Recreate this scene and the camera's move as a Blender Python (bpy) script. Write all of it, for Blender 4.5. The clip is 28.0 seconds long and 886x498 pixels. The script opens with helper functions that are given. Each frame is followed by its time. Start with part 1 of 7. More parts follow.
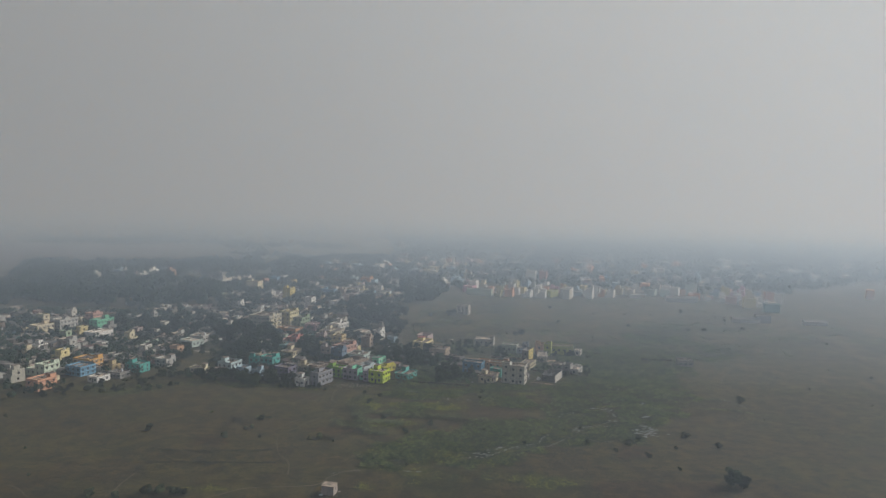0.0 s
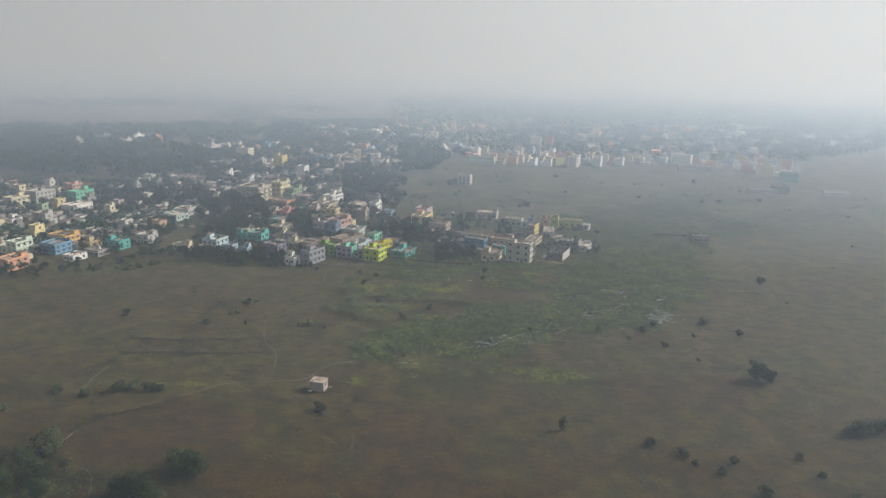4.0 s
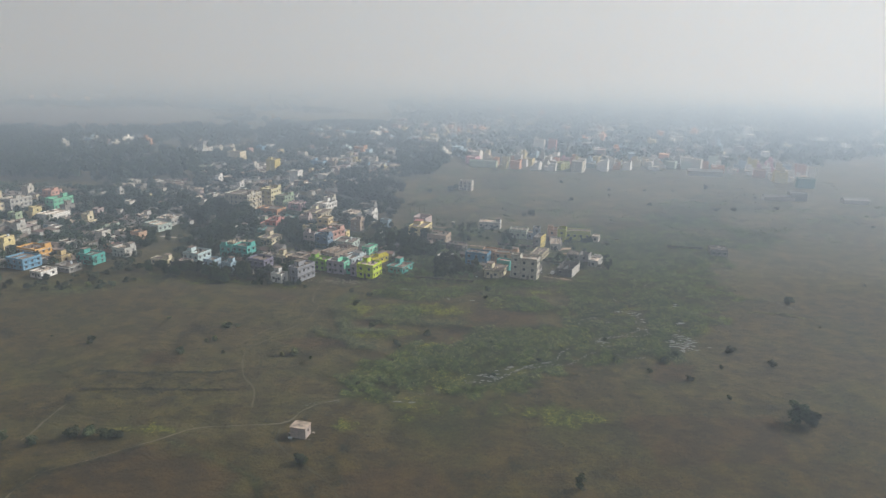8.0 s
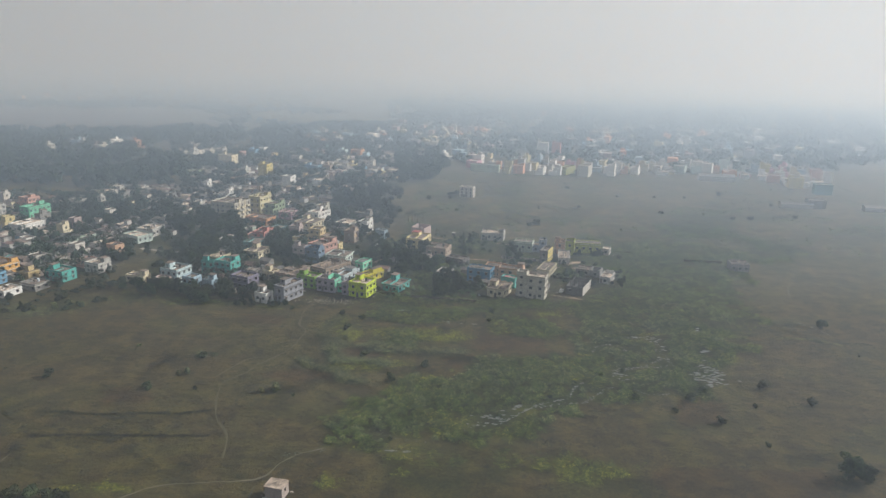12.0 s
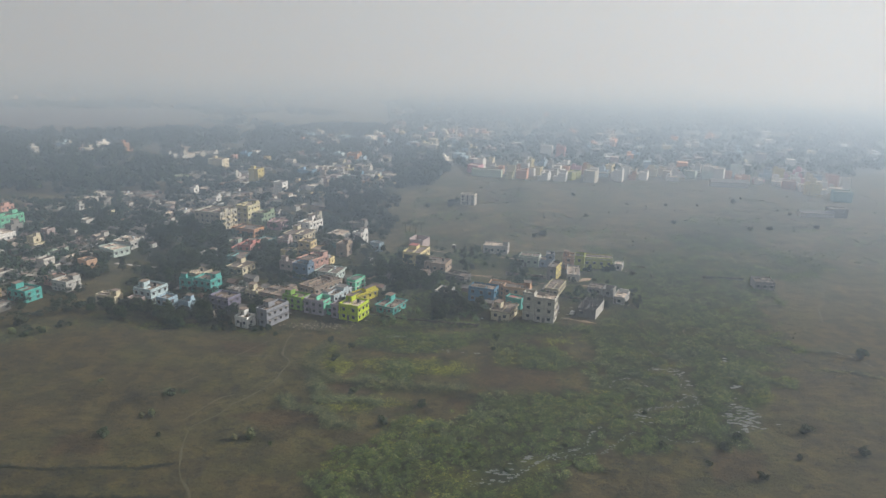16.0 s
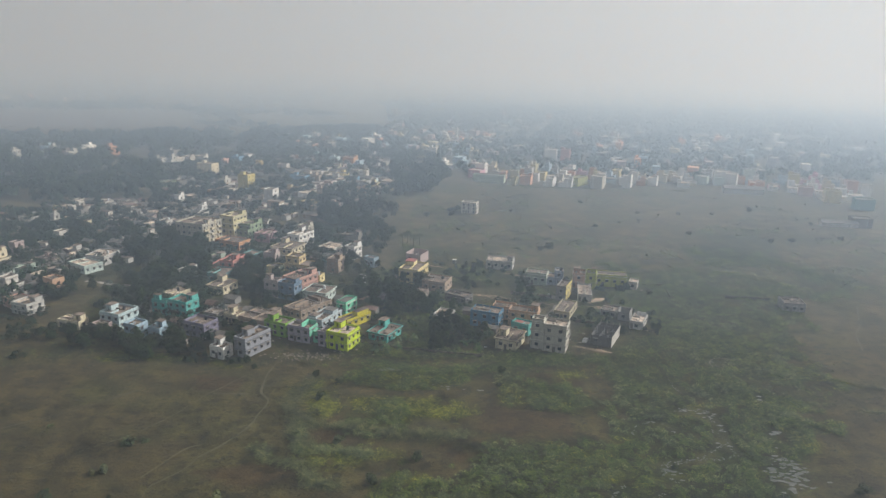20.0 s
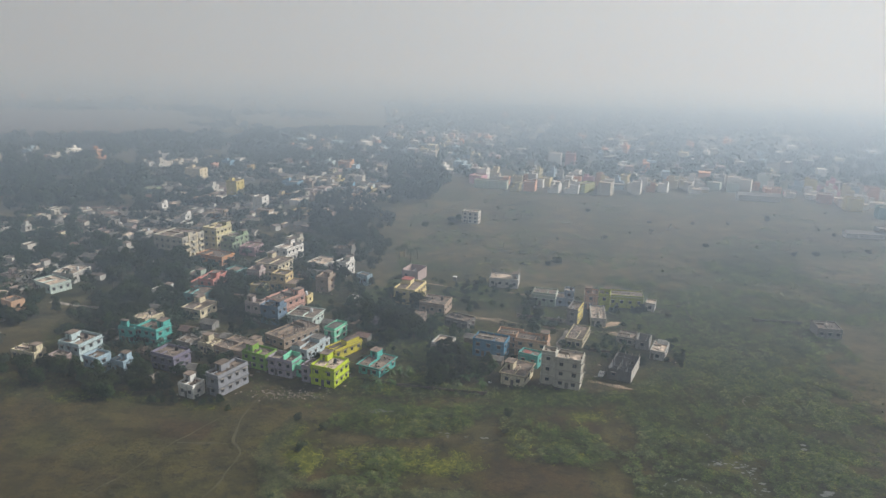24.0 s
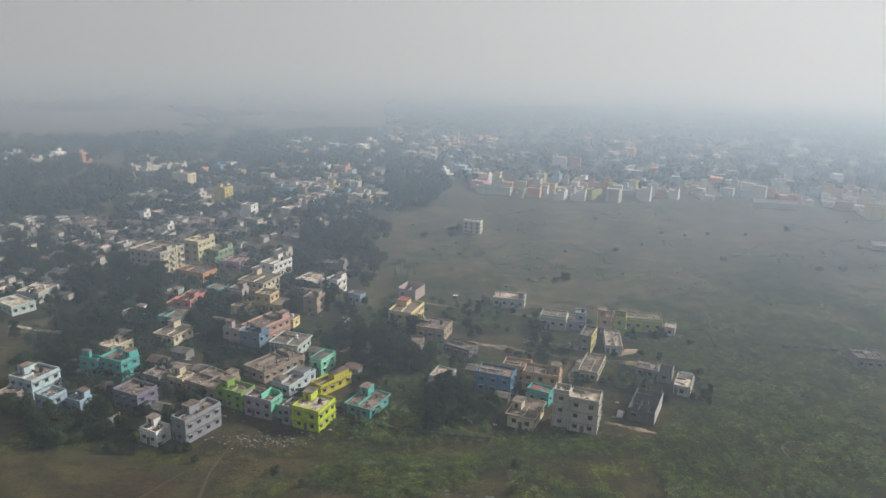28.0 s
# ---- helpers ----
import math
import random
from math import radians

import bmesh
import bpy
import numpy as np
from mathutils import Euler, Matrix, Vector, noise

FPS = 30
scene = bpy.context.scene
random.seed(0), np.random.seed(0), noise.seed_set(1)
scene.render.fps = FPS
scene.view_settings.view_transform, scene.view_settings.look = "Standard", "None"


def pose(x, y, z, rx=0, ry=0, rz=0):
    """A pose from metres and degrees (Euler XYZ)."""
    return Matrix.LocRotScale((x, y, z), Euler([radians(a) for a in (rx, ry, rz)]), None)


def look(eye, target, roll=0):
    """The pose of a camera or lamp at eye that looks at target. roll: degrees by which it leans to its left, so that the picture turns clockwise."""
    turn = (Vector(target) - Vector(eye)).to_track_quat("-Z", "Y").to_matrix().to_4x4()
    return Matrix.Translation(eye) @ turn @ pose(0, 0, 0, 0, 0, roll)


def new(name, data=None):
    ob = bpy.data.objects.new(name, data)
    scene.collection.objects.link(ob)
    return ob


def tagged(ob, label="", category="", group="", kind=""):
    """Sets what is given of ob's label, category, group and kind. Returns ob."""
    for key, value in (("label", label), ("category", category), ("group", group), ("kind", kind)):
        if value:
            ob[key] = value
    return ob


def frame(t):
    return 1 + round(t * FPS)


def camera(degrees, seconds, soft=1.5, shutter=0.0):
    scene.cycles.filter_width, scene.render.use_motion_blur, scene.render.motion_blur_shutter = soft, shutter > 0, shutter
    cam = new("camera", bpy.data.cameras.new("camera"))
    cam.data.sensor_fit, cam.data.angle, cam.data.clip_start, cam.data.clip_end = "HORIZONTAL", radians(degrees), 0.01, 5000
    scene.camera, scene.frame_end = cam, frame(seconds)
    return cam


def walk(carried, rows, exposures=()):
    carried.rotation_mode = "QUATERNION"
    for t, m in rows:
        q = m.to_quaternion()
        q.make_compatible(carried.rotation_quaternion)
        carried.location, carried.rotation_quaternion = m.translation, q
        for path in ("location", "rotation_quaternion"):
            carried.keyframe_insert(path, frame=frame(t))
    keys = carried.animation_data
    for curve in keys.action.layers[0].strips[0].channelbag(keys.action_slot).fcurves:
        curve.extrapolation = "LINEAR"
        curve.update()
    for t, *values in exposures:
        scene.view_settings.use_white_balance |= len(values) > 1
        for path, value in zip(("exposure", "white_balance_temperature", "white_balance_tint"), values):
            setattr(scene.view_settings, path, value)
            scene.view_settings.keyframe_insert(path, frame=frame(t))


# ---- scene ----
cam = camera(64.8, 28.0, soft=1.3)
PATH = [
    (0, (1.29, -4.12, 102.11), (-0.66, 95.57, 94.40), 1.17),
    (0.1, (1.28, -3.03, 102.10), (-0.63, 96.63, 94.07), 1.17),
    (0.2, (1.27, -1.94, 102.10), (-0.61, 97.58, 92.46), 1.17),
    (0.3, (1.26, -0.85, 102.10), (-0.58, 98.42, 90.20), 1.17),
    (0.4, (1.25, 0.23, 102.09), (-0.54, 99.22, 88.03), 1.18),
    (0.5, (1.24, 1.31, 102.09), (-0.51, 99.96, 85.79), 1.18),
    (0.6, (1.23, 2.17, 102.08), (-0.50, 100.47, 83.78), 1.18),
    (0.7, (1.22, 3.03, 102.08), (-0.49, 101.09, 82.52), 1.18),
    (0.8, (1.22, 3.89, 102.07), (-0.48, 101.86, 82.10), 1.18),
    (0.9, (1.21, 4.74, 102.07), (-0.47, 102.70, 82.01), 1.18),
    (1, (1.20, 5.60, 102.07), (-0.46, 103.55, 82.01), 1.19),
    (1.1, (1.19, 6.40, 102.06), (-0.46, 104.25, 81.51), 1.19),
    (1.2, (1.18, 7.19, 102.06), (-0.45, 104.76, 80.20), 1.19),
    (1.3, (1.17, 7.99, 102.05), (-0.43, 105.10, 78.24), 1.19),
    (1.4, (1.16, 8.78, 102.05), (-0.42, 105.46, 76.53), 1.19),
    (1.5, (1.15, 9.58, 102.04), (-0.41, 106.01, 75.64), 1.19),
    (1.6, (1.14, 10.29, 102.04), (-0.42, 106.62, 75.23), 1.20),
    (1.8, (1.12, 11.72, 102.03), (-0.44, 108.02, 75.14), 1.20),
    (2, (1.11, 13.14, 102.02), (-0.46, 109.45, 75.17), 1.20),
    (2.5, (1.06, 16.53, 102.00), (-0.51, 112.84, 75.14), 1.21),
    (3, (1.01, 20.23, 101.98), (-0.56, 116.54, 75.12), 1.22),
    (3.5, (0.97, 23.89, 101.96), (-0.61, 120.20, 75.10), 1.22),
    (5, (0.83, 34.66, 101.90), (-0.76, 130.97, 75.03), 1.25),
    (7, (0.65, 48.67, 101.81), (-0.96, 144.98, 74.94), 1.28),
    (9, (0.46, 62.49, 101.73), (-1.16, 158.80, 74.85), 1.31),
    (11, (0.28, 76.28, 101.64), (-1.36, 172.58, 74.75), 1.34),
    (13, (0.10, 90.15, 101.56), (-1.56, 186.45, 74.66), 1.37),
    (15, (-0.09, 104.18, 101.47), (-1.76, 200.48, 74.57), 1.41),
    (17, (-0.27, 118.37, 101.39), (-1.96, 214.67, 74.48), 1.44),
    (19, (-0.46, 132.68, 101.30), (-2.16, 228.98, 74.39), 1.47),
    (21, (-0.64, 147.04, 101.22), (-2.36, 243.33, 74.30), 1.50),
    (23, (-0.82, 161.29, 101.13), (-2.56, 257.58, 74.21), 1.53),
    (25, (-1.01, 175.25, 101.05), (-2.76, 271.54, 74.11), 1.56),
    (27, (-1.19, 188.68, 100.96), (-2.96, 284.96, 74.02), 1.59),
    (28, (-1.28, 195.10, 100.92), (-3.06, 291.38, 73.98), 1.61),
]
walk(cam, [(t, look(eye, target, roll)) for t, eye, target, roll in PATH],
     [(0.0, -0.29), (0.6, -0.17), (1.2, 0.07), (1.8, 0.3), (12.0, 0.27), (28.0, 0.21)])

# ---- light ----
SUN_ELEV, SUN_AZ = 33.0, 68.0        # azimuth clockwise from +y
sky_world = bpy.data.worlds.new("sky")
sky_world.use_nodes = True
wn = sky_world.node_tree.nodes
sky_tex = wn.new("ShaderNodeTexSky")
sky_tex.sky_type, sky_tex.sun_disc = "NISHITA", False
sky_tex.sun_elevation, sky_tex.sun_rotation = radians(SUN_ELEV), radians(SUN_AZ)
sky_tex.dust_density, sky_tex.air_density = 1.0, 1.0
wn["Background"].inputs["Strength"].default_value = 0.078
sky_world.node_tree.links.new(sky_tex.outputs[0], wn["Background"].inputs["Color"])
scene.world = sky_world
sun_data = bpy.data.lights.new("sun", "SUN")
sun_data.energy, sun_data.angle, sun_data.color = 5.0, radians(3.0), (0.962, 0.98, 0.982)
sun = new("sun", sun_data)
sd = Vector((math.sin(radians(SUN_AZ)) * math.cos(radians(SUN_ELEV)), math.cos(radians(SUN_AZ)) * math.cos(radians(SUN_ELEV)), math.sin(radians(SUN_ELEV))))
sun.matrix_world = look(sd * 500, (0, 0, 0))


# ---- materials ----
def srgb(r, g, b):
    return tuple(((c / 255) / 12.92 if c < 11 else ((c / 255 + 0.055) / 1.055) ** 2.4) for c in (r, g, b)) + (1.0,)


def base_mat(name, rough=0.9):
    m = bpy.data.materials.new(name)
    m.use_nodes = True
    nt = m.node_tree
    bsdf = nt.nodes["Principled BSDF"]
    bsdf.inputs["Roughness"].default_value = rough
    bsdf.inputs["Specular IOR Level"].default_value = 0.25
    return m, nt, bsdf


def n_noise(nt, vec, scale, detail=4, rough=0.6):
    n = nt.nodes.new("ShaderNodeTexNoise")
    n.inputs["Scale"].default_value, n.inputs["Detail"].default_value, n.inputs["Roughness"].default_value = scale, detail, rough
    if vec is not None:
        nt.links.new(vec, n.inputs["Vector"])
    return n.outputs["Fac"]


def n_ramp(nt, fac, *stops):
    r = nt.nodes.new("ShaderNodeValToRGB")
    els = r.color_ramp.elements
    while len(els) < len(stops):
        els.new(0.5)
    for e, (p, c) in zip(els, stops):
        e.position, e.color = p, c if len(c) == 4 else (*c, 1)
    nt.links.new(fac, r.inputs["Fac"])
    return r.outputs["Color"]


def n_mix(nt, a, b, fac, mode="MIX"):
    m = nt.nodes.new("ShaderNodeMix")
    m.data_type, m.blend_type = "RGBA", mode
    for sock, v in ((m.inputs[6], a), (m.inputs[7], b), (m.inputs[0], fac)):
        if hasattr(v, "is_linked"):
            nt.links.new(v, sock)
        else:
            sock.default_value = v
    return m.outputs[2]


def n_math(nt, op, a, b=0.0, clamp=False):
    m = nt.nodes.new("ShaderNodeMath")
    m.operation, m.use_clamp = op, clamp
    for sock, v in ((m.inputs[0], a), (m.inputs[1], b)):
        if hasattr(v, "is_linked"):
            nt.links.new(v, sock)
        else:
            sock.default_value = v
    return m.outputs[0]


def n_map(nt, vec, sx, sy, sz):
    m = nt.nodes.new("ShaderNodeMapping")
    m.inputs["Scale"].default_value = (sx, sy, sz)
    nt.links.new(vec, m.inputs["Vector"])
    return m.outputs[0]


def n_bump(nt, bsdf, height, strength, dist):
    b = nt.nodes.new("ShaderNodeBump")
    b.inputs["Strength"].default_value, b.inputs["Distance"].default_value = strength, dist
    nt.links.new(height, b.inputs["Height"])
    nt.links.new(b.outputs[0], bsdf.inputs["Normal"])


MATS = {}


def paint(r, g, b, dirt=0.75):
    """Weathered lime or emulsion paint on plaster."""
    key = (r, g, b, dirt)
    if key in MATS:
        return MATS[key]
    m, nt, bsdf = base_mat("paint", 0.88)
    co = nt.nodes.new("ShaderNodeTexCoord").outputs["Object"]
    grey = (r + g + b) / 3
    col = tuple(c * k for c, k in zip(srgb(*[v * 0.86 + grey * 0.14 for v in (r, g, b)])[:3], (0.72, 0.69, 0.65))) + (1,)
    grime = tuple(c * 0.34 + 0.022 for c in col[:3]) + (1,)
    fade = tuple(min(0.7, c * 0.85 + 0.07) for c in col[:3]) + (1,)
    streak = n_noise(nt, n_map(nt, co, 1.1, 1.1, 0.3), 1.0, 6, 0.7)
    blotch = n_noise(nt, co, 0.45, 5, 0.6)
    c1 = n_mix(nt, col, fade, n_math(nt, "MULTIPLY", n_ramp(nt, blotch, (0.42, (0, 0, 0)), (0.68, (1, 1, 1))), 0.6))
    f = n_math(nt, "MULTIPLY", n_ramp(nt, streak, (0.46, (0, 0, 0)), (0.7, (1, 1, 1))), dirt)
    c2 = n_mix(nt, c1, grime, f)
    rnd = nt.nodes.new("ShaderNodeObjectInfo").outputs["Random"]
    hsv = nt.nodes.new("ShaderNodeHueSaturation")
    nt.links.new(n_math(nt, "ADD", n_math(nt, "MULTIPLY", rnd, 0.14), 0.9), hsv.inputs["Value"])
    nt.links.new(c2, hsv.inputs["Color"])
    nt.links.new(hsv.outputs[0], bsdf.inputs["Base Color"])
    n_bump(nt, bsdf, n_noise(nt, co, 9.0, 4), 0.25, 0.03)
    MATS[key] = m
    return m


def stained(name, light, dark, scale=0.5, rough=0.92, amount=1.0):
    """Cement and other mineral surfaces with mould and rain stains."""
    if name in MATS:
        return MATS[name]
    m, nt, bsdf = base_mat(name, rough)
    co = nt.nodes.new("ShaderNodeTexCoord").outputs["Object"]
    rnd = nt.nodes.new("ShaderNodeObjectInfo").outputs["Random"]
    off = nt.nodes.new("ShaderNodeVectorMath")
    off.operation = "ADD"
    comb = nt.nodes.new("ShaderNodeCombineXYZ")
    nt.links.new(n_math(nt, "MULTIPLY", rnd, 90.0), comb.inputs[0])
    nt.links.new(co, off.inputs[0])
    nt.links.new(comb.outputs[0], off.inputs[1])
    a = n_noise(nt, off.outputs[0], scale, 6, 0.65)
    b = n_noise(nt, off.outputs[0], scale * 9, 4, 0.6)
    mix = n_math(nt, "ADD", n_math(nt, "MULTIPLY", a, 0.75), n_math(nt, "MULTIPLY", b, 0.25))
    col = n_ramp(nt, mix, (0.4, srgb(*dark)), (0.58, srgb(*light)))
    hsv = nt.nodes.new("ShaderNodeHueSaturation")
    nt.links.new(n_math(nt, "ADD", n_math(nt, "MULTIPLY", rnd, 0.45), 0.75), hsv.inputs["Value"])
    nt.links.new(col, hsv.inputs["Color"])
    nt.links.new(hsv.outputs[0], bsdf.inputs["Base Color"])
    n_bump(nt, bsdf, b, 0.35, 0.05)
    MATS[name] = m
    return m


def foliage(name, *greens, rough=0.85):
    """Leaves whose tone differs from clump to clump and from plant to plant."""
    m, nt, bsdf = base_mat(name, rough)
    isl = nt.nodes.new("ShaderNodeNewGeometry").outputs["Random Per Island"]
    rnd = nt.nodes.new("ShaderNodeObjectInfo").outputs["Random"]
    step = 1.0 / max(1, len(greens) - 1)
    col = n_ramp(nt, isl, *[(i * step, (*g, 1)) for i, g in enumerate(greens)])
    hsv = nt.nodes.new("ShaderNodeHueSaturation")
    nt.links.new(n_math(nt, "ADD", n_math(nt, "MULTIPLY", rnd, 0.06), 0.47), hsv.inputs["Hue"])
    where = nt.nodes.new("ShaderNodeNewGeometry").outputs["Position"]
    drift = n_ramp(nt, n_noise(nt, where, 0.13, 5, 0.65), (0.36, (0.72, 0.74, 0.7)), (0.5, (1.12, 1.12, 1.02)), (0.64, (1.5, 1.44, 1.18)))
    spots = n_ramp(nt, n_noise(nt, where, 0.55, 3, 0.6), (0.42, (0.6, 0.62, 0.64)), (0.5, (1.0, 1.0, 1.0)), (0.58, (1.28, 1.24, 1.18)))
    col = n_mix(nt, n_mix(nt, col, drift, 1.0, "MULTIPLY"), spots, 1.0, "MULTIPLY")
    nt.links.new(n_math(nt, "ADD", n_math(nt, "MULTIPLY", rnd, 0.6), 0.7), hsv.inputs["Value"])
    nt.links.new(col, hsv.inputs["Color"])
    nt.links.new(hsv.outputs[0], bsdf.inputs["Base Color"])
    bsdf.inputs["Specular IOR Level"].default_value = 0.12
    return m


ROOF = stained("roof_cement", (122, 106, 93), (50, 44, 39), 0.45)
ROOF_PALE = stained("roof_pale", (182, 162, 143), (92, 81, 70), 0.4)
RED_ROOF = stained("red_oxide", (150, 84, 74), (96, 60, 54), 0.6)
CEMENT = stained("bare_cement", (158, 147, 135), (82, 77, 71), 0.6)
TIN = stained("tin_sheet", (108, 102, 95), (56, 51, 47), 0.3, 0.6)
TIN_RED = stained("rust_sheet", (116, 90, 80), (76, 62, 56), 0.4, 0.7)
DIRT = stained("packed_dirt", (158, 134, 110), (112, 95, 77), 0.25)
PALE_DIRT = stained("pale_track", (74, 68, 48), (58, 53, 37), 0.25)
NEAR_TRACK = stained("worn_track", (88, 81, 64), (70, 64, 50), 0.25)
BRICKWALL = stained("old_brick", (98, 86, 76), (58, 52, 47), 0.7)
STONE = stained("pale_rubble", (166, 153, 139), (104, 95, 85), 0.8)
BARK = stained("bark", (96, 80, 64), (54, 45, 37), 1.2)
TANK_BLACK = stained("tank_plastic", (34, 34, 36), (24, 24, 25), 2.0, 0.45)
TANK_WHITE = stained("tank_white", (205, 208, 210), (160, 160, 158), 2.0, 0.5)
LEAF = foliage("leaf", (0.0090, 0.0145, 0.0055), (0.0200, 0.0285, 0.0105), (0.0380, 0.0470, 0.0165))
LEAF_PALM = foliage("palm_leaf", (0.012, 0.020, 0.010), (0.028, 0.037, 0.018))
LEAF_SHRUB = foliage("shrub_leaf", (0.022, 0.03, 0.014), (0.042, 0.05, 0.024), (0.065, 0.07, 0.04))
LEAF_BANANA = foliage("banana_leaf", (0.024, 0.04, 0.014), (0.048, 0.066, 0.026))
GRASS_GREEN = foliage("marsh_leaf", (0.0190, 0.0320, 0.0055), (0.0350, 0.0560, 0.0100), (0.0580, 0.0820, 0.0165), (0.0870, 0.1080, 0.0260), (0.0600, 0.0640, 0.0230))
GRASS_YELLOW = foliage("yellow_leaf", (0.0660, 0.0880, 0.0105), (0.1180, 0.1380, 0.0190), (0.1560, 0.1620, 0.0330))
GRASS_DRY = foliage("dry_leaf", (0.0190, 0.0193, 0.0067), (0.0346, 0.0298, 0.0128), (0.0535, 0.0435, 0.0209))
GRASS_DARK = foliage("dark_mat", (0.0102, 0.0114, 0.0066), (0.0156, 0.0156, 0.0090), (0.0216, 0.0192, 0.0120))
GRASS_PALE = foliage("pale_leaf", (0.0380, 0.0430, 0.0160), (0.0660, 0.0690, 0.0290), (0.1050, 0.1030, 0.0530))
FAR_LEAF = foliage("far_leaf", (0.007, 0.013, 0.008), (0.015, 0.025, 0.013), (0.034, 0.046, 0.023))

GLASS, _, gb = base_mat("window_glass", 0.15)
gb.inputs["Base Color"].default_value = (0.02, 0.022, 0.025, 1)
gb.inputs["Specular IOR Level"].default_value = 0.5
FRAME = stained("window_frame", (110, 102, 94), (66, 60, 55), 2.0, 0.6)
WATER, wnt, wb = base_mat("pond_water", 0.3)
wco = wnt.nodes.new("ShaderNodeTexCoord").outputs["Object"]
wnt.links.new(n_ramp(wnt, n_noise(wnt, wco, 0.5, 4), (0.4, (0.045, 0.048, 0.04)), (0.65, (0.1, 0.1, 0.088))), wb.inputs["Base Color"])
wb.inputs["Specular IOR Level"].default_value = 0.45
n_bump(wnt, wb, n_noise(wnt, wco, 2.5, 3), 0.08, 0.05)

# ---- thin even haze over the whole plain ----
haze_mat = bpy.data.materials.new("haze")
haze_mat.use_nodes = True
hn = haze_mat.node_tree.nodes
hn.remove(hn["Principled BSDF"])
hv = hn.new("ShaderNodeVolumeScatter")
hv.inputs["Color"].default_value = (0.79, 0.885, 1.0, 1)
hv.inputs["Density"].default_value = 0.00056
hv.inputs["Anisotropy"].default_value = 0.21
haze_mat.node_tree.links.new(hv.outputs[0], hn["Material Output"].inputs["Volume"])
bank_mat = haze_mat.copy()
bank_mat.name = "haze_bank"
bank_mat.node_tree.nodes["Volume Scatter"].inputs["Density"].default_value = 0.00076
bank_mat.node_tree.nodes["Volume Scatter"].inputs["Color"].default_value = (0.55, 0.755, 1.0, 1)


# ---- mesh helpers ----
def mesh_from(name, verts, faces, mat, smooth=False):
    me = bpy.data.meshes.new(name)
    me.from_pydata([tuple(v) for v in verts], [], [tuple(f) for f in faces])
    if mat:
        me.materials.append(mat)
    if smooth:
        me.polygons.foreach_set("use_smooth", [True] * len(me.polygons))
    me.update()
    return me


def mesh_np(name, verts, loops, size, mat):
    """A mesh of equal polygons from arrays; size: corners a face."""
    me = bpy.data.meshes.new(name)
    n = len(loops) // size
    me.vertices.add(len(verts))
    me.vertices.foreach_set("co", np.asarray(verts, np.float32).ravel())
    me.loops.add(len(loops))
    me.loops.foreach_set("vertex_index", np.asarray(loops, np.int32))
    me.polygons.add(n)
    me.polygons.foreach_set("loop_start", np.arange(0, n * size, size, dtype=np.int32))
    me.polygons.foreach_set("loop_total", np.full(n, size, np.int32))
    me.update(calc_edges=True)
    me.materials.append(mat)
    return me


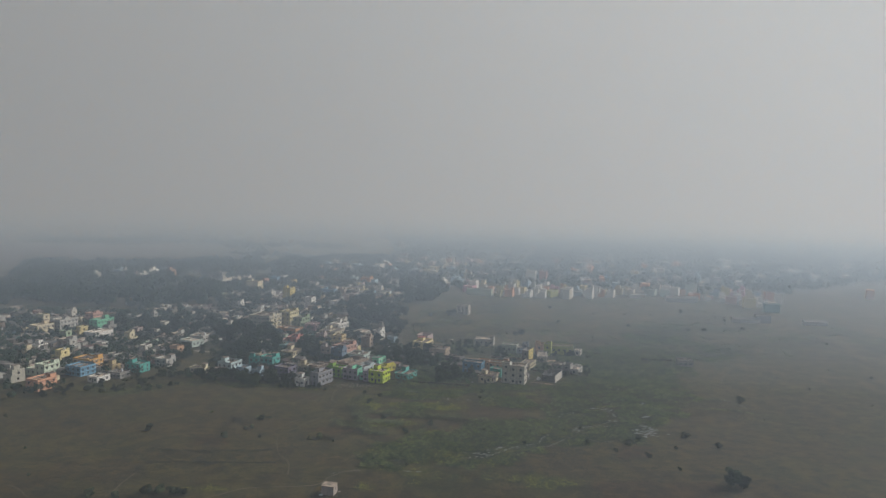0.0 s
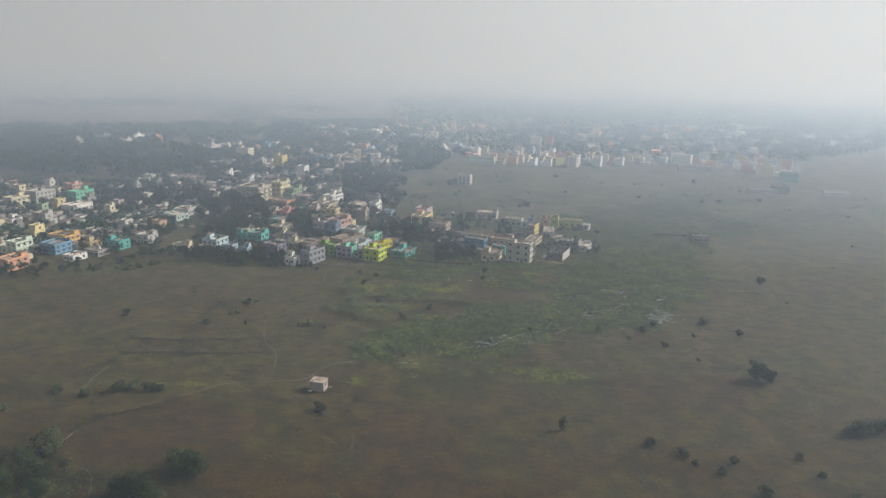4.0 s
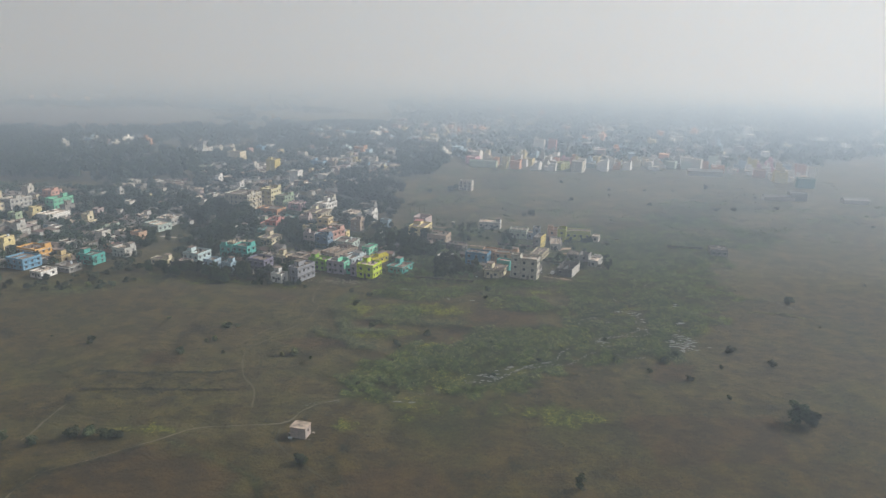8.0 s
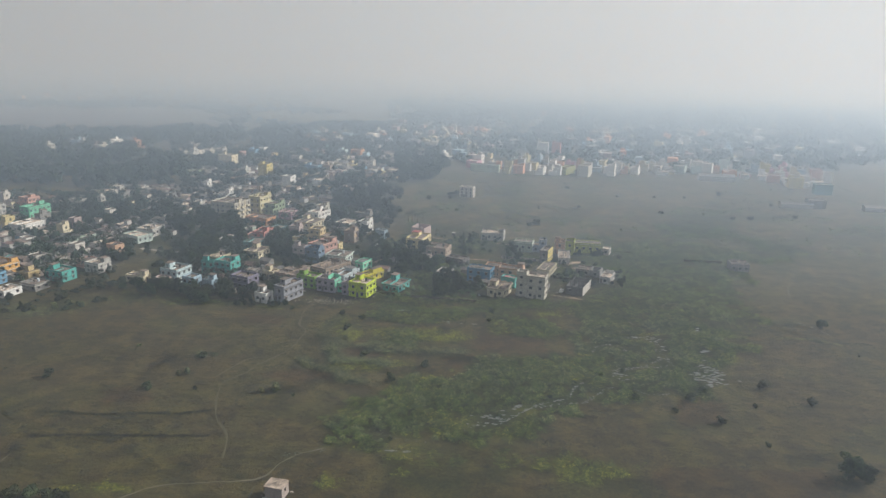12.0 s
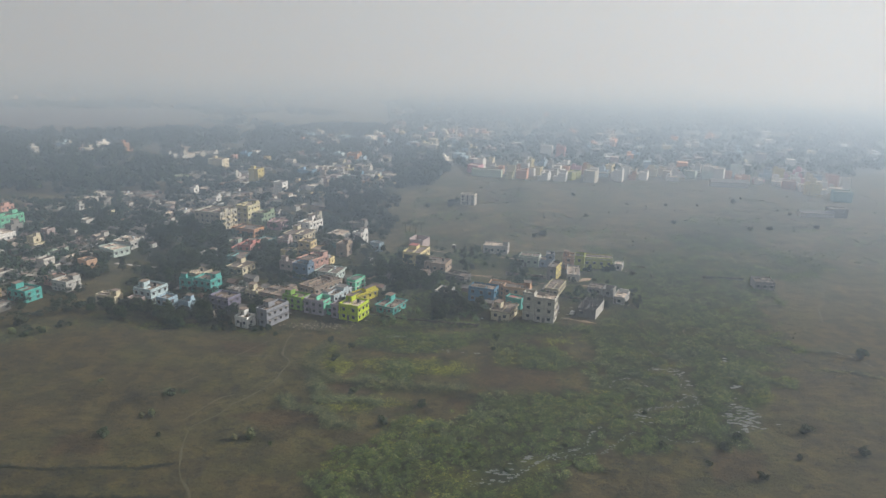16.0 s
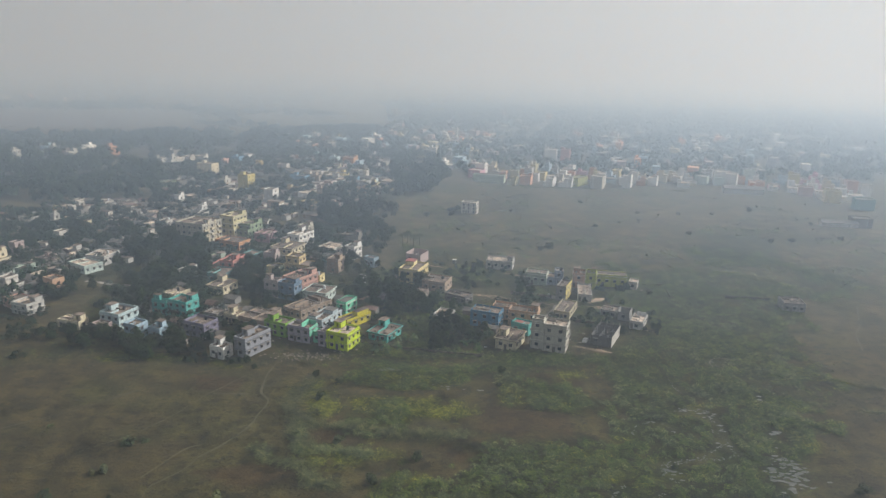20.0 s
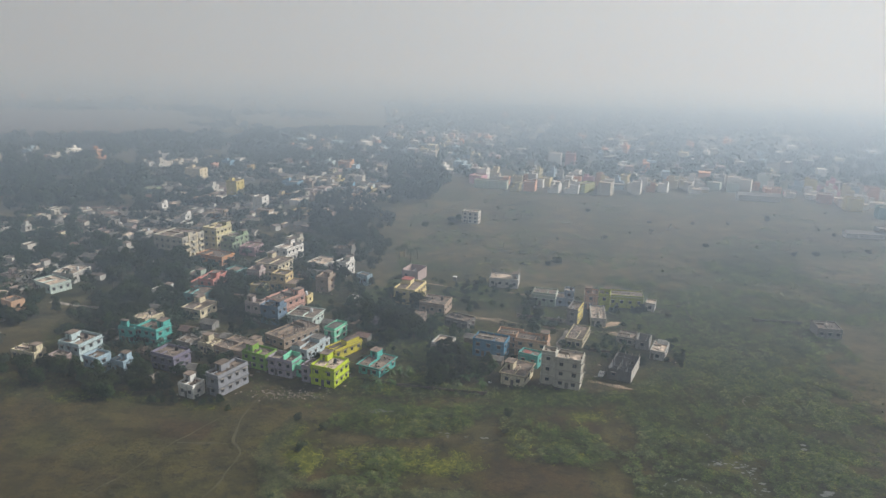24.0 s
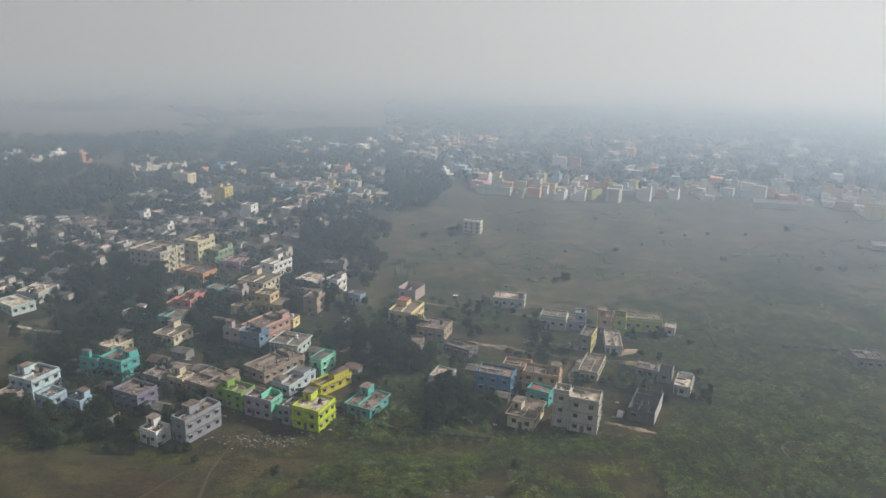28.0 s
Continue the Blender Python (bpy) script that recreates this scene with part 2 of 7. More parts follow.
class Solid:
    """Gathers quads and boxes for one part."""

    def __init__(self):
        self.v, self.f = [], []

    def quad(self, a, b, c, d):
        n = len(self.v)
        self.v += [a, b, c, d]
        self.f.append((n, n + 1, n + 2, n + 3))

    def box(self, x0, x1, y0, y1, z0, z1):
        n = len(self.v)
        self.v += [(x0, y0, z0), (x1, y0, z0), (x1, y1, z0), (x0, y1, z0), (x0, y0, z1), (x1, y0, z1), (x1, y1, z1), (x0, y1, z1)]
        self.f += [(n, n + 3, n + 2, n + 1), (n + 4, n + 5, n + 6, n + 7), (n, n + 1, n + 5, n + 4), (n + 1, n + 2, n + 6, n + 5), (n + 2, n + 3, n + 7, n + 6), (n + 3, n, n + 4, n + 7)]

    def tube(self, p0, p1, r0, r1, seg=7):
        p0, p1 = Vector(p0), Vector(p1)
        q = (p1 - p0).to_track_quat("Z", "Y")
        n = len(self.v)
        for p, r in ((p0, r0), (p1, r1)):
            for i in range(seg):
                a = 2 * math.pi * i / seg
                self.v.append(tuple(p + q @ Vector((r * math.cos(a), r * math.sin(a), 0))))
        for i in range(seg):
            j = (i + 1) % seg
            self.f.append((n + i, n + j, n + seg + j, n + seg + i))
        self.f.append(tuple(n + seg + i for i in range(seg)))

    def turned(self, profile, seg=12):
        """A closed shape turned round the z axis; profile: radius and height from the foot up."""
        n = len(self.v)
        for r, z in profile:
            self.v += [(r * math.cos(2 * math.pi * i / seg), r * math.sin(2 * math.pi * i / seg), z) for i in range(seg)]
        for k in range(len(profile) - 1):
            for i in range(seg):
                j = (i + 1) % seg
                self.f.append((n + k * seg + i, n + k * seg + j, n + (k + 1) * seg + j, n + (k + 1) * seg + i))
        self.f.append(tuple(n + (len(profile) - 1) * seg + i for i in range(seg)))

    def plate(self, xs, zs, holes, y0, y1):
        """A flat frame between y0 and y1 with the given cells left open."""
        full = {(i, k) for i in range(len(xs) - 1) for k in range(len(zs) - 1)} - set(holes)
        for i, k in full:
            a, b, c, d = xs[i], xs[i + 1], zs[k], zs[k + 1]
            self.quad((a, y0, c), (b, y0, c), (b, y0, d), (a, y0, d))
            self.quad((b, y1, c), (a, y1, c), (a, y1, d), (b, y1, d))
            if (i - 1, k) not in full:
                self.quad((a, y1, c), (a, y0, c), (a, y0, d), (a, y1, d))
            if (i + 1, k) not in full:
                self.quad((b, y0, c), (b, y1, c), (b, y1, d), (b, y0, d))
            if (i, k - 1) not in full:
                self.quad((a, y1, c), (b, y1, c), (b, y0, c), (a, y0, c))
            if (i, k + 1) not in full:
                self.quad((a, y0, d), (b, y0, d), (b, y1, d), (a, y1, d))

    def mesh(self, name, mat):
        """Corners that meet become one."""
        seen, ids, v = {}, [], []
        for p in self.v:
            key = (round(p[0], 4), round(p[1], 4), round(p[2], 4))
            if key not in seen:
                seen[key] = len(v)
                v.append(key)
            ids.append(seen[key])
        f = [[ids[i] for i in face] for face in self.f]
        return mesh_from(name, v, [q for q in f if len(set(q)) == len(q)], mat)


def part(name, me, parent, label="", m=None):
    ob = new(name, me)
    ob.parent = parent
    if m is not None:
        ob.matrix_basis = m
    if label:
        ob["label"] = label
    return ob


def thing(name, m, label, category, group="", kind=""):
    ob = new(name)
    ob.empty_display_size = 0.5
    ob.matrix_basis = m
    return tagged(ob, label, category, group, kind)


# ---- houses ----
PAINTS = {
    "slate": (150, 152, 160), "white": (232, 230, 226), "purple": (122, 115, 138), "paleblue": (158, 186, 204), "skyblue": (104, 160, 196),
    "whiteblue": (186, 208, 212), "pinkgrey": (178, 156, 152), "teal": (72, 180, 170), "cream": (214, 200, 164), "beige": (170, 148, 126),
    "leafgreen": (128, 176, 44), "lilacgrey": (164, 154, 168), "lime": (204, 228, 0), "sunyellow": (214, 200, 24), "bluewhite": (190, 206, 214), "mint": (110, 208, 168),
    "mintwhite": (196, 214, 206), "blue": (96, 124, 150), "lilac": (180, 164, 160), "salmon": (208, 156, 138), "ochre": (208, 182, 126),
    "coral": (204, 124, 110), "dullteal": (104, 160, 160), "apt": (186, 180, 164), "yellowapt": (204, 194, 142), "orange": (212, 150, 96),
    "palegreen": (142, 164, 128), "mauve": (176, 132, 146), "greywhite": (186, 184, 178), "greyconc": (140, 136, 130), "creamyellow": (226, 206, 140),
    "dustwhite": (196, 190, 180), "brownconc": (128, 112, 98), "strongblue": (66, 128, 164), "peachbeige": (208, 164, 128), "palegrey": (190, 184, 168),
    "darkconc": (104, 100, 96), "yellowgrey": (190, 178, 140), "yellow": (206, 186, 92), "olivegreen": (176, 182, 74), "greymint": (168, 184, 166),
    "greyblue": (150, 166, 186), "peach": (234, 168, 128), "whitegreen": (206, 220, 196), "orangeyellow": (236, 176, 84), "pink": (214, 150, 170),
}
FOOT = []          # footprints: x, y, half size


def wall_face(s, p0, ux, uy, width, z0, z1, cols, rows, depth=0.22):
    """One side of a house with real openings. p0: its corner; (ux, uy): its run; the outside is to the right of the run."""
    nx, ny = uy, -ux
    xs = [0.0] + [v for c in cols for v in c] + [width]
    zs = [z0] + [v for r in rows for v in r] + [z1]

    def at(x, z, d=0.0):
        return (p0[0] + ux * x - nx * d, p0[1] + uy * x - ny * d, z)

    for i in range(len(xs) - 1):
        for k in range(len(zs) - 1):
            a, b, c, d = xs[i], xs[i + 1], zs[k], zs[k + 1]
            if i % 2 and k % 2:
                s.quad(at(a, c), at(b, c), at(b, c, depth), at(a, c, depth))
                s.quad(at(a, d, depth), at(b, d, depth), at(b, d), at(a, d))
                s.quad(at(a, c), at(a, c, depth), at(a, d, depth), at(a, d))
                s.quad(at(b, c, depth), at(b, c), at(b, d), at(b, d, depth))
            else:
                s.quad(at(a, c), at(b, c), at(b, d), at(a, d))


def window_meshes():
    s = Solid()
    s.plate([-0.625, -0.55, -0.03, 0.03, 0.55, 0.625], [-0.65, -0.58, 0.58, 0.65], [(1, 1), (3, 1)], 0.06, 0.13)
    f = s.mesh("window", FRAME)
    s = Solid()
    s.box(-0.56, 0.56, 0.14, 0.16, -0.59, 0.59)
    p = s.mesh("pane", GLASS)
    s = Solid()
    s.box(-0.85, 0.85, -0.5, -0.002, 0.7, 0.78)
    c = (s.mesh("sunshade", CEMENT), s.mesh("sunshade", paint(190, 186, 178, 0.8)))
    s = Solid()
    s.plate([-0.5, -0.42, 0.42, 0.5], [0.0, 1.9, 1.98, 2.1], [(1, 0)], 0.05, 0.15)
    s.box(-0.42, 0.42, 0.09, 0.12, 0.0, 1.9)
    d = s.mesh("door", FRAME)
    return f, p, c, d


WIN_FRAME, WIN_PANE, WIN_SHADE, DOOR = window_meshes()


def columns_of(width, step, size):
    n = max(1, int(width / step))
    return [((i + 0.5) * width / n - size / 2, (i + 0.5) * width / n + size / 2) for i in range(n)]


def trim_of(colour, white):
    return paint(208, 203, 194, 0.7) if white else paint(*[int(c * 0.85) for c in PAINTS[colour]])


def block(e, bx, z0, h, floors, colour, flags, detail, white, rng):
    """One storey or more of a house: walls with openings, deck, parapet, ledges and windows. Returns the height of its deck."""
    x0, x1, y0, y1 = bx
    w, d = x1 - x0, y1 - y0
    wallm, ruin = paint(*PAINTS[colour]), "r" in flags
    ph = 0.0 if ruin else (0.75 if floors > 1 or z0 > 0 else 0.5)
    hr = h - ph
    st = (hr - z0) / floors
    low = -0.5 if z0 == 0 else z0
    wz = [(z0 + (k + 0.5) * st - 0.55, z0 + (k + 0.5) * st + 0.75) for k in range(floors)]
    step = 2.9 if detail == 2 else 4.6
    cf, cr = columns_of(w, step, 1.25), columns_of(d, step, 1.25)
    if ruin:
        cf, cr, wz = cf[:1], [], wz[:1]
    s = Solid()
    wall_face(s, (x0, y0), 1, 0, w, low, hr, cf, wz)
    wall_face(s, (x1, y0), 0, 1, d, low, hr, cr, wz)
    wall_face(s, (x0, y1), 0, -1, d, low, hr, [], [])
    wall_face(s, (x1, y1), -1, 0, w, low, hr, [], [])
    if ruin:
        t = 0.22
        for q in ((x0, x1, y1 - t, y1), (x0, x0 + t, y0, y1), (x1 - t, x1, y0, y1)):
            s.box(*[v + o for v, o in zip(q, (0.003, -0.003, 0.003, -0.003))], 0.1, hr + rng.uniform(-0.02, 0.7))
        for ax in (x0 + w * 0.34, x0 + w * 0.68):
            s.box(ax - 0.1, ax + 0.1, y0 + 0.3, y1 - 0.3, 0.1, hr * rng.uniform(0.35, 0.8))
        s.box(x0 + 0.3, x1 - 0.3, -0.1, 0.1, 0.1, hr * rng.uniform(0.3, 0.7))
    part("wall", s.mesh("wall", wallm), e)
    s = Solid()
    if ruin:
        s.box(x0 + 0.25, x1 - 0.25, y0 + 0.25, y1 - 0.25, -0.3, 0.25)
        part("floor_slab", s.mesh("floor_slab", CEMENT), e)
    else:
        o = 0.55 if "o" in flags else 0.0
        s.box(x0 - o + 0.004, x1 + o - 0.004, y0 - o + 0.004, y1 + o - 0.004, hr - 0.12, hr + 0.03)
        part("roof", s.mesh("roof", ROOF_PALE if detail != 1 and not o and colour in ("lime", "white", "greyblue", "palegrey", "dustwhite", "cream", "peach", "mintwhite", "whitegreen", "yellowapt", "pink", "greywhite") else ROOF), e, "stained cement roof deck")
        s = Solid()
        t = 0.15
        if o:
            ph = 0.3
        for q in ((x0 - o, x1 + o, y0 - o, y0 - o + t), (x0 - o, x1 + o, y1 + o - t, y1 + o), (x0 - o, x0 - o + t, y0 - o + t, y1 + o - t), (x1 + o - t, x1 + o, y0 - o + t, y1 + o - t)):
            s.box(*q, hr + 0.03, hr + ph)
        part("parapet", s.mesh("parapet", wallm), e)
        if detail == 2 and "c" not in flags:
            s = Solid()
            p, z = 0.05, hr + ph
            for q in ((x0 - o - p, x1 + o + p, y0 - o - p, y0 - o + t + p), (x0 - o - p, x1 + o + p, y1 + o - t - p, y1 + o + p), (x0 - o - p, x0 - o + t + p, y0 - o + t + p, y1 + o - t - p), (x1 + o - t - p, x1 + o + p, y0 - o + t + p, y1 + o - t - p)):
                s.box(*q, z + 0.002, z + 0.07)
            part("coping", s.mesh("coping", paint(*[int(c * 0.96) for c in PAINTS[colour]], 0.9)), e, "weathered parapet coping")
    if detail >= 1:
        if "l" in flags or (detail == 2 and not ruin and "o" not in flags):
            out = 0.36 if "l" in flags else 0.2
            for k in range(1, floors + 1):
                s = Solid()
                z = z0 + st * k
                for q in ((x0 - out, x1 + out, y0 - out, y0 - 0.002), (x1 + 0.002, x1 + out, y0, y1), (x0 - out, x0 - 0.002, y0, y1), (x0 - out, x1 + out, y1 + 0.002, y1 + out)):
                    s.box(*q, z - 0.28, z - 0.16)
                part("ledge", s.mesh("ledge", trim_of(colour, white)), e, "projecting floor ledge")
        for cols, rz, ox, oy in ((cf, 0, x0, y0), (cr, 90, x1, y0)):
            for a, b in cols:
                for za, zb in wz:
                    c = (a + b) / 2
                    px, py = {0: (ox + c, oy), 90: (ox, oy + c)}[rz]
                    win = part("window", WIN_FRAME, e, "", pose(px, py, (za + zb) / 2, 0, 0, rz))
                    if detail == 2:
                        part("pane", WIN_PANE, win)
                        part("sunshade", WIN_SHADE[white], win)
    return hr, st


def house(x, y, rot, w, d, h, floors, colour, label, flags="", detail=2, rng=random.Random(7)):
    """A flat-roofed plastered house. Its front looks along local -y. detail: 2 near, 1 middle, 0 far.
    flags: s stair room, t tank, l ledges, o overhang, c bare columns, b balconies, r roofless, p awning, k set-back top floor."""
    FOOT.append((x, y, max(w, d) * 0.62))
    wallm = paint(*PAINTS[colour])
    e = thing("house", pose(x, y, 0, 0, 0, rot), label, "house", "houses of the town")
    ruin, white = "r" in flags, rng.random() < 0.22
    x0, x1, y0, y1 = -w / 2, w / 2, -d / 2, d / 2
    if "k" in flags and floors > 1:
        hr, st = block(e, (x0, x1, y0, y1), 0, h * (floors - 1) / floors + 0.4, floors - 1, colour, flags, detail, white, rng)
        share = rng.uniform(0.5, 0.68)
        if rng.random() < 0.5:
            up = (x0 + 0.002, x0 + w * share, y0 + d * rng.uniform(0.0, 0.35) + 0.002, y1 - 0.002)
        else:
            up = (x1 - w * share, x1 - 0.002, y0 + d * rng.uniform(0.0, 0.35) + 0.002, y1 - 0.002)
        hr, _ = block(e, up, hr + 0.03, h, 1, colour, flags, detail, white, rng)
        x0, x1, y0, y1 = up
        w, d = x1 - x0, y1 - y0
    else:
        hr, st = block(e, (x0, x1, y0, y1), 0, h, floors, colour, flags, detail, white, rng)
    if "b" in flags and detail:
        for k in range(1, floors):
            s = Solid()
            z = st * k
            bw = min(w * 0.4, 3.4)
            s.box(x0 + 0.2, x0 + bw, y0 - 1.0, y0 - 0.002, z - 0.12, z)
            s.box(x0 + 0.2, x0 + bw, y0 - 1.0, y0 - 0.9, z, z + 0.85)
            s.box(x0 + 0.2, x0 + 0.3, y0 - 0.9, y0 - 0.002, z, z + 0.85)
            s.box(x0 + bw - 0.1, x0 + bw, y0 - 0.9, y0 - 0.002, z, z + 0.85)
            part("balcony", s.mesh("balcony", wallm), e)
    if detail == 2 and not ruin and w > 4.5 and "k" not in flags:
        gap = columns_of(w, 2.9, 1.25)
        dx = x0 + (gap[0][1] + gap[1][0]) / 2 if len(gap) > 1 else x0 + 0.8
        part("door", DOOR, e, "", pose(dx, y0 - 0.16, 0.02))
    if "s" in flags and not ruin:
        sw, sdp, sh = min(2.7, w * 0.5), min(3.4, d * 0.5), 2.35
        sx = x0 + 0.2 if rng.random() < 0.55 else x1 - 0.2 - sw
        sy = y1 - 0.2 - sdp if rng.random() < 0.6 else y0 + d * 0.3
        s = Solid()
        z0 = hr + 0.03
        cols = [(sw * 0.3, sw * 0.3 + 0.85)]
        wall_face(s, (sx, sy), 1, 0, sw, z0, z0 + sh, cols, [(z0 + 0.1, z0 + 2.0)], 0.15)
        wall_face(s, (sx + sw, sy), 0, 1, sdp, z0, z0 + sh, [], [])
        wall_face(s, (sx, sy + sdp), 0, -1, sdp, z0, z0 + sh, [], [])
        wall_face(s, (sx + sw, sy + sdp), -1, 0, sw, z0, z0 + sh, [], [])
        room = part("stair_room", s.mesh("stair_room", wallm), e)
        s = Solid()
        s.box(sx - 0.2, sx + sw + 0.2, sy - 0.25, sy + sdp + 0.2, z0 + sh, z0 + sh + 0.14)
        part("stair_room_roof", s.mesh("stair_room_roof", ROOF), room)
    if "c" in flags:
        s = Solid()
        s.box(-0.13, 0.13, -0.13, 0.13, 0, 1.0)
        for rx, ry in ((-0.08, -0.08), (0.08, 0.08)):
            s.tube((rx, ry, 0.95), (rx * 1.4, ry, 1.5), 0.02, 0.02, 4)
        me = s.mesh("column", CEMENT)
        for i in range(2 + int(w / 3)):
            px = x0 + 0.3 + (w - 0.6) * i / (1 + int(w / 3))
            part("column", me, e, "", pose(px, y1 - 0.32, hr, 0, 0, rng.uniform(-8, 8)))
            if rng.random() < 0.6:
                part("column", me, e, "", pose(px, y0 + d * 0.35, hr, 0, 0, rng.uniform(-8, 8)))
        s = Solid()          # rubble and boards left on the roof
        for i in range(16):
            bx, by = rng.uniform(x0 + 0.5, x1 - 0.8), rng.uniform(y0 + 0.5, y1 - 0.6)
            s.box(bx, bx + rng.uniform(0.2, 0.9), by, by + rng.uniform(0.15, 0.5), (0.2 if ruin else hr) + 0.03, (0.2 if ruin else hr) + rng.uniform(0.08, 0.4))
        part("roof_rubble", s.mesh("roof_rubble", STONE), e, "scattered pale bricks and boards")["kind"] = "stuff"
    if detail == 2 and not ruin and w > 4 and d > 4:
        s = Solid()
        ax = x0 + w * rng.uniform(0.35, 0.65)
        s.box(ax - 0.08, ax + 0.08, y0 + 0.2, y0 + d * rng.uniform(0.4, 0.7), hr + 0.03, hr + rng.uniform(0.35, 0.8))
        part("roof_wall", s.mesh("roof_wall", wallm), e)
        if rng.random() < 0.6:
            s = Solid()
            ay = y0 + d * rng.uniform(0.45, 0.75)
            s.box(x0 + 0.2, ax - 0.1, ay - 0.07, ay + 0.07, hr + 0.03, hr + rng.uniform(0.4, 1.0))
            part("roof_wall", s.mesh("roof_wall", CEMENT), e, "bare cement roof wall")
        if "c" not in flags:
            s = Solid()
            for i in range(rng.randint(14, 34)):
                bx, by = rng.uniform(x0 + 0.4, x1 - 0.9), rng.uniform(y0 + 0.4, y1 - 0.7)
                s.box(bx, bx + rng.uniform(0.12, 0.7), by, by + rng.uniform(0.1, 0.45), hr + 0.03, hr + rng.uniform(0.1, 0.5))
            part("roof_rubble", s.mesh("roof_rubble", rng.choice((STONE, STONE, CEMENT, BARK))), e, "odds and ends left on the roof")["kind"] = "stuff"
        s = Solid()
        px = x0 + w * rng.uniform(0.06, 0.12)
        s.tube((px, y0 - 0.06, 0.1), (px, y0 - 0.06, hr - 0.2), 0.055, 0.055, 6)
        part("drain_pipe", s.mesh("drain_pipe", FRAME), e)
    if "p" in flags:
        s = Solid()
        s.quad((x0 + 0.3, y0 - 2.0, 2.1), (x0 + w * 0.6, y0 - 2.0, 2.1), (x0 + w * 0.6, y0, 2.6), (x0 + 0.3, y0, 2.6))
        s.quad((x0 + 0.3, y0, 2.56), (x0 + w * 0.6, y0, 2.56), (x0 + w * 0.6, y0 - 2.0, 2.06), (x0 + 0.3, y0 - 2.0, 2.06))
        for px in (x0 + 0.4, x0 + w * 0.6 - 0.1):
            s.box(px - 0.05, px + 0.05, y0 - 1.95, y0 - 1.85, -0.3, 2.1)
        part("awning", s.mesh("awning", TIN), e, "pale tin sheet awning")
    if "t" in flags:
        tank(e.matrix_basis @ Vector((x0 + w * rng.uniform(0.55, 0.8), y0 + d * rng.uniform(0.55, 0.8), hr + 0.03)), rng.random() < 0.6)
    return e


def rooftop(e, x0, x1, y0, y1, z, h, colour, roof, label, over):
    """A room or raised patch on a roof, with a roof colour of its own."""
    s = Solid()
    s.box(x0, x1, y0, y1, z, z + h)
    room = part("roof_room", s.mesh("roof_room", paint(*PAINTS[colour])), e)
    s = Solid()
    s.box(x0 - over, x1 + over, y0 - over, y1 + over, z + h + 0.003, z + h + 0.13)
    part("roof", s.mesh("roof", roof), room, label)


def screen(e, x0, x1, y0, y1, z0, z1, colour, label):
    s = Solid()
    s.box(x0, x1, y0, y1, z0, z1)
    part("terrace_wall", s.mesh("terrace_wall", paint(*PAINTS[colour])), e, label)


def side_balconies(e, x, spots, wide, floors, st, colour):
    """Projecting balconies with solid fronts, floor over floor, on the side of a block."""
    for k in range(1, floors):
        for y in spots:
            s = Solid()
            z = st * k
            s.box(x + 0.002, x + 1.1, y - wide / 2, y + wide / 2, z - 0.14, z)
            s.box(x + 1.0, x + 1.1, y - wide / 2, y + wide / 2, z, z + 0.9)
            s.box(x + 0.002, x + 1.0, y - wide / 2, y - wide / 2 + 0.1, z, z + 0.9)
            s.box(x + 0.002, x + 1.0, y + wide / 2 - 0.1, y + wide / 2, z, z + 0.9)
            part("balcony", s.mesh("balcony", paint(*PAINTS[colour])), e)


def tank(at, black):
    """A ribbed plastic rooftop water tank with its lid."""
    e = thing("water_tank", Matrix.Translation(at), "black plastic water tank on a flat roof" if black else "white plastic water tank on a flat roof", "water tank", "rooftop tanks")
    s = Solid()
    rings = [(0.55, 0.0)]
    for i in range(5):
        rings += [(0.55, i * 0.25 + 0.19), (0.51, i * 0.25 + 0.2), (0.51, i * 0.25 + 0.24), (0.55, i * 0.25 + 0.25)]
    z = 1.25
    s.turned(rings + [(0.24, z + 0.22)])
    part("body", s.mesh("body", TANK_BLACK if black else TANK_WHITE), e)
    s = Solid()
    s.tube((0, 0, z + 0.22), (0, 0, z + 0.32), 0.26, 0.24, 10)
    part("lid", s.mesh("lid", TANK_BLACK if black else TANK_WHITE), e)


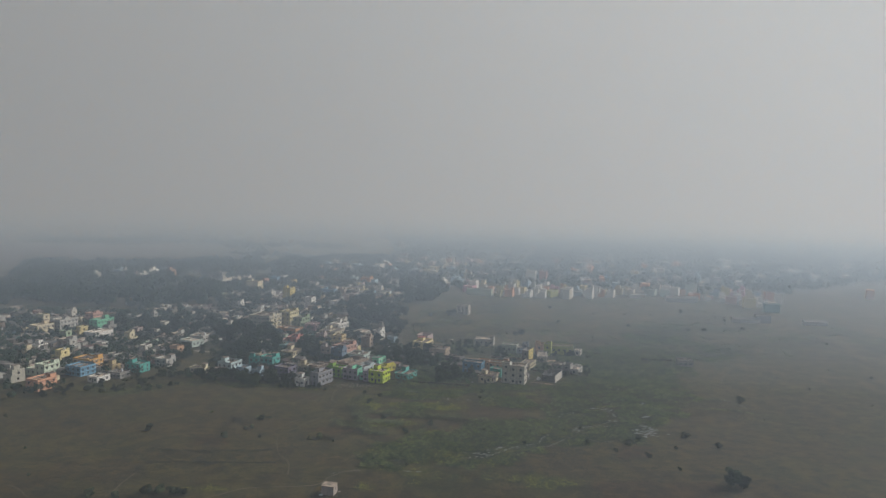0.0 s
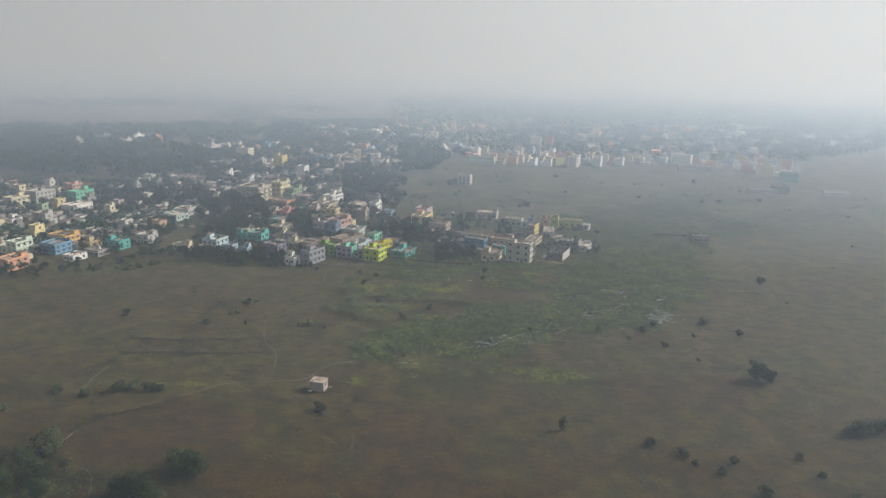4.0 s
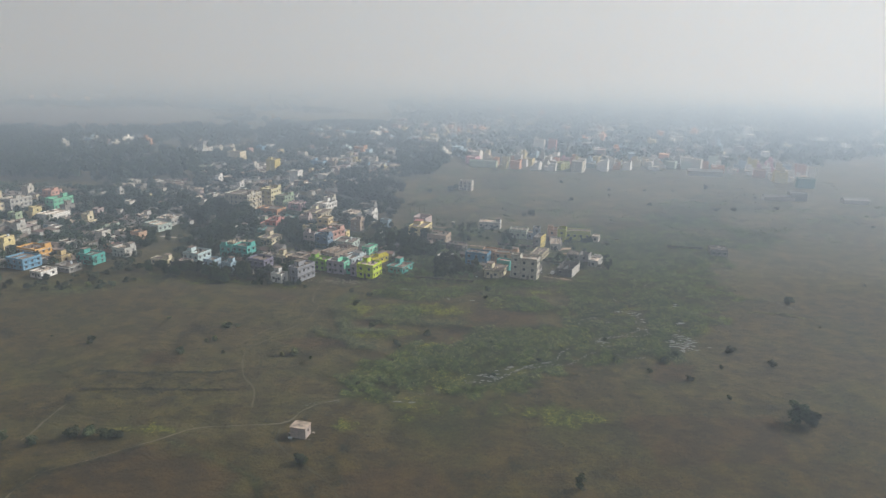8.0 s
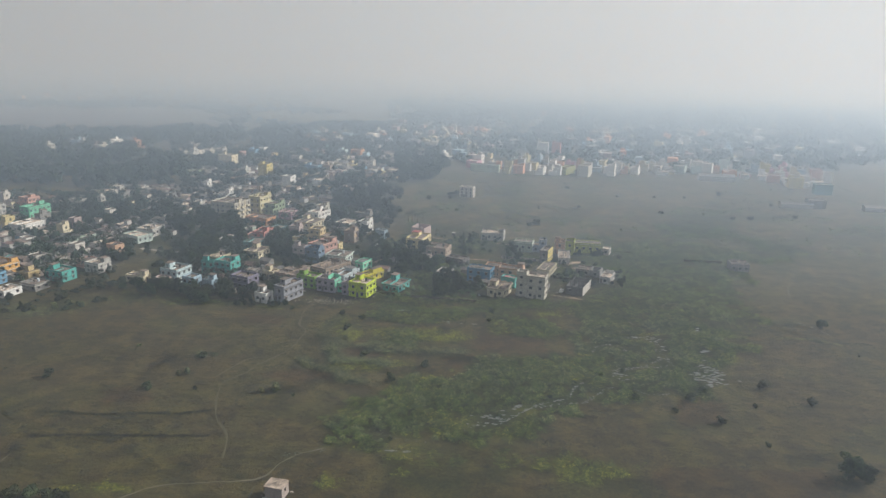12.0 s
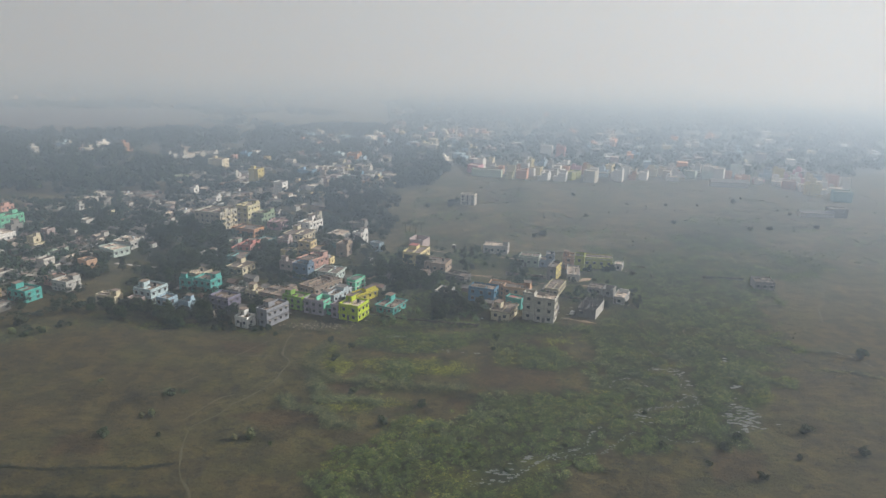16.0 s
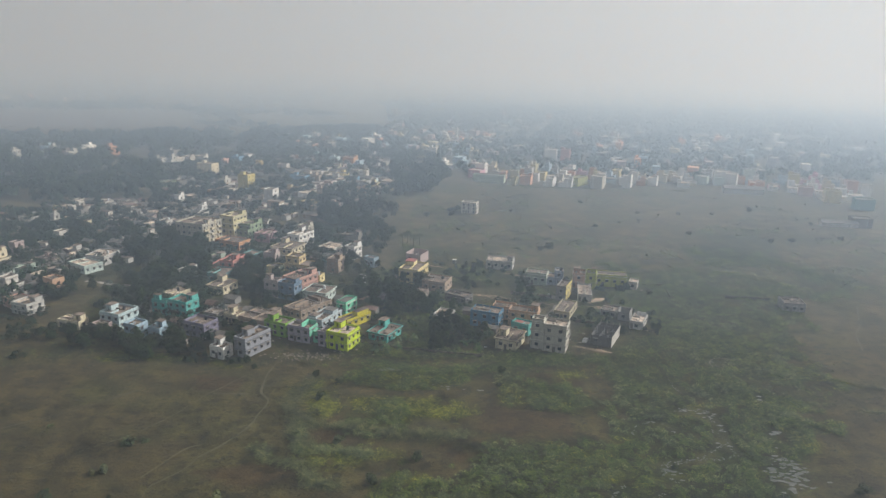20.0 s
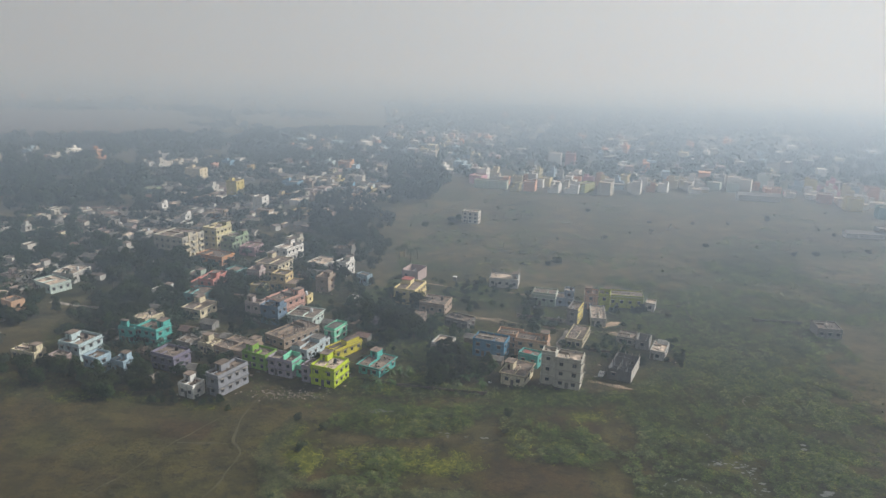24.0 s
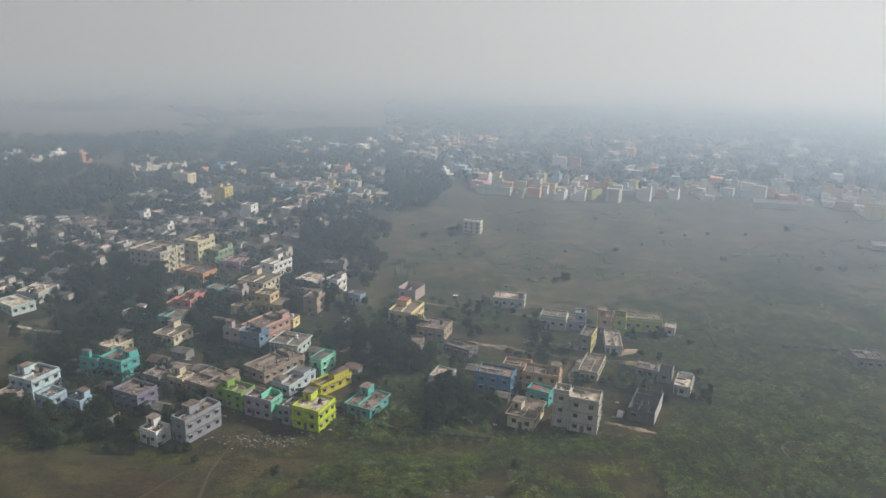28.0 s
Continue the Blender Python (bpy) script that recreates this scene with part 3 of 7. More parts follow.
def hut(x, y, rot, w, d, h, colour, rust, label):
    """A low house under a two-sided sheet roof."""
    FOOT.append((x, y, max(w, d) * 0.6))
    e = thing("hut", pose(x, y, 0, 0, 0, rot), label, "hut", "low huts of the village")
    x0, x1, y0, y1 = -w / 2, w / 2, -d / 2, d / 2
    s = Solid()
    cols = columns_of(w, 3.2, 0.9)
    wall_face(s, (x0, y0), 1, 0, w, -0.4, h, cols, [(0.9, 1.9)])
    wall_face(s, (x1, y0), 0, 1, d, -0.4, h, [], [])
    wall_face(s, (x0, y1), 0, -1, d, -0.4, h, [], [])
    wall_face(s, (x1, y1), -1, 0, w, -0.4, h, [], [])
    rise = d * 0.2
    for gx in (x0, x1):
        n = len(s.v)
        s.v += [(gx, y0, h), (gx, y1, h), (gx, 0, h + rise - 0.1)]
        s.f.append((n, n + 1, n + 2) if gx > 0 else (n + 1, n, n + 2))
    part("wall", s.mesh("wall", paint(*PAINTS[colour])), e)
    s = Solid()
    for sgn in (-1, 1):
        a, b = (x0 - 0.35, sgn * (d / 2 + 0.45), h - 0.16), (x1 + 0.35, sgn * (d / 2 + 0.45), h - 0.16)
        c, dd = (x1 + 0.35, 0, h + rise), (x0 - 0.35, 0, h + rise)
        s.quad(*((a, b, c, dd) if sgn < 0 else (b, a, dd, c)))
        lo = [(p[0], p[1], p[2] - 0.06) for p in (a, b, c, dd)]
        s.quad(*(lo[::-1] if sgn < 0 else (lo[0], lo[1], lo[2], lo[3])))
        s.quad(lo[0], lo[1], b, a)
    part("roof", s.mesh("roof", TIN_RED if rust else TIN), e, "weathered rust-red sheet roof" if rust else "weathered grey sheet roof")
    for a, b in cols:
        part("window", WIN_FRAME, e, "", pose(x0 + (a + b) / 2, y0, 1.4) @ Matrix.Diagonal((0.72, 1, 0.76, 1)))
    return e


# ---- plants ----
def crown_mesh(name, seed, lobes, radius, height, base, per, size, mat):
    """Many small leaf clumps spread through a set of uneven lobes."""
    r = np.random.RandomState(seed)
    cs = []
    for i in range(lobes):
        a, q = r.uniform(0, 2 * np.pi), np.sqrt(r.uniform(0, 1))
        z = base + height * (0.12 + 0.72 * r.uniform())
        k = 1.0 - 0.45 * abs((z - base) / height - 0.45)
        cs.append((radius * 0.72 * q * np.cos(a) * k, radius * 0.72 * q * np.sin(a) * k, z, radius * r.uniform(0.32, 0.55)))
    n = lobes * per
    c = np.repeat(np.array(cs), per, 0)
    d = r.normal(size=(n, 3))
    d /= np.linalg.norm(d, axis=1)[:, None]
    d[:, 2] = np.where(d[:, 2] < -0.35, -d[:, 2], d[:, 2])
    p = c[:, :3] + d * (c[:, 3] * r.uniform(0.62, 1.08, n))[:, None] * [1, 1, 0.8]
    up = d + r.normal(scale=0.55, size=(n, 3))
    t1 = np.cross(up, r.normal(size=(n, 3)))
    t1 /= np.linalg.norm(t1, axis=1)[:, None]
    t2 = np.cross(up, t1)
    t2 /= np.linalg.norm(t2, axis=1)[:, None]
    sz = size * r.uniform(0.6, 1.35, n)[:, None]
    q = np.stack([p - t1 * sz * 0.5, p + t2 * sz * 0.42 + d * sz * 0.12, p + t1 * sz * 0.55, p - t2 * sz * 0.4 - d * sz * 0.1], 1)
    return mesh_np(name, q.reshape(-1, 3), np.arange(n * 4), 4, mat)


def trunk_mesh(seed, height, radius, spread):
    rr = random.Random(seed)
    s = Solid()
    top = (rr.uniform(-0.2, 0.2), rr.uniform(-0.2, 0.2), height * 0.45)
    s.tube((0, 0, -0.3), top, radius, radius * 0.68, 8)
    for i in range(5):
        a = rr.uniform(0, 6.28)
        mid = (top[0] + math.cos(a) * spread * 0.35, top[1] + math.sin(a) * spread * 0.35, height * 0.62)
        s.tube(top, mid, radius * 0.5, radius * 0.32, 6)
        s.tube(mid, (mid[0] + math.cos(a + 0.4) * spread * 0.3, mid[1] + math.sin(a + 0.4) * spread * 0.3, height * 0.84), radius * 0.32, radius * 0.1, 5)
    return s.mesh("trunk", BARK)


TREES = [(crown_mesh("crown", 11 + i, 17 + i % 4, 3.9, 6.6, 0.5, 330, 0.36, LEAF), trunk_mesh(i, 7.4, 0.24, 3.2)) for i in range(5)]
TREES += [(crown_mesh("crown", 41 + i, 14, 2.6, 7.8, 0.8, 300, 0.34, LEAF), trunk_mesh(20 + i, 8.6, 0.2, 2.0)) for i in range(3)]
SHRUBS = [(crown_mesh("crown", 61 + i, 8, 1.5, 1.7, 0.0, 170, 0.24, LEAF_SHRUB), trunk_mesh(40 + i, 1.5, 0.07, 1.0)) for i in range(4)]


def tree(x, y, k, s, rot, tilt=0.0):
    c, t = TREES[k % len(TREES)]
    tall = k % len(TREES) >= 5
    e = thing("tree", pose(x, y, 0, 0, 0, rot) @ Matrix.Diagonal((s, s, s * (1 + tilt), 1)), "tall narrow dark green tree with a dense crown" if tall else "spreading dark green tree with a broad uneven crown", "tree", "trees of the town")
    part("trunk", t, e)
    part("crown", c, e)
    return e


def shrub(x, y, k, s, rot, label="low dusty green shrub on dry ground"):
    c, t = SHRUBS[k % len(SHRUBS)]
    e = thing("shrub", pose(x, y, 0, 0, 0, rot) @ Matrix.Diagonal((s, s, s, 1)), label, "shrub", "shrubs on the plain")
    part("stem", t, e)
    part("crown", c, e)
    return e


PALE_BUSH = crown_mesh("crown", 71, 9, 1.7, 1.9, 0.0, 90, 0.34, GRASS_PALE), trunk_mesh(47, 1.5, 0.07, 1.0)


def pale_bush(x, y, s, rot):
    e = thing("shrub", pose(x, y, 0, 0, 0, rot) @ Matrix.Diagonal((s, s, s * 0.9, 1)), "round pale grey-green bush on the dry plain", "shrub", "shrubs on the plain")
    part("stem", PALE_BUSH[1], e)
    part("crown", PALE_BUSH[0], e)


def frond_crown(seed, n, length, droop, width, mat, z):
    rr = random.Random(seed)
    s = Solid()
    for i in range(n):
        a, lift = 2 * math.pi * i / n + rr.uniform(-0.2, 0.2), rr.uniform(-0.1, 0.9)
        prev, side = None, Vector((-math.sin(a), math.cos(a), 0))
        for k in range(6):
            f = k / 5
            r_ = length * f
            p = Vector((math.cos(a) * r_ * (1 - 0.15 * f), math.sin(a) * r_ * (1 - 0.15 * f), z + length * (lift * f - droop * f * f)))
            wd = width * (0.35 + 1.3 * f * (1 - f) * 1.6) * (1 if k < 5 else 0.2)
            cur = (p + side * wd - Vector((0, 0, wd * 0.5)), p, p - side * wd - Vector((0, 0, wd * 0.5)))
            if prev:
                s.quad(prev[0], prev[1], cur[1], cur[0])
                s.quad(prev[1], prev[2], cur[2], cur[1])
            prev = cur
    s.v = [tuple(v) for v in s.v]
    return s.mesh("crown", mat)


def palm_trunk(h):
    s = Solid()
    for i in range(6):
        s.tube((0.05 * i * i / 6, 0, h * i / 6 - 0.2), (0.05 * (i + 1) ** 2 / 6, 0, h * (i + 1) / 6), 0.2 - 0.012 * i, 0.18 - 0.012 * i, 8)
    return s.mesh("trunk", BARK)


PALM_T = palm_trunk(5.2)
PALM_C = [frond_crown(5 + i, 17, 2.5, 0.85, 0.3, LEAF_PALM, 5.2) for i in range(2)]
LOW_PALM_T, LOW_PALM_C = palm_trunk(0.7), frond_crown(9, 26, 2.2, 0.7, 0.22, LEAF_SHRUB, 0.6)
BAN_T, BAN_C = palm_trunk(1.6), frond_crown(17, 9, 2.2, 0.7, 0.42, LEAF_BANANA, 1.6)


def palm(x, y, s, rot, k=0):
    e = thing("palm_tree", pose(x, y, 0, 0, 0, rot) @ Matrix.Diagonal((s, s, s, 1)), "date palm with a tuft of drooping fronds", "palm tree", "palms")
    part("trunk", PALM_T, e)
    part("crown", PALM_C[k % 2], e)


def low_palm(x, y, s, rot):
    e = thing("palm_bush", pose(x, y, 0, 0, 0, rot) @ Matrix.Diagonal((s, s, s, 1)), "stemless wild date palm bush on grassland", "palm bush", "palms")
    part("trunk", LOW_PALM_T, e)
    part("crown", LOW_PALM_C, e)


def banana(x, y, s, rot):
    e = thing("banana_plant", pose(x, y, 0, 0, 0, rot) @ Matrix.Diagonal((s, s, s, 1)), "banana plant with broad light green leaves", "banana plant", "banana plants")
    part("stem", BAN_T, e)
    part("crown", BAN_C, e)


# ---- ground ----
def lattice(x, y, scale, seed):
    """Smooth value noise, 0 to 1."""
    x, y = np.asarray(x) / scale + seed * 17.3, np.asarray(y) / scale - seed * 9.1
    xi, yi = np.floor(x).astype(np.int64), np.floor(y).astype(np.int64)
    fx, fy = x - xi, y - yi
    fx, fy = fx * fx * (3 - 2 * fx), fy * fy * (3 - 2 * fy)

    def hsh(a, b):
        h = (a * 374761393 + b * 668265263 + seed * 144269) & 0x7FFFFFFF
        h = ((h ^ (h >> 13)) * 1274126177) & 0x7FFFFFFF
        return ((h ^ (h >> 16)) & 0xFFFF) / 65535.0

    return (hsh(xi, yi) * (1 - fx) + hsh(xi + 1, yi) * fx) * (1 - fy) + (hsh(xi, yi + 1) * (1 - fx) + hsh(xi + 1, yi + 1) * fx) * fy


def fbm(x, y, scale, seed):
    return 0.5 * lattice(x, y, scale, seed) + 0.3 * lattice(x, y, scale / 2.3, seed + 1) + 0.2 * lattice(x, y, scale / 5.1, seed + 2)


def blob(x, y, cx, cy, rx, ry):
    return np.clip(1.25 - np.sqrt(((x - cx) / rx) ** 2 + ((y - cy) / ry) ** 2), 0, 1)


def inside(x, y, poly):
    """Which points lie in a polygon."""
    x, y, hit = np.asarray(x), np.asarray(y), np.zeros(np.shape(x), bool)
    for (ax, ay), (bx, by) in zip(poly, poly[1:] + poly[:1]):
        cross = (ay > y) != (by > y)
        hit ^= cross & (x < (bx - ax) * (y - ay) / (by - ay + 1e-9) + ax)
    return hit


def ragged(x, y, amount, seed):
    """Shifts points so that drawn outlines turn uneven."""
    return x + (fbm(x, y, 9, seed) - 0.5) * amount * 2, y + (fbm(x, y, 9, seed + 5) - 0.5) * amount * 2


def any_blob(x, y, spots):
    return np.maximum.reduce([blob(x, y, *s[:4]) * s[4] for s in spots])


WET = [(-34, 262), (-31.7, 253), (-17.8, 251), (-2.5, 254), (11.3, 252), (23.9, 258), (38.9, 276), (64.1, 280), (77.7, 281), (91.3, 297), (99.9, 316), (111, 326), (123.6, 351), (125, 372), (127, 392), (137, 402), (147, 426), (150, 447), (168, 473), (174, 502), (160, 517), (128, 505), (104, 480), (90, 465), (86, 440), (84, 410), (74, 387), (57, 376), (48, 366), (50, 340), (42, 314), (18, 308), (8, 307), (0, 294), (-15, 287), (-25, 283)]
FIELD_GREEN = [(-90, 450, 75, 75, 0.62), (-190, 470, 70, 110, 0.55), (-140, 620, 150, 160, 0.55), (182, 535, 48, 32, 0.75), (5, 450, 30, 24, 0.4), (-8, 498, 20, 14, 0.5), (60, 435, 40, 30, 0.4), (145, 445, 26, 40, 0.62), (152, 512, 34, 48, 0.82), (170, 470, 40, 30, 0.5), (110, 470, 40, 26, 0.45), (230, 500, 60, 40, 0.42)]
VILLAGE_GREEN = [(-5, 410, 26, 42, 0.55), (-20, 366, 40, 6, 0.62), (30, 364, 34, 6, 0.75), (-14, 345, 24, 5, 0.5), (-100, 354, 24, 5, 0.7), (45, 235, 26, 16, 0.36), (0, 235, 24, 12, 0.42), (28, 334, 24, 16, 0.5), (-12, 346, 36, 9, 0.5), (-24, 320, 26, 14, 0.4), (54.5, 409, 8, 12, 0.95)]
YELLOW_FAR = [(-43, 337, 9, 9, 1), (-40, 325, 6, 8, 1), (-20, 326, 14, 9, 1), (-4, 326, 14, 9, 1), (26, 334, 14, 7, 0.8), (33, 330, 11, 6, 0.8), (97, 313, 5, 9, 0.8), (-8, 341, 14, 4, 0.7), (-104, 355, 9, 3, 0.9), (-76, 350, 8, 2.5, 0.8), (40, 352, 10, 4, 0.7), (60, 372, 9, 5, 0.6), (-15, 381, 6, 9, 0.75), (54.5, 409, 6, 9, 0.6)]
YELLOW_NEAR = [(-30, 298, 12, 6, 0.8), (-20, 301, 9, 5, 0.8), (-85, 226, 10, 4, 0.9), (-31, 233, 5, 4, 0.8), (17, 257, 7, 4, 0.7), (-14, 247, 14, 5, 0.7), (-22, 270, 12, 7, 0.6), (-8, 290, 14, 5, 0.6)]
PLOTS_FAR = [[(-39.7, 318.6), (-30, 321.4), (-22.9, 315.8), (-8.7, 309.8), (-23.5, 306), (-36, 307)], [(-4.1, 309), (9.2, 310), (11.8, 302), (4.6, 297.9), (-2, 300)], [(7, 327), (34.3, 329.6), (34.5, 315), (24, 312), (9, 314)], [(-63, 289), (-52.2, 296), (-41, 298), (-37.5, 287), (-51, 284)], [(72, 281), (86, 281), (80, 266), (66, 265)], [(-106, 277), (-91.9, 276), (-90, 269), (-103, 268)], [(12.4, 352), (42, 354.6), (39.8, 339), (12, 341)], [(-82.3, 342), (-65.4, 343.3), (-66.7, 333), (-78, 332)]]
PLOTS_NEAR = [[(-101.5, 193), (-99.8, 202.6), (-88.4, 212), (-78.6, 218.6), (-50.5, 205.6), (-58.8, 189.4), (-69.3, 181), (-77.2, 184.4), (-87.7, 181.3)], [(-26, 208), (-5.6, 217), (6.6, 194), (2, 166), (-12, 166), (-21, 186)], [(-91.4, 172), (-81.8, 170), (-79, 160), (-86.5, 162)], [(52.6, 242), (98.7, 245), (89, 219), (55, 217)]]
CLAY = [(-1300, 900), (-560, 905), (-340, 945), (-290, 1000), (-330, 1060), (-440, 1100), (-560, 1260), (-1300, 1300)]      # reddish fields beyond the woods


def marsh(x, y):
    """How lush the ground is, 0 to 1."""
    rx, ry = ragged(x, y, 14, 40)
    fade = np.clip(1.25 - (y - 395) / 95 + (fbm(x, y, 34, 6) - 0.5) * 3.2, 0, 1)
    wet = inside(rx, ry, WET) * fade * np.clip((fbm(x, y, 15, 3) - 0.2) * 3.0, 0.35, 1) * np.clip((fbm(x, y, 5, 13) - 0.15) * 3.4, 0.35, 1)
    far = any_blob(x, y, FIELD_GREEN + VILLAGE_GREEN)
    far = np.clip((far - 0.25) * 1.7 + (fbm(x, y, 26, 3) - 0.5) * 2.0, 0, 1) * (far > 0.02)
    return np.maximum(wet, far)


def sunny(x, y):
    """Yellow-green growth, 0 to 1."""
    rx, ry = ragged(x, y, 4, 60)
    g = any_blob(rx, ry, YELLOW_FAR + YELLOW_NEAR)
    g = np.maximum(g, (fbm(x, y, 20, 71) > 0.6) * (marsh(x, y) > 0.3) * (y < 400) * 0.55)
    return np.clip((g - 0.3) * 2.4, 0, 1) * np.clip((fbm(x, y, 6, 8) - 0.25) * 2.6, 0, 1)


def bare(x, y):
    """Bare reddish-brown soil, 0 to 1."""
    rx, ry = ragged(x, y, 2.5, 80)
    g = np.zeros(np.shape(x))
    for plot in PLOTS_FAR + PLOTS_NEAR:
        g = np.maximum(g, inside(rx, ry, plot))
    return g * np.clip((fbm(x, y, 8, 21) - 0.1) * 3.2, 0.4, 1)


def height_at(x, y):
    near = np.clip(1 - np.hypot(x, y - 300) / 900, 0, 1)
    return ((fbm(x, y, 34, 5) - 0.5) * 0.5 + (lattice(x, y, 6, 9) - 0.5) * 0.16) * near - 0.1


def axis_lines(lo, fine0, fine1, hi, step):
    out = list(np.arange(fine0, fine1 + 0.1, step))
    s = step
    while out[-1] < hi:
        s *= 1.22
        out.append(out[-1] + s)
    s, low = step, [fine0]
    while low[-1] > lo:
        s *= 1.22
        low.append(low[-1] - s)
    return np.array(low[:0:-1] + out)


def build_ground():
    xs, ys = axis_lines(-4500, -200, 240, 4500, 1.9), axis_lines(-1400, 140, 480, 4600, 1.9)
    gx, gy = np.meshgrid(xs, ys)
    nx, ny = len(xs), len(ys)
    v = np.stack([gx, gy, height_at(gx, gy)], -1).reshape(-1, 3)
    i = (np.arange(ny - 1)[:, None] * nx + np.arange(nx - 1)[None]).ravel()
    loops = np.stack([i, i + 1, i + nx + 1, i + nx], 1).ravel()
    m, nt, bsdf = base_mat("dry_plain", 0.97)
    bsdf.inputs["Specular IOR Level"].default_value = 0.1
    geo = nt.nodes.new("ShaderNodeNewGeometry").outputs["Position"]
    zone = nt.nodes.new("ShaderNodeAttribute")
    zone.attribute_name = "zones"
    sep = nt.nodes.new("ShaderNodeSeparateColor")
    nt.links.new(zone.outputs["Color"], sep.inputs[0])
    fine, grit = n_noise(nt, geo, 0.9, 6, 0.72), n_noise(nt, geo, 4.5, 3, 0.7)
    broad, mid = n_noise(nt, geo, 0.022, 5, 0.6), n_noise(nt, geo, 0.13, 7, 0.66)
    clump = n_noise(nt, n_map(nt, geo, 0.23, 0.31, 1), 1.0, 4, 0.6)
    patch = n_noise(nt, n_map(nt, geo, 0.075, 0.12, 1), 1.0, 6, 0.64)
    streak = n_noise(nt, n_map(nt, geo, 0.05, 0.42, 1), 1.0, 5, 0.62)
    olive = n_ramp(nt, fine, (0.36, (0.0330, 0.0290, 0.0054)), (0.5, (0.0445, 0.0390, 0.0078)), (0.64, (0.0560, 0.0490, 0.0110)))
    brown = n_ramp(nt, fine, (0.36, (0.0330, 0.0222, 0.0060)), (0.5, (0.0445, 0.0305, 0.0090)), (0.64, (0.0560, 0.0390, 0.0125)))
    scrub = n_ramp(nt, fine, (0.38, (0.0070, 0.0062, 0.0018)), (0.62, (0.0180, 0.0155, 0.0048)))
    straw = n_ramp(nt, fine, (0.38, (0.0500, 0.0420, 0.0120)), (0.62, (0.0800, 0.0670, 0.0230)))
    lush = n_ramp(nt, fine, (0.38, (0.0100, 0.0145, 0.0030)), (0.5, (0.0195, 0.0255, 0.0055)), (0.64, (0.0350, 0.0390, 0.0100)))
    yel = n_ramp(nt, fine, (0.38, (0.0380, 0.0430, 0.0060)), (0.62, (0.0760, 0.0780, 0.0140)))
    place = nt.nodes.new("ShaderNodeSeparateXYZ")
    nt.links.new(geo, place.inputs[0])
    green = n_ramp(nt, fine, (0.38, (0.0170, 0.0215, 0.0030)), (0.62, (0.0390, 0.0440, 0.0085)))
    plots = n_noise(nt, n_map(nt, geo, 0.028, 0.05, 1), 1.0, 4, 0.55)
    c = n_mix(nt, olive, brown, n_math(nt, "MULTIPLY", n_ramp(nt, broad, (0.45, (0, 0, 0)), (0.53, (1, 1, 1))), 0.95))
    c = n_mix(nt, c, green, n_math(nt, "MULTIPLY", n_ramp(nt, plots, (0.52, (0, 0, 0)), (0.58, (1, 1, 1))), 0.5))
    c = n_mix(nt, c, brown, n_math(nt, "MULTIPLY", n_ramp(nt, patch, (0.53, (0, 0, 0)), (0.58, (1, 1, 1))), 0.65))
    c = n_mix(nt, c, straw, n_math(nt, "MULTIPLY", n_ramp(nt, mid, (0.55, (0, 0, 0)), (0.66, (1, 1, 1))), 0.3))
    c = n_mix(nt, c, scrub, n_math(nt, "MULTIPLY", n_ramp(nt, streak, (0.56, (0, 0, 0)), (0.63, (1, 1, 1))), 0.25))
    earth = n_ramp(nt, fine, (0.38, (0.0390, 0.0335, 0.0165)), (0.62, (0.0560, 0.0470, 0.0245)))
    c = n_mix(nt, c, earth, 0.55)
    near = n_math(nt, "MULTIPLY", n_math(nt, "SUBTRACT", 250.0, place.outputs[1]), 0.014, True)
    c = n_mix(nt, c, n_mix(nt, brown, (0.82, 0.74, 0.7, 1), 1.0, "MULTIPLY"), n_math(nt, "MULTIPLY", near, n_ramp(nt, plots, (0.46, (0.9, 0.9, 0.9)), (0.58, (0.35, 0.35, 0.35)))))
    # far field colour; its paling with distance also stands in for haze
    away = n_math(nt, "MULTIPLY", n_math(nt, "SUBTRACT", place.outputs[1], 330.0), 0.0055, True)
    veld = n_noise(nt, n_map(nt, geo, 0.034, 0.024, 1), 1.0, 6, 0.62)
    dash = n_noise(nt, n_map(nt, geo, 0.13, 0.075, 1), 1.0, 4, 0.6)
    plain = n_ramp(nt, veld, (0.41, (0.0470, 0.0490, 0.0230)), (0.48, (0.0640, 0.0580, 0.0330)), (0.53, (0.0780, 0.0660, 0.0410)), (0.6, (0.0960, 0.0810, 0.0520)))
    c = n_mix(nt, c, plain, n_math(nt, "MULTIPLY", away, n_ramp(nt, patch, (0.42, (0.82, 0.82, 0.82)), (0.6, (0.5, 0.5, 0.5)))))
    c = n_mix(nt, c, scrub, n_math(nt, "MULTIPLY", n_math(nt, "MULTIPLY", away, n_ramp(nt, dash, (0.55, (0, 0, 0)), (0.6, (1, 1, 1)))), 0.35))
    clay = n_ramp(nt, fine, (0.38, (0.0440, 0.0310, 0.0230)), (0.62, (0.0700, 0.0500, 0.0370)))
    c = n_mix(nt, c, clay, n_math(nt, "SUBTRACT", 1.0, zone.outputs["Alpha"]))
    tilled = n_ramp(nt, fine, (0.38, (0.0320, 0.0205, 0.0085)), (0.62, (0.0450, 0.0295, 0.0135)))
    c = n_mix(nt, c, tilled, n_math(nt, "MULTIPLY", sep.outputs[2], 0.85))
    c = n_mix(nt, c, lush, sep.outputs[0])
    c = n_mix(nt, c, yel, sep.outputs[1])
    c = n_mix(nt, c, scrub, n_math(nt, "MULTIPLY", n_ramp(nt, clump, (0.57, (0, 0, 0)), (0.61, (1, 1, 1))), n_math(nt, "SUBTRACT", 0.55, n_math(nt, "MULTIPLY", near, 0.35))))
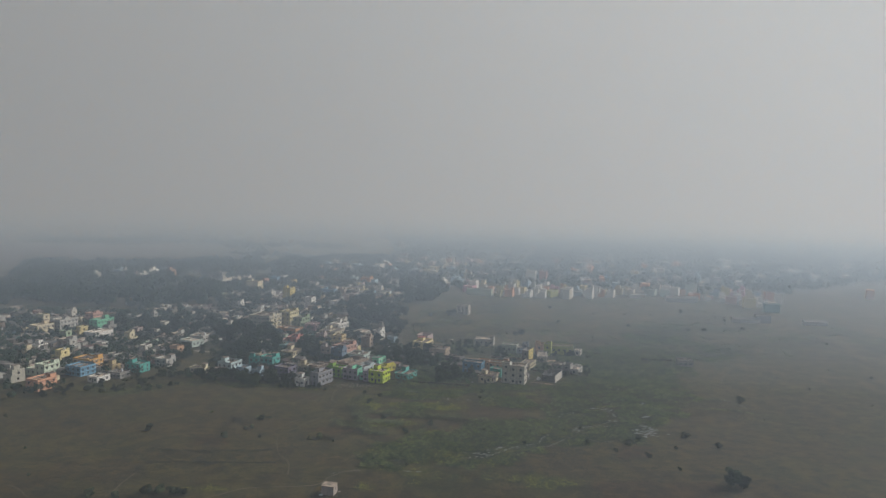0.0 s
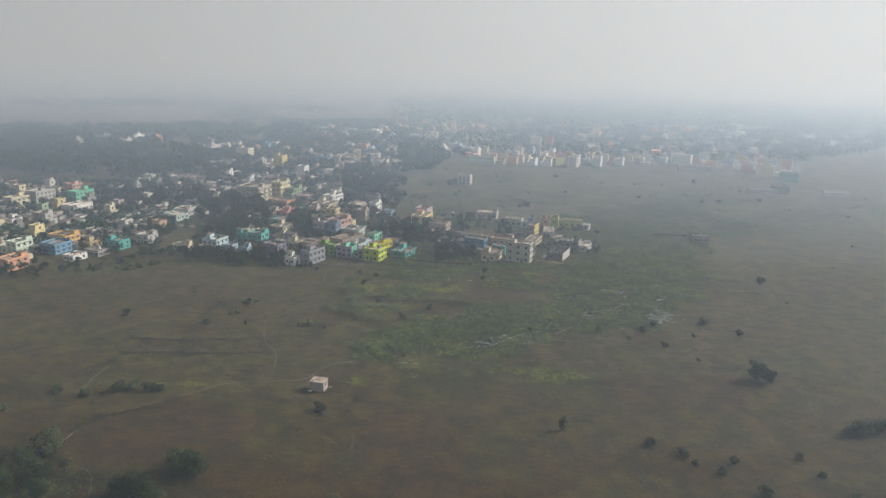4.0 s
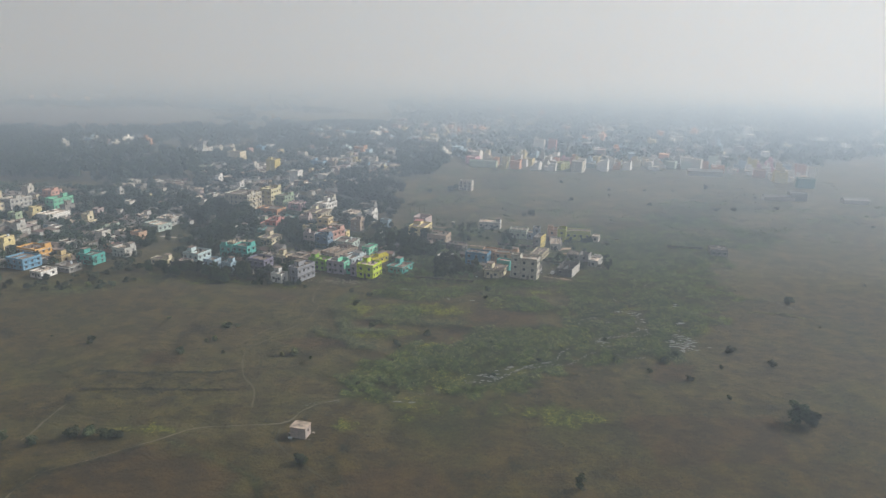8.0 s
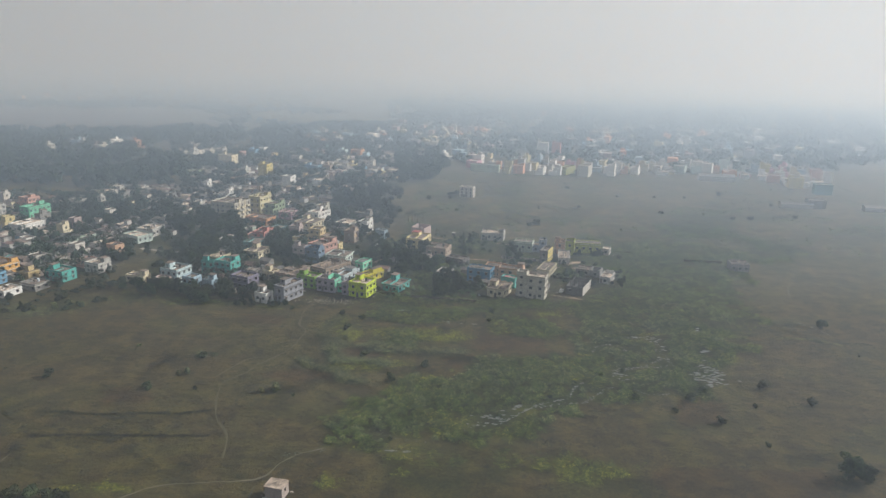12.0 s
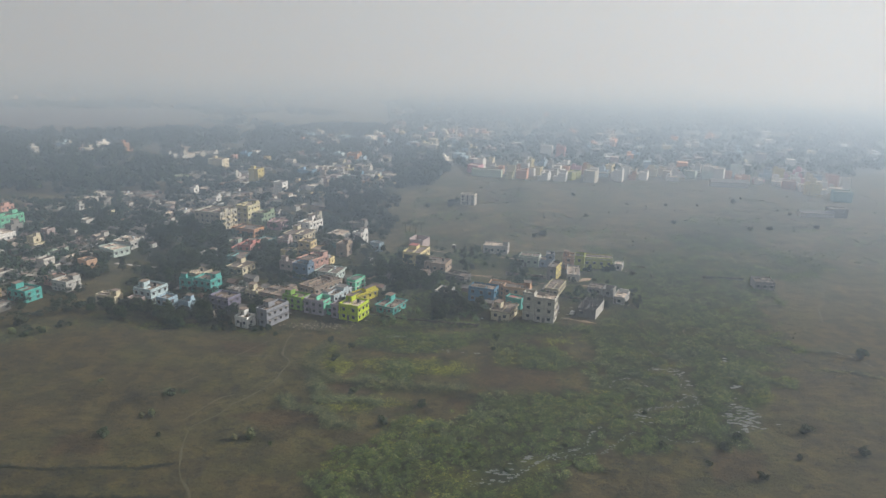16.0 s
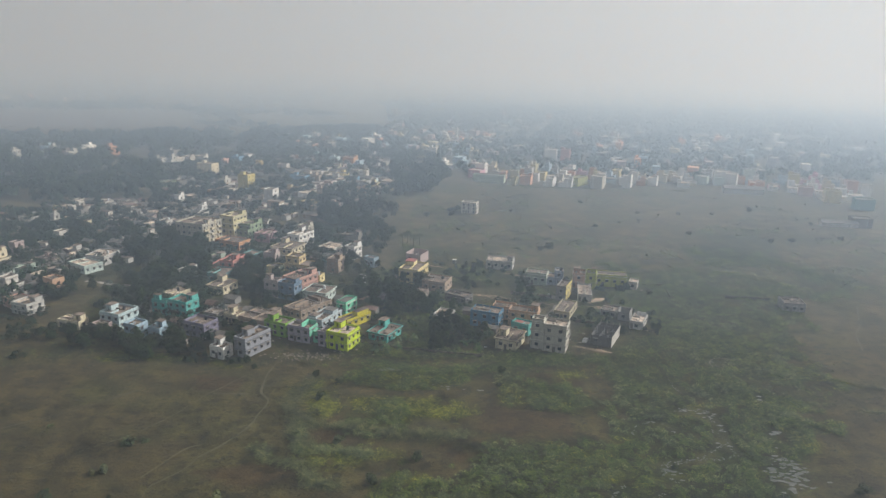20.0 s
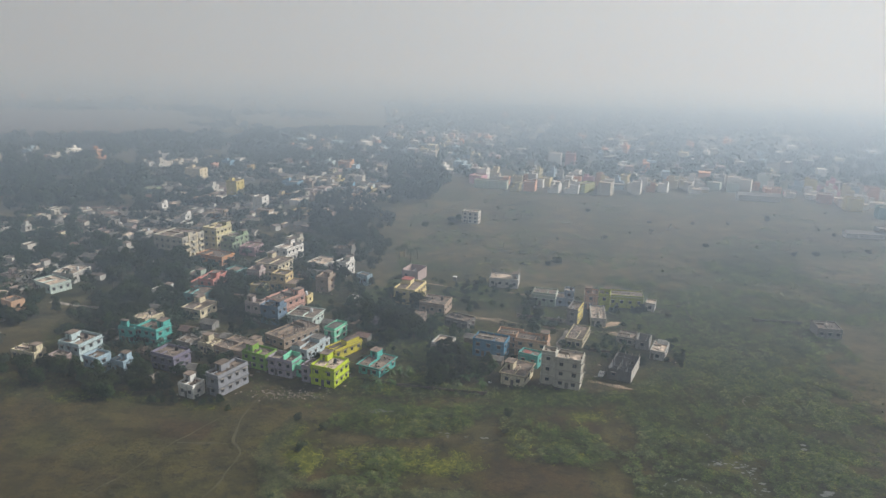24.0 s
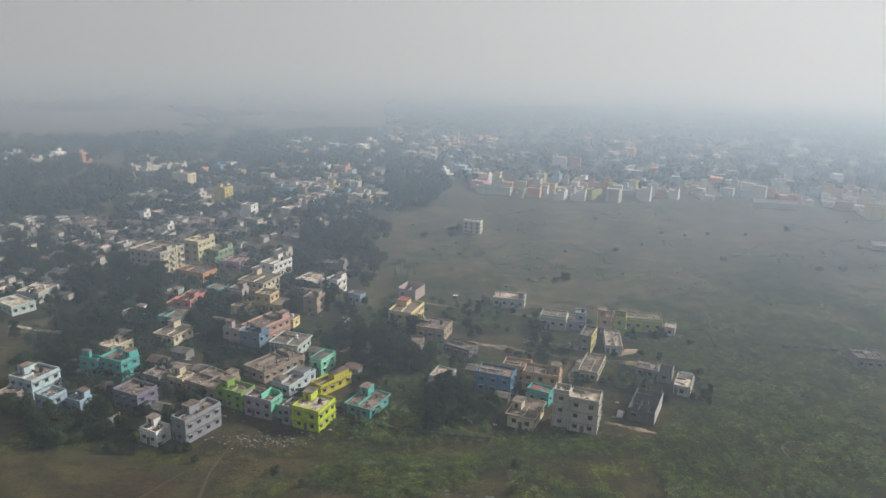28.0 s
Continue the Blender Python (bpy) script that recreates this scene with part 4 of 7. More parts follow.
    c = n_mix(nt, c, n_ramp(nt, mid, (0.41, (0.7, 0.72, 0.7)), (0.5, (1.0, 1.0, 1.0)), (0.59, (1.3, 1.27, 1.22))), 1.0, "MULTIPLY")
    c = n_mix(nt, c, n_ramp(nt, grit, (0.38, (0.63, 0.605, 0.54)), (0.62, (1.44, 1.39, 1.27))), 0.95, "MULTIPLY")
    nt.links.new(c, bsdf.inputs["Base Color"])
    n_bump(nt, bsdf, n_math(nt, "ADD", fine, n_math(nt, "MULTIPLY", clump, 1.6)), 0.7, 0.8)
    me = mesh_np("ground", v, loops, 4, m)
    col = me.color_attributes.new("zones", "FLOAT_COLOR", "POINT")
    x, y = v[:, 0], v[:, 1]
    data = np.stack([marsh(x, y), sunny(x, y), bare(x, y) * (np.hypot(x, y - 300) < 320), 1 - inside(x, y, CLAY) * 0.9], 1)
    col.data.foreach_set("color", data.astype(np.float32).ravel())
    me.polygons.foreach_set("use_smooth", [True] * len(me.polygons))
    return tagged(new("ground", me), "flat dry brown grassland with green marshy patches", "ground", kind="structure")


build_ground()


WAYS = set()      # square metres kept free of growth


def ribbon(name, pts, width, mat, label, lift=0.05, wob=0.5, kind="structure", category="path"):
    """A worn strip that follows the ground along a smooth line."""
    p = np.array(pts, float)
    t = np.arange(len(p))
    seg = np.linspace(0, len(p) - 1, max(12, int(np.hypot(*np.diff(p, axis=0).T).sum() / 1.2)))
    x, y = np.interp(seg, t, p[:, 0]), np.interp(seg, t, p[:, 1])
    k = np.ones(5) / 5
    x = np.convolve(np.pad(x, 2, "edge"), k, "valid")
    y = np.convolve(np.pad(y, 2, "edge"), k, "valid")
    x, y = x + (lattice(seg * 9, seg * 0, 3, 4) - 0.5) * wob, y + (lattice(seg * 9, seg * 0, 3, 6) - 0.5) * wob
    if width < 2:
        wide = (-1, 0, 1) if category == "water" else (0,)
        WAYS.update((int(math.floor(a)) + i) * 4096 + int(math.floor(c)) + j for a, c in zip(x, y) for i in wide for j in wide)
    dx, dy = np.gradient(x), np.gradient(y)
    ln = np.hypot(dx, dy) + 1e-6
    w = width * (0.3 + 1.3 * lattice(seg * 5, seg * 0, 2, 12)) / 2
    rows = []
    for o in (-1.0, -0.35, 0.35, 1.0):
        px, py = x - dy / ln * w * o, y + dx / ln * w * o
        rows.append(np.stack([px, py, height_at(px, py) + lift - 0.03 * (abs(o) > 0.5)], -1))
    v = np.stack(rows, 1).reshape(-1, 3)
    n = len(x)
    f = [(i * 4 + j, i * 4 + j + 1, i * 4 + j + 5, i * 4 + j + 4) for i in range(n - 1) for j in range(3)]
    return tagged(new(name, mesh_from(name, v, f, mat)), label, category, kind=kind)


TRACK = "narrow pale footpath worn through dry grass"
ribbon("footpath", [(-108, 176), (-102.3, 192), (-102.4, 199.1), (-99.7, 206.2), (-93.3, 209.3), (-88.1, 213.3), (-81.1, 218.7), (-75.5, 223.1), (-71.7, 227.7), (-63.6, 229.7), (-52.7, 230.6), (-45.4, 232.7), (-43.3, 238.6), (-39.6, 243.8), (-32.5, 247.3)], 0.55, NEAR_TRACK, TRACK)
ribbon("footpath", [(-114.2, 218.5), (-113.2, 224), (-113.6, 231.8), (-112.6, 240)], 0.55, NEAR_TRACK, TRACK)
ribbon("footpath", [(-152, 226), (-145.1, 222.4), (-138, 216), (-132.6, 211), (-122.9, 205.9)], 0.5, NEAR_TRACK, TRACK)
ribbon("footpath", [(-66.2, 173.6), (-58.7, 169), (-51.7, 166.2), (-44.4, 161.5), (-38.4, 156.1)], 0.4, PALE_DIRT, TRACK)
ribbon("footpath", [(-46.8, 230), (-46.8, 222.8), (-40.3, 215.2), (-30.5, 206.6), (-25.5, 200.1), (-25, 186)], 0.62, PALE_DIRT, TRACK)
ribbon("footpath", [(-58, 240), (-60.3, 252.1), (-67.4, 261.9), (-71.3, 275.8), (-72, 284), (-66.6, 290.5), (-64.7, 296.8), (-60.9, 302.1), (-56.6, 312.5), (-55.2, 323), (-54.6, 327.7), (-59, 333.2), (-60, 343.7), (-59.6, 351.8), (-58, 362)], 0.62, PALE_DIRT, TRACK)
ribbon("footpath", [(-73.9, 331.2), (-66.2, 331.3), (-59.2, 331.8)], 0.62, PALE_DIRT, TRACK)
ribbon("footpath", [(-92, 180.5), (-87, 177), (-85.2, 172.5), (-83.7, 168.7), (-83.2, 161.5), (-84.3, 153.4)], 0.45, NEAR_TRACK, TRACK)
PALE_TRACK = stained("dusty_track", (100, 95, 82), (78, 74, 62), 0.4)
ribbon("footpath", [(95, 354), (91, 358), (88.4, 362.5), (90, 368), (94, 370), (98.5, 368.5)], 0.45, PALE_TRACK, "pale winding track in the marsh", 0.12)
ribbon("footpath", [(116, 468), (119, 457), (123, 448), (128, 449), (133, 452)], 1.0, PALE_TRACK, "pale winding track in the scrub", 0.1)
ribbon("footpath", [(100, 452), (104, 470), (103, 480)], 0.7, PALE_TRACK, "pale winding track in the scrub", 0.1)
ribbon("footpath", [(150, 380), (153.5, 389), (157, 398), (163.7, 406), (170, 420), (176, 432)], 0.4, PALE_TRACK, "pale winding track in the scrub", 0.1)
ribbon("footpath", [(-105, 289), (-96, 297), (-86, 306), (-80, 316), (-73.9, 331.2), (-66, 345)], 0.5, PALE_DIRT, TRACK)
ribbon("footpath", [(-140, 300), (-124, 306), (-108, 318), (-92, 336), (-80, 348)], 0.5, PALE_DIRT, TRACK)
ribbon("footpath", [(-76, 286), (-70, 300), (-66, 303)], 0.5, PALE_DIRT, TRACK)
ribbon("road", [(-12, 434), (3.4, 430.5), (10.8, 429.3), (23.7, 424.9), (35, 422.4), (43.7, 419.9), (52.9, 419.2), (66, 417)], 3.6, DIRT, "pale orange dirt lane between the houses", 0.06, 0.3, category="road")
ribbon("road", [(43.7, 419.9), (40, 410), (37, 401.4), (33, 388)], 2.8, CEMENT, "grey cement lane between houses", 0.08, 0.2, category="road")
ribbon("road", [(-13.5, 471.4), (1.9, 465.5), (18.8, 463), (36, 458)], 1.6, DIRT, "dirt lane along the field edge", 0.06, 0.3, category="road")
ribbon("road", [(-40, 418), (-36.1, 426.4), (-29.6, 440.5), (-28, 456)], 2.2, DIRT, "brown dirt lane under trees", 0.06, 0.3, category="road")
ribbon("road", [(56, 423.5), (61, 427), (66, 430.5)], 3.2, DIRT, "spread heap of orange dirt by the sheds", 0.1, 0.8, category="road")
ribbon("road", [(42.6, 377), (50, 374.2), (57.5, 371.4)], 1.8, DIRT, "pale dirt strip before the houses", 0.06, 0.2, category="road")
ribbon("road", [(-165, 432), (-150, 428), (-135, 426), (-118, 424), (-90, 432)], 2.4, CEMENT, "grey village lane", 0.06, 0.3, category="road")


def pool(cx, cy, rx, ry, seed, label="shallow water glinting between marsh plants"):
    n = 40
    a = np.linspace(0, 2 * np.pi, n, endpoint=False)
    k = 0.7 + 0.6 * lattice(np.cos(a) * 2.2 + 50, np.sin(a) * 2.2 + 50, 1.0, seed)
    px, py = cx + np.cos(a) * rx * k, cy + np.sin(a) * ry * k
    WAYS.update((math.floor(cx + i) * 4096 + math.floor(cy + j)) for i in range(-int(rx) - 1, int(rx) + 2) for j in range(-int(ry) - 2, int(ry) + 2))
    z = float(height_at(np.array([cx]), np.array([cy]))[0]) + 0.12
    v = [(cx, cy, z)] + [(float(x), float(y), z) for x, y in zip(px, py)]
    f = [(0, i + 1, (i + 1) % n + 1) for i in range(n)]
    return tagged(new("water", mesh_from("water", v, f, WATER)), label, "water", kind="structure")


def glints(line, wide):
    """A runnel broken up by plants: many small ragged patches of water along a line."""
    rr, s = random.Random(int(line[0][0] * 7 + line[0][1])), Solid()
    for (ax, ay), (bx, by) in zip(line, line[1:]):
        for i in range(max(2, int(math.hypot(bx - ax, by - ay) * 3.4))):
            if rr.random() < 0.3:
                continue
            f = rr.random()
            cx, cy, r_ = ax + (bx - ax) * f + rr.gauss(0, 0.34), ay + (by - ay) * f + rr.gauss(0, 0.3), wide * rr.uniform(0.12, 0.36)
            z, n, a0 = float(height_at(np.array([cx]), np.array([cy]))[0]) + rr.uniform(0.1, 0.12), len(s.v), rr.uniform(0, 6)
            s.v += [(cx + math.cos(a0 + k * 0.7) * r_ * rr.uniform(0.5, 1.6), cy + math.sin(a0 + k * 0.7) * r_ * rr.uniform(0.4, 1.1), z) for k in range(9)]
            s.f.append(tuple(range(n, n + 9)))
            WAYS.update((math.floor(cx) + i_) * 4096 + math.floor(cy) + j_ for i_ in (-1, 0, 1) for j_ in (-2, -1, 0, 1))
    tagged(new("water", s.mesh("water", WATER)), STREAM, "water", kind="structure")


STREAM = "thin broken runnel of glinting water in the marsh"
pr = random.Random(12)
for zx, zy, sx, sy, n, big in ((86, 297, 4.4, 7, 60, 0.62), (89, 303, 4, 5, 26, 0.7), (73, 329, 5, 3, 12, 0.55), (12, 263, 6, 4, 12, 0.6), (96, 340, 1, 2, 3, 0.8), (92, 318, 1.5, 1.5, 4, 0.9), (22, 272, 4, 3, 8, 0.6), (14, 267, 4, 3, 9, 0.6), (57, 296, 2, 3, 6, 0.6), (77, 322, 1.2, 3, 5, 0.7), (-20.5, 351.5, 4.0, 0.8, 5, 1.4), (-4.5, 341, 3, 0.6, 3, 0.5), (6, 338.8, 6, 0.5, 6, 0.45), (-13, 247, 3.4, 0.5, 5, 0.6), (75, 310, 2, 1.4, 4, 0.6)):
    for i in range(n):
        k = big * pr.uniform(0.35, 1.0)
        pool(pr.gauss(zx, sx * 0.6), pr.gauss(zy, sy * 0.6), k * 1.5, k * 0.8, pr.randrange(900))
pond = pool(-62.3, 157, 8.6, 6.5, 77, "round muddy beige village pond beside trees")
pond.data.materials[0] = stained("pond_scum", (98, 98, 70), (76, 76, 54), 0.15, 0.45)
RUNNELS_NEAR = [([(14, 262), (20, 268), (26, 274), (32, 277.5), (37, 280), (39, 286), (43, 291)], 1.1), ([(27, 273), (34, 276), (41, 277), (45, 281), (49, 286), (52, 288)], 0.9), ([(4, 258), (9, 263), (14, 262)], 0.7), ([(-43, 243), (-38, 245), (-32, 246)], 0.6), ([(-22, 257), (-14, 253), (-6, 252)], 0.5), ([(59, 287), (63, 283), (69.5, 285)], 0.7)]
RUNNELS_FAR = [([(57, 293), (54, 296), (55, 300), (60, 302), (66, 304), (71, 304), (78, 307)], 0.8), ([(66, 330), (71, 331), (76, 330), (76, 324)], 0.9), ([(76, 307), (76, 315), (74, 320)], 0.6), ([(50.7, 316), (53.5, 321), (58, 323.4), (62, 321), (63, 317)], 0.8), ([(71, 351), (71, 345), (73, 341)], 0.6), ([(54, 297), (56.5, 301.6), (66.6, 304.7), (75, 312)], 0.9), ([(90, 367), (91, 362)], 0.7), ([(140, 351), (144, 345), (146, 338)], 0.8)]
for line, wide in RUNNELS_NEAR + RUNNELS_FAR:
    glints(line, wide)

# ---- low growth, too fine to count ----
def tufts(name, x, y, r, hgt, blades, mat, label, seed, wide=1.0):
    """Low leafy mounds: each a handful of broad blades round a centre."""
    q = np.random.RandomState(seed)
    n = len(x)
    z = height_at(x, y)
    a = q.uniform(0, 2 * np.pi, (n, blades))
    k = np.sqrt(q.uniform(0, 1, (n, blades)))
    cx, cy = x[:, None] + np.cos(a) * k * r[:, None], y[:, None] + np.sin(a) * k * r[:, None]
    cz = z[:, None] + hgt[:, None] * (1 - k * k * 0.8) * q.uniform(0.35, 1.0, (n, blades))
    c = np.stack([cx, cy, cz], -1)
    size = wide * (0.09 + 0.14 * r[:, None]) * q.uniform(0.6, 1.3, (n, blades))
    t = q.uniform(0, 2 * np.pi, (n, blades))

    def arm(turn, far):
        return c + np.stack([np.cos(t + turn) * size * far, np.sin(t + turn) * size * far, size * q.normal(scale=0.3, size=(n, blades))], -1)

    p0, p1, p2 = arm(0.0, 1.0), arm(2.1, 0.8), arm(4.2, 0.8)
    v = np.stack([p0, p1, p2], 2).reshape(-1, 3)
    return tagged(new(name, mesh_np(name, v, np.arange(len(v)), 3, mat)), label, "grass", kind="stuff")


def in_house(x, y, extra=0.0):
    bad = np.zeros(len(x), bool)
    for fx, fy, fr in FOOT:
        bad |= (x - fx) ** 2 + (y - fy) ** 2 < (fr + extra) ** 2
    return bad


def scatter(seed, n, x0, x1, y0, y1, chance):
    q = np.random.RandomState(seed)
    x, y = q.uniform(x0, x1, n), q.uniform(y0, y1, n)
    keep = (q.uniform(0, 1, n) < chance(x, y)) & ~in_house(x, y) & ~np.isin(np.floor(x).astype(np.int64) * 4096 + np.floor(y).astype(np.int64), np.array(sorted(WAYS)))
    x, y = x[keep], y[keep]
    return x, y, q.uniform(0, 1, len(x))


# ---- the houses that stand out ----
house(-69.7, 363.0, -28, 5.2, 12.2, 7.0, 2, "slate", "grey-blue two-storey concrete house at the field edge", "sl")
house(-79.1, 358.1, -24, 5.9, 4.8, 4.3, 1, "white", "small white one-storey house with a roof room", "s")
house(-92.8, 376.8, -23, 9.6, 7.4, 5.6, 2, "purple", "dull purple two-storey house with dark ledges", "lt")
house(-114.3, 371.3, -22, 5.8, 5.6, 6.1, 2, "paleblue", "pale blue house with a plain flat roof", "")
house(-106.6, 371.7, -17, 5.0, 4.3, 4.6, 1, "paleblue", "sky-blue annex with a blue stair room", "s")
house(-125.9, 383.1, -19, 9.0, 9.8, 6.2, 2, "whiteblue", "whitish-blue two-storey house with a stair room", "slt")
house(-128.6, 374.6, -22, 5.8, 4.5, 4.0, 1, "pinkgrey", "low pinkish-grey house with a worn roof", "c")
house(-106.6, 396.2, -21, 9.0, 7.3, 6.4, 2, "teal", "turquoise two-storey house with ledges", "slt")
house(-115.0, 395.0, -14, 6.6, 2.6, 6.1, 2, "teal", "turquoise house wing with a raised corner room", "s")
house(-115.8, 412.2, -21, 6.7, 9.4, 3.9, 1, "cream", "low cream house with a cluttered roof", "ct")
house(-100.6, 424.6, -19, 8.0, 10.0, 3.9, 1, "cream", "cream house with a wide overhanging flat roof", "so")
house(-73.6, 386.6, -26, 12.4, 10.4, 4.5, 1, "beige", "long beige house with an open roof room", "sc")
house(-64.5, 380.0, -23, 9.4, 6.1, 5.4, 2, "leafgreen", "leaf-green house with a roof stair room", "s")
h = house(-54.8, 374.6, -20, 9.0, 5.7, 6.1, 2, "lilacgrey", "lilac-grey two-storey row house with stained walls", "lc")
screen(h, 1.0, 1.2, -2.4, 2.4, 5.4, 7.3, "mint", "mint-green terrace wall")
screen(h, 4.504, 4.56, -2.8, 2.8, 2.6, 6.1, "mint", "mint-green side wall")
screen(h, 1.25, 4.3, 2.2, 2.36, 5.4, 7.0, "mint", "mint-green terrace wall")
house(-48.7, 373.6, -20, 2.9, 3.6, 4.0, 1, "mint", "narrow mint-green house set between grey ones", "")
house(-45.9, 371.4, -20, 3.0, 5.7, 5.6, 2, "lilacgrey", "narrow lilac-grey house beside the lime one", "c")
house(-39.4, 370.4, -21, 8.5, 8.9, 6.5, 2, "lime", "bright lime-yellow two-storey house with a pale terrace", "slbt")
h = house(-38.5, 391.8, -36, 4.8, 13.0, 3.7, 1, "sunyellow", "long low yellow house with an edged roof room", "l")
rooftop(h, -0.6, 2.1, -0.6, 5.6, 3.25, 1.7, "sunyellow", ROOF, "dark deck of the roof room", 0.0)
h = house(-50.2, 392.2, -24, 6.8, 13.6, 3.6, 1, "bluewhite", "bluish-white terrace house with patched stepped roofs", "c")
rooftop(h, -3.0, 0.2, -6.2, -2.6, 3.12, 1.1, "bluewhite", ROOF, "grey deck of the roof room", 0.12)
rooftop(h, -1.0, 3.1, 1.0, 4.6, 3.12, 1.5, "bluewhite", TIN, "tin sheet roof of the roof room", 0.2)
h = house(-43.4, 404.2, -24, 4.4, 8.4, 5.4, 2, "mint", "mint-green tall narrow house under a blue-grey sheet roof", "")
rooftop(h, -2.0, 1.6, -3.2, 2.4, 4.68, 0.5, "mint", TIN, "blue-grey sheet roof", 0.1)
house(-25.4, 379.5, -25, 7.8, 10.4, 3.5, 1, "teal", "turquoise one-storey house with a stair room", "so")
h = house(-57.3, 418.6, -16, 10.2, 9.4, 4.6, 1, "mintwhite", "white house with a mint-green edged roof and arcade", "ot")
for k in range(7):
    screen(h, -5.3 + k * 1.74, -5.02 + k * 1.74, -5.3, -5.02, -0.2, 4.15, "mintwhite", "white arcade pillar")
house(-69.9, 418.8, -19, 7.8, 6.0, 7.2, 2, "blue", "deep blue two-storey house among others", "st")
house(-77.6, 420.9, -20, 6.7, 4.0, 7.4, 2, "lilac", "pale lilac house with a pillared tower", "sl")
house(-70.5, 430.2, -29, 14.5, 13.7, 7.4, 2, "salmon", "salmon-pink house with roof parapets", "kslct")
house(-73.8, 457.3, -16, 13.4, 8.5, 7.0, 2, "ochre", "yellow-beige two-storey house with wide windows", "kl")
house(-84.8, 478.1, -19, 11.7, 12.4, 7.0, 2, "cream", "cream two-storey house with a roof room", "sol")
house(-86.3, 503.2, -23, 12.0, 15.0, 7.0, 2, "white", "white two-storey house with terrace rooms", "kslt")
house(-107.8, 451.8, -10, 12.5, 14.3, 7.0, 2, "coral", "coral-red house with a high side wall", "ksc")
house(-105.9, 439.6, -11, 8.6, 10.7, 4.3, 1, "dullteal", "dull teal low house beside the coral one", "")
h = house(-137.4, 498.7, -18, 17.0, 16.0, 12.9, 4, "apt", "grey-cream four-storey apartment block with balconies", "st")
side_balconies(h, 8.5, (-6.0, -0.5, 5.0), 2.6, 4, 3.03, "cream")
screen(h, 8.503, 8.7, -3.6, -2.6, 0, 13.6, "cream", "cream upright wall band")
screen(h, 8.503, 8.7, 2.0, 3.0, 0, 13.6, "cream", "cream upright wall band")
house(-123.0, 512.2, -19, 8.4, 12.1, 13.7, 4, "yellowapt", "pale yellow four-storey apartment block", "sl")
house(-118.0, 493.6, -21, 15.4, 9.4, 4.5, 1, "orange", "orange low house with a long parapet", "c")
house(-117.1, 513.5, -21, 13.3, 12.9, 9.0, 3, "palegreen", "pale green three-storey house in the town", "ksl")
house(-105.1, 510.7, -12, 8.6, 10.2, 4.5, 1, "mauve", "mauve low house in the town", "")
house(-52.3, 481.4, -25, 5.7, 7.2, 6.7, 2, "white", "white two-storey house with side ledges", "sl")
house(-64.5, 488.3, -22, 9.6, 11.9, 4.3, 1, "greywhite", "long grey-white house with an unfinished roof", "c")
house(-57.0, 507.2, -17, 10.4, 6.0, 5.6, 1, "greyconc", "grey concrete house with a roof shed", "s")
house(-42.4, 440.1, -19, 2.9, 3.4, 3.6, 1, "white", "tiny white hut among trees", "")
h = house(-19.4, 448.9, -18, 9.3, 13.7, 6.7, 2, "creamyellow", "cream-yellow two-storey house with a reddish roof room", "l")
rooftop(h, -4.4, -0.4, 1.0, 5.4, 5.98, 2.0, "creamyellow", RED_ROOF, "red-oxide roof of the rooftop room", 0.3)
house(-8.1, 436.5, -17, 10.7, 10.0, 4.8, 1, "beige", "brownish house with a green-edged flat roof", "t")
house(-19.5, 478.7, -22, 8.0, 9.5, 4.6, 1, "pinkgrey", "roofless pinkish house shell at the field edge", "r")
house(22.1, 472.3, -11, 13.0, 8.3, 4.3, 1, "greywhite", "white one-storey house standing in the field", "cs")
house(-41.5, 468.0, -30, 6.0, 4.0, 4.6, 1, "paleblue", "small sky-blue house behind trees", "")
house(-4.0, 398.9, -21, 6.2, 7.6, 3.2, 1, "greywhite", "white low house with a tin awning", "p")
house(1.8, 421.8, -30, 10.0, 6.4, 3.2, 1, "darkconc", "dark grey low house with a flat roof", "")
house(-16.6, 424.1, -11, 9.4, 7.0, 3.4, 1, "brownconc", "low brown outhouse behind trees", "")
house(12.7, 395.2, -19, 11.3, 7.0, 6.5, 2, "strongblue", "strong blue two-storey house with roof rubble", "c")
house(27.3, 397.1, -16, 11.3, 6.5, 6.3, 2, "peachbeige", "peach-beige two-storey house with roof columns", "cls")
house(20.0, 403.8, -16, 8.6, 6.0, 5.4, 2, "peachbeige", "peach-beige rear wing with a low parapet", "")
house(20.5, 375.8, -23, 7.6, 10.5, 4.4, 1, "cream", "cream one-storey house with a cluttered overhanging roof", "soc")
h = house(25.8, 387.8, -28, 7.0, 4.4, 4.5, 1, "teal", "small turquoise house with a red roof patch", "")
rooftop(h, -2.2, 0.6, -1.2, 1.2, 4.03, 0.12, "teal", RED_ROOF, "red-oxide painted roof patch", 0.0)
house(36.6, 373.4, -18, 8.2, 7.0, 10.4, 3, "palegrey", "pale grey three-storey unplastered house", "cl")
house(30.3, 374.9, -18, 4.3, 4.2, 11.4, 3, "palegrey", "pale grey stair tower of bare cement", "")
h = house(56.6, 383.8, -25, 7.6, 14.0, 3.6, 1, "darkconc", "dark unfinished roofless house with broken walls", "rc")
screen(h, 3.804, 3.95, -7.0, 7.0, -0.2, 3.9, "dustwhite", "pale plastered side wall")
for k in range(14):
    px, py = -3.3 + (k % 4) * 2.0, -5.6 + (k // 4) * 3.5
    screen(h, px, px + 0.3, py, py + 0.3, 0.2, 3.2 + (k * 5 % 7) * 0.28, "darkconc", "broken concrete pier")
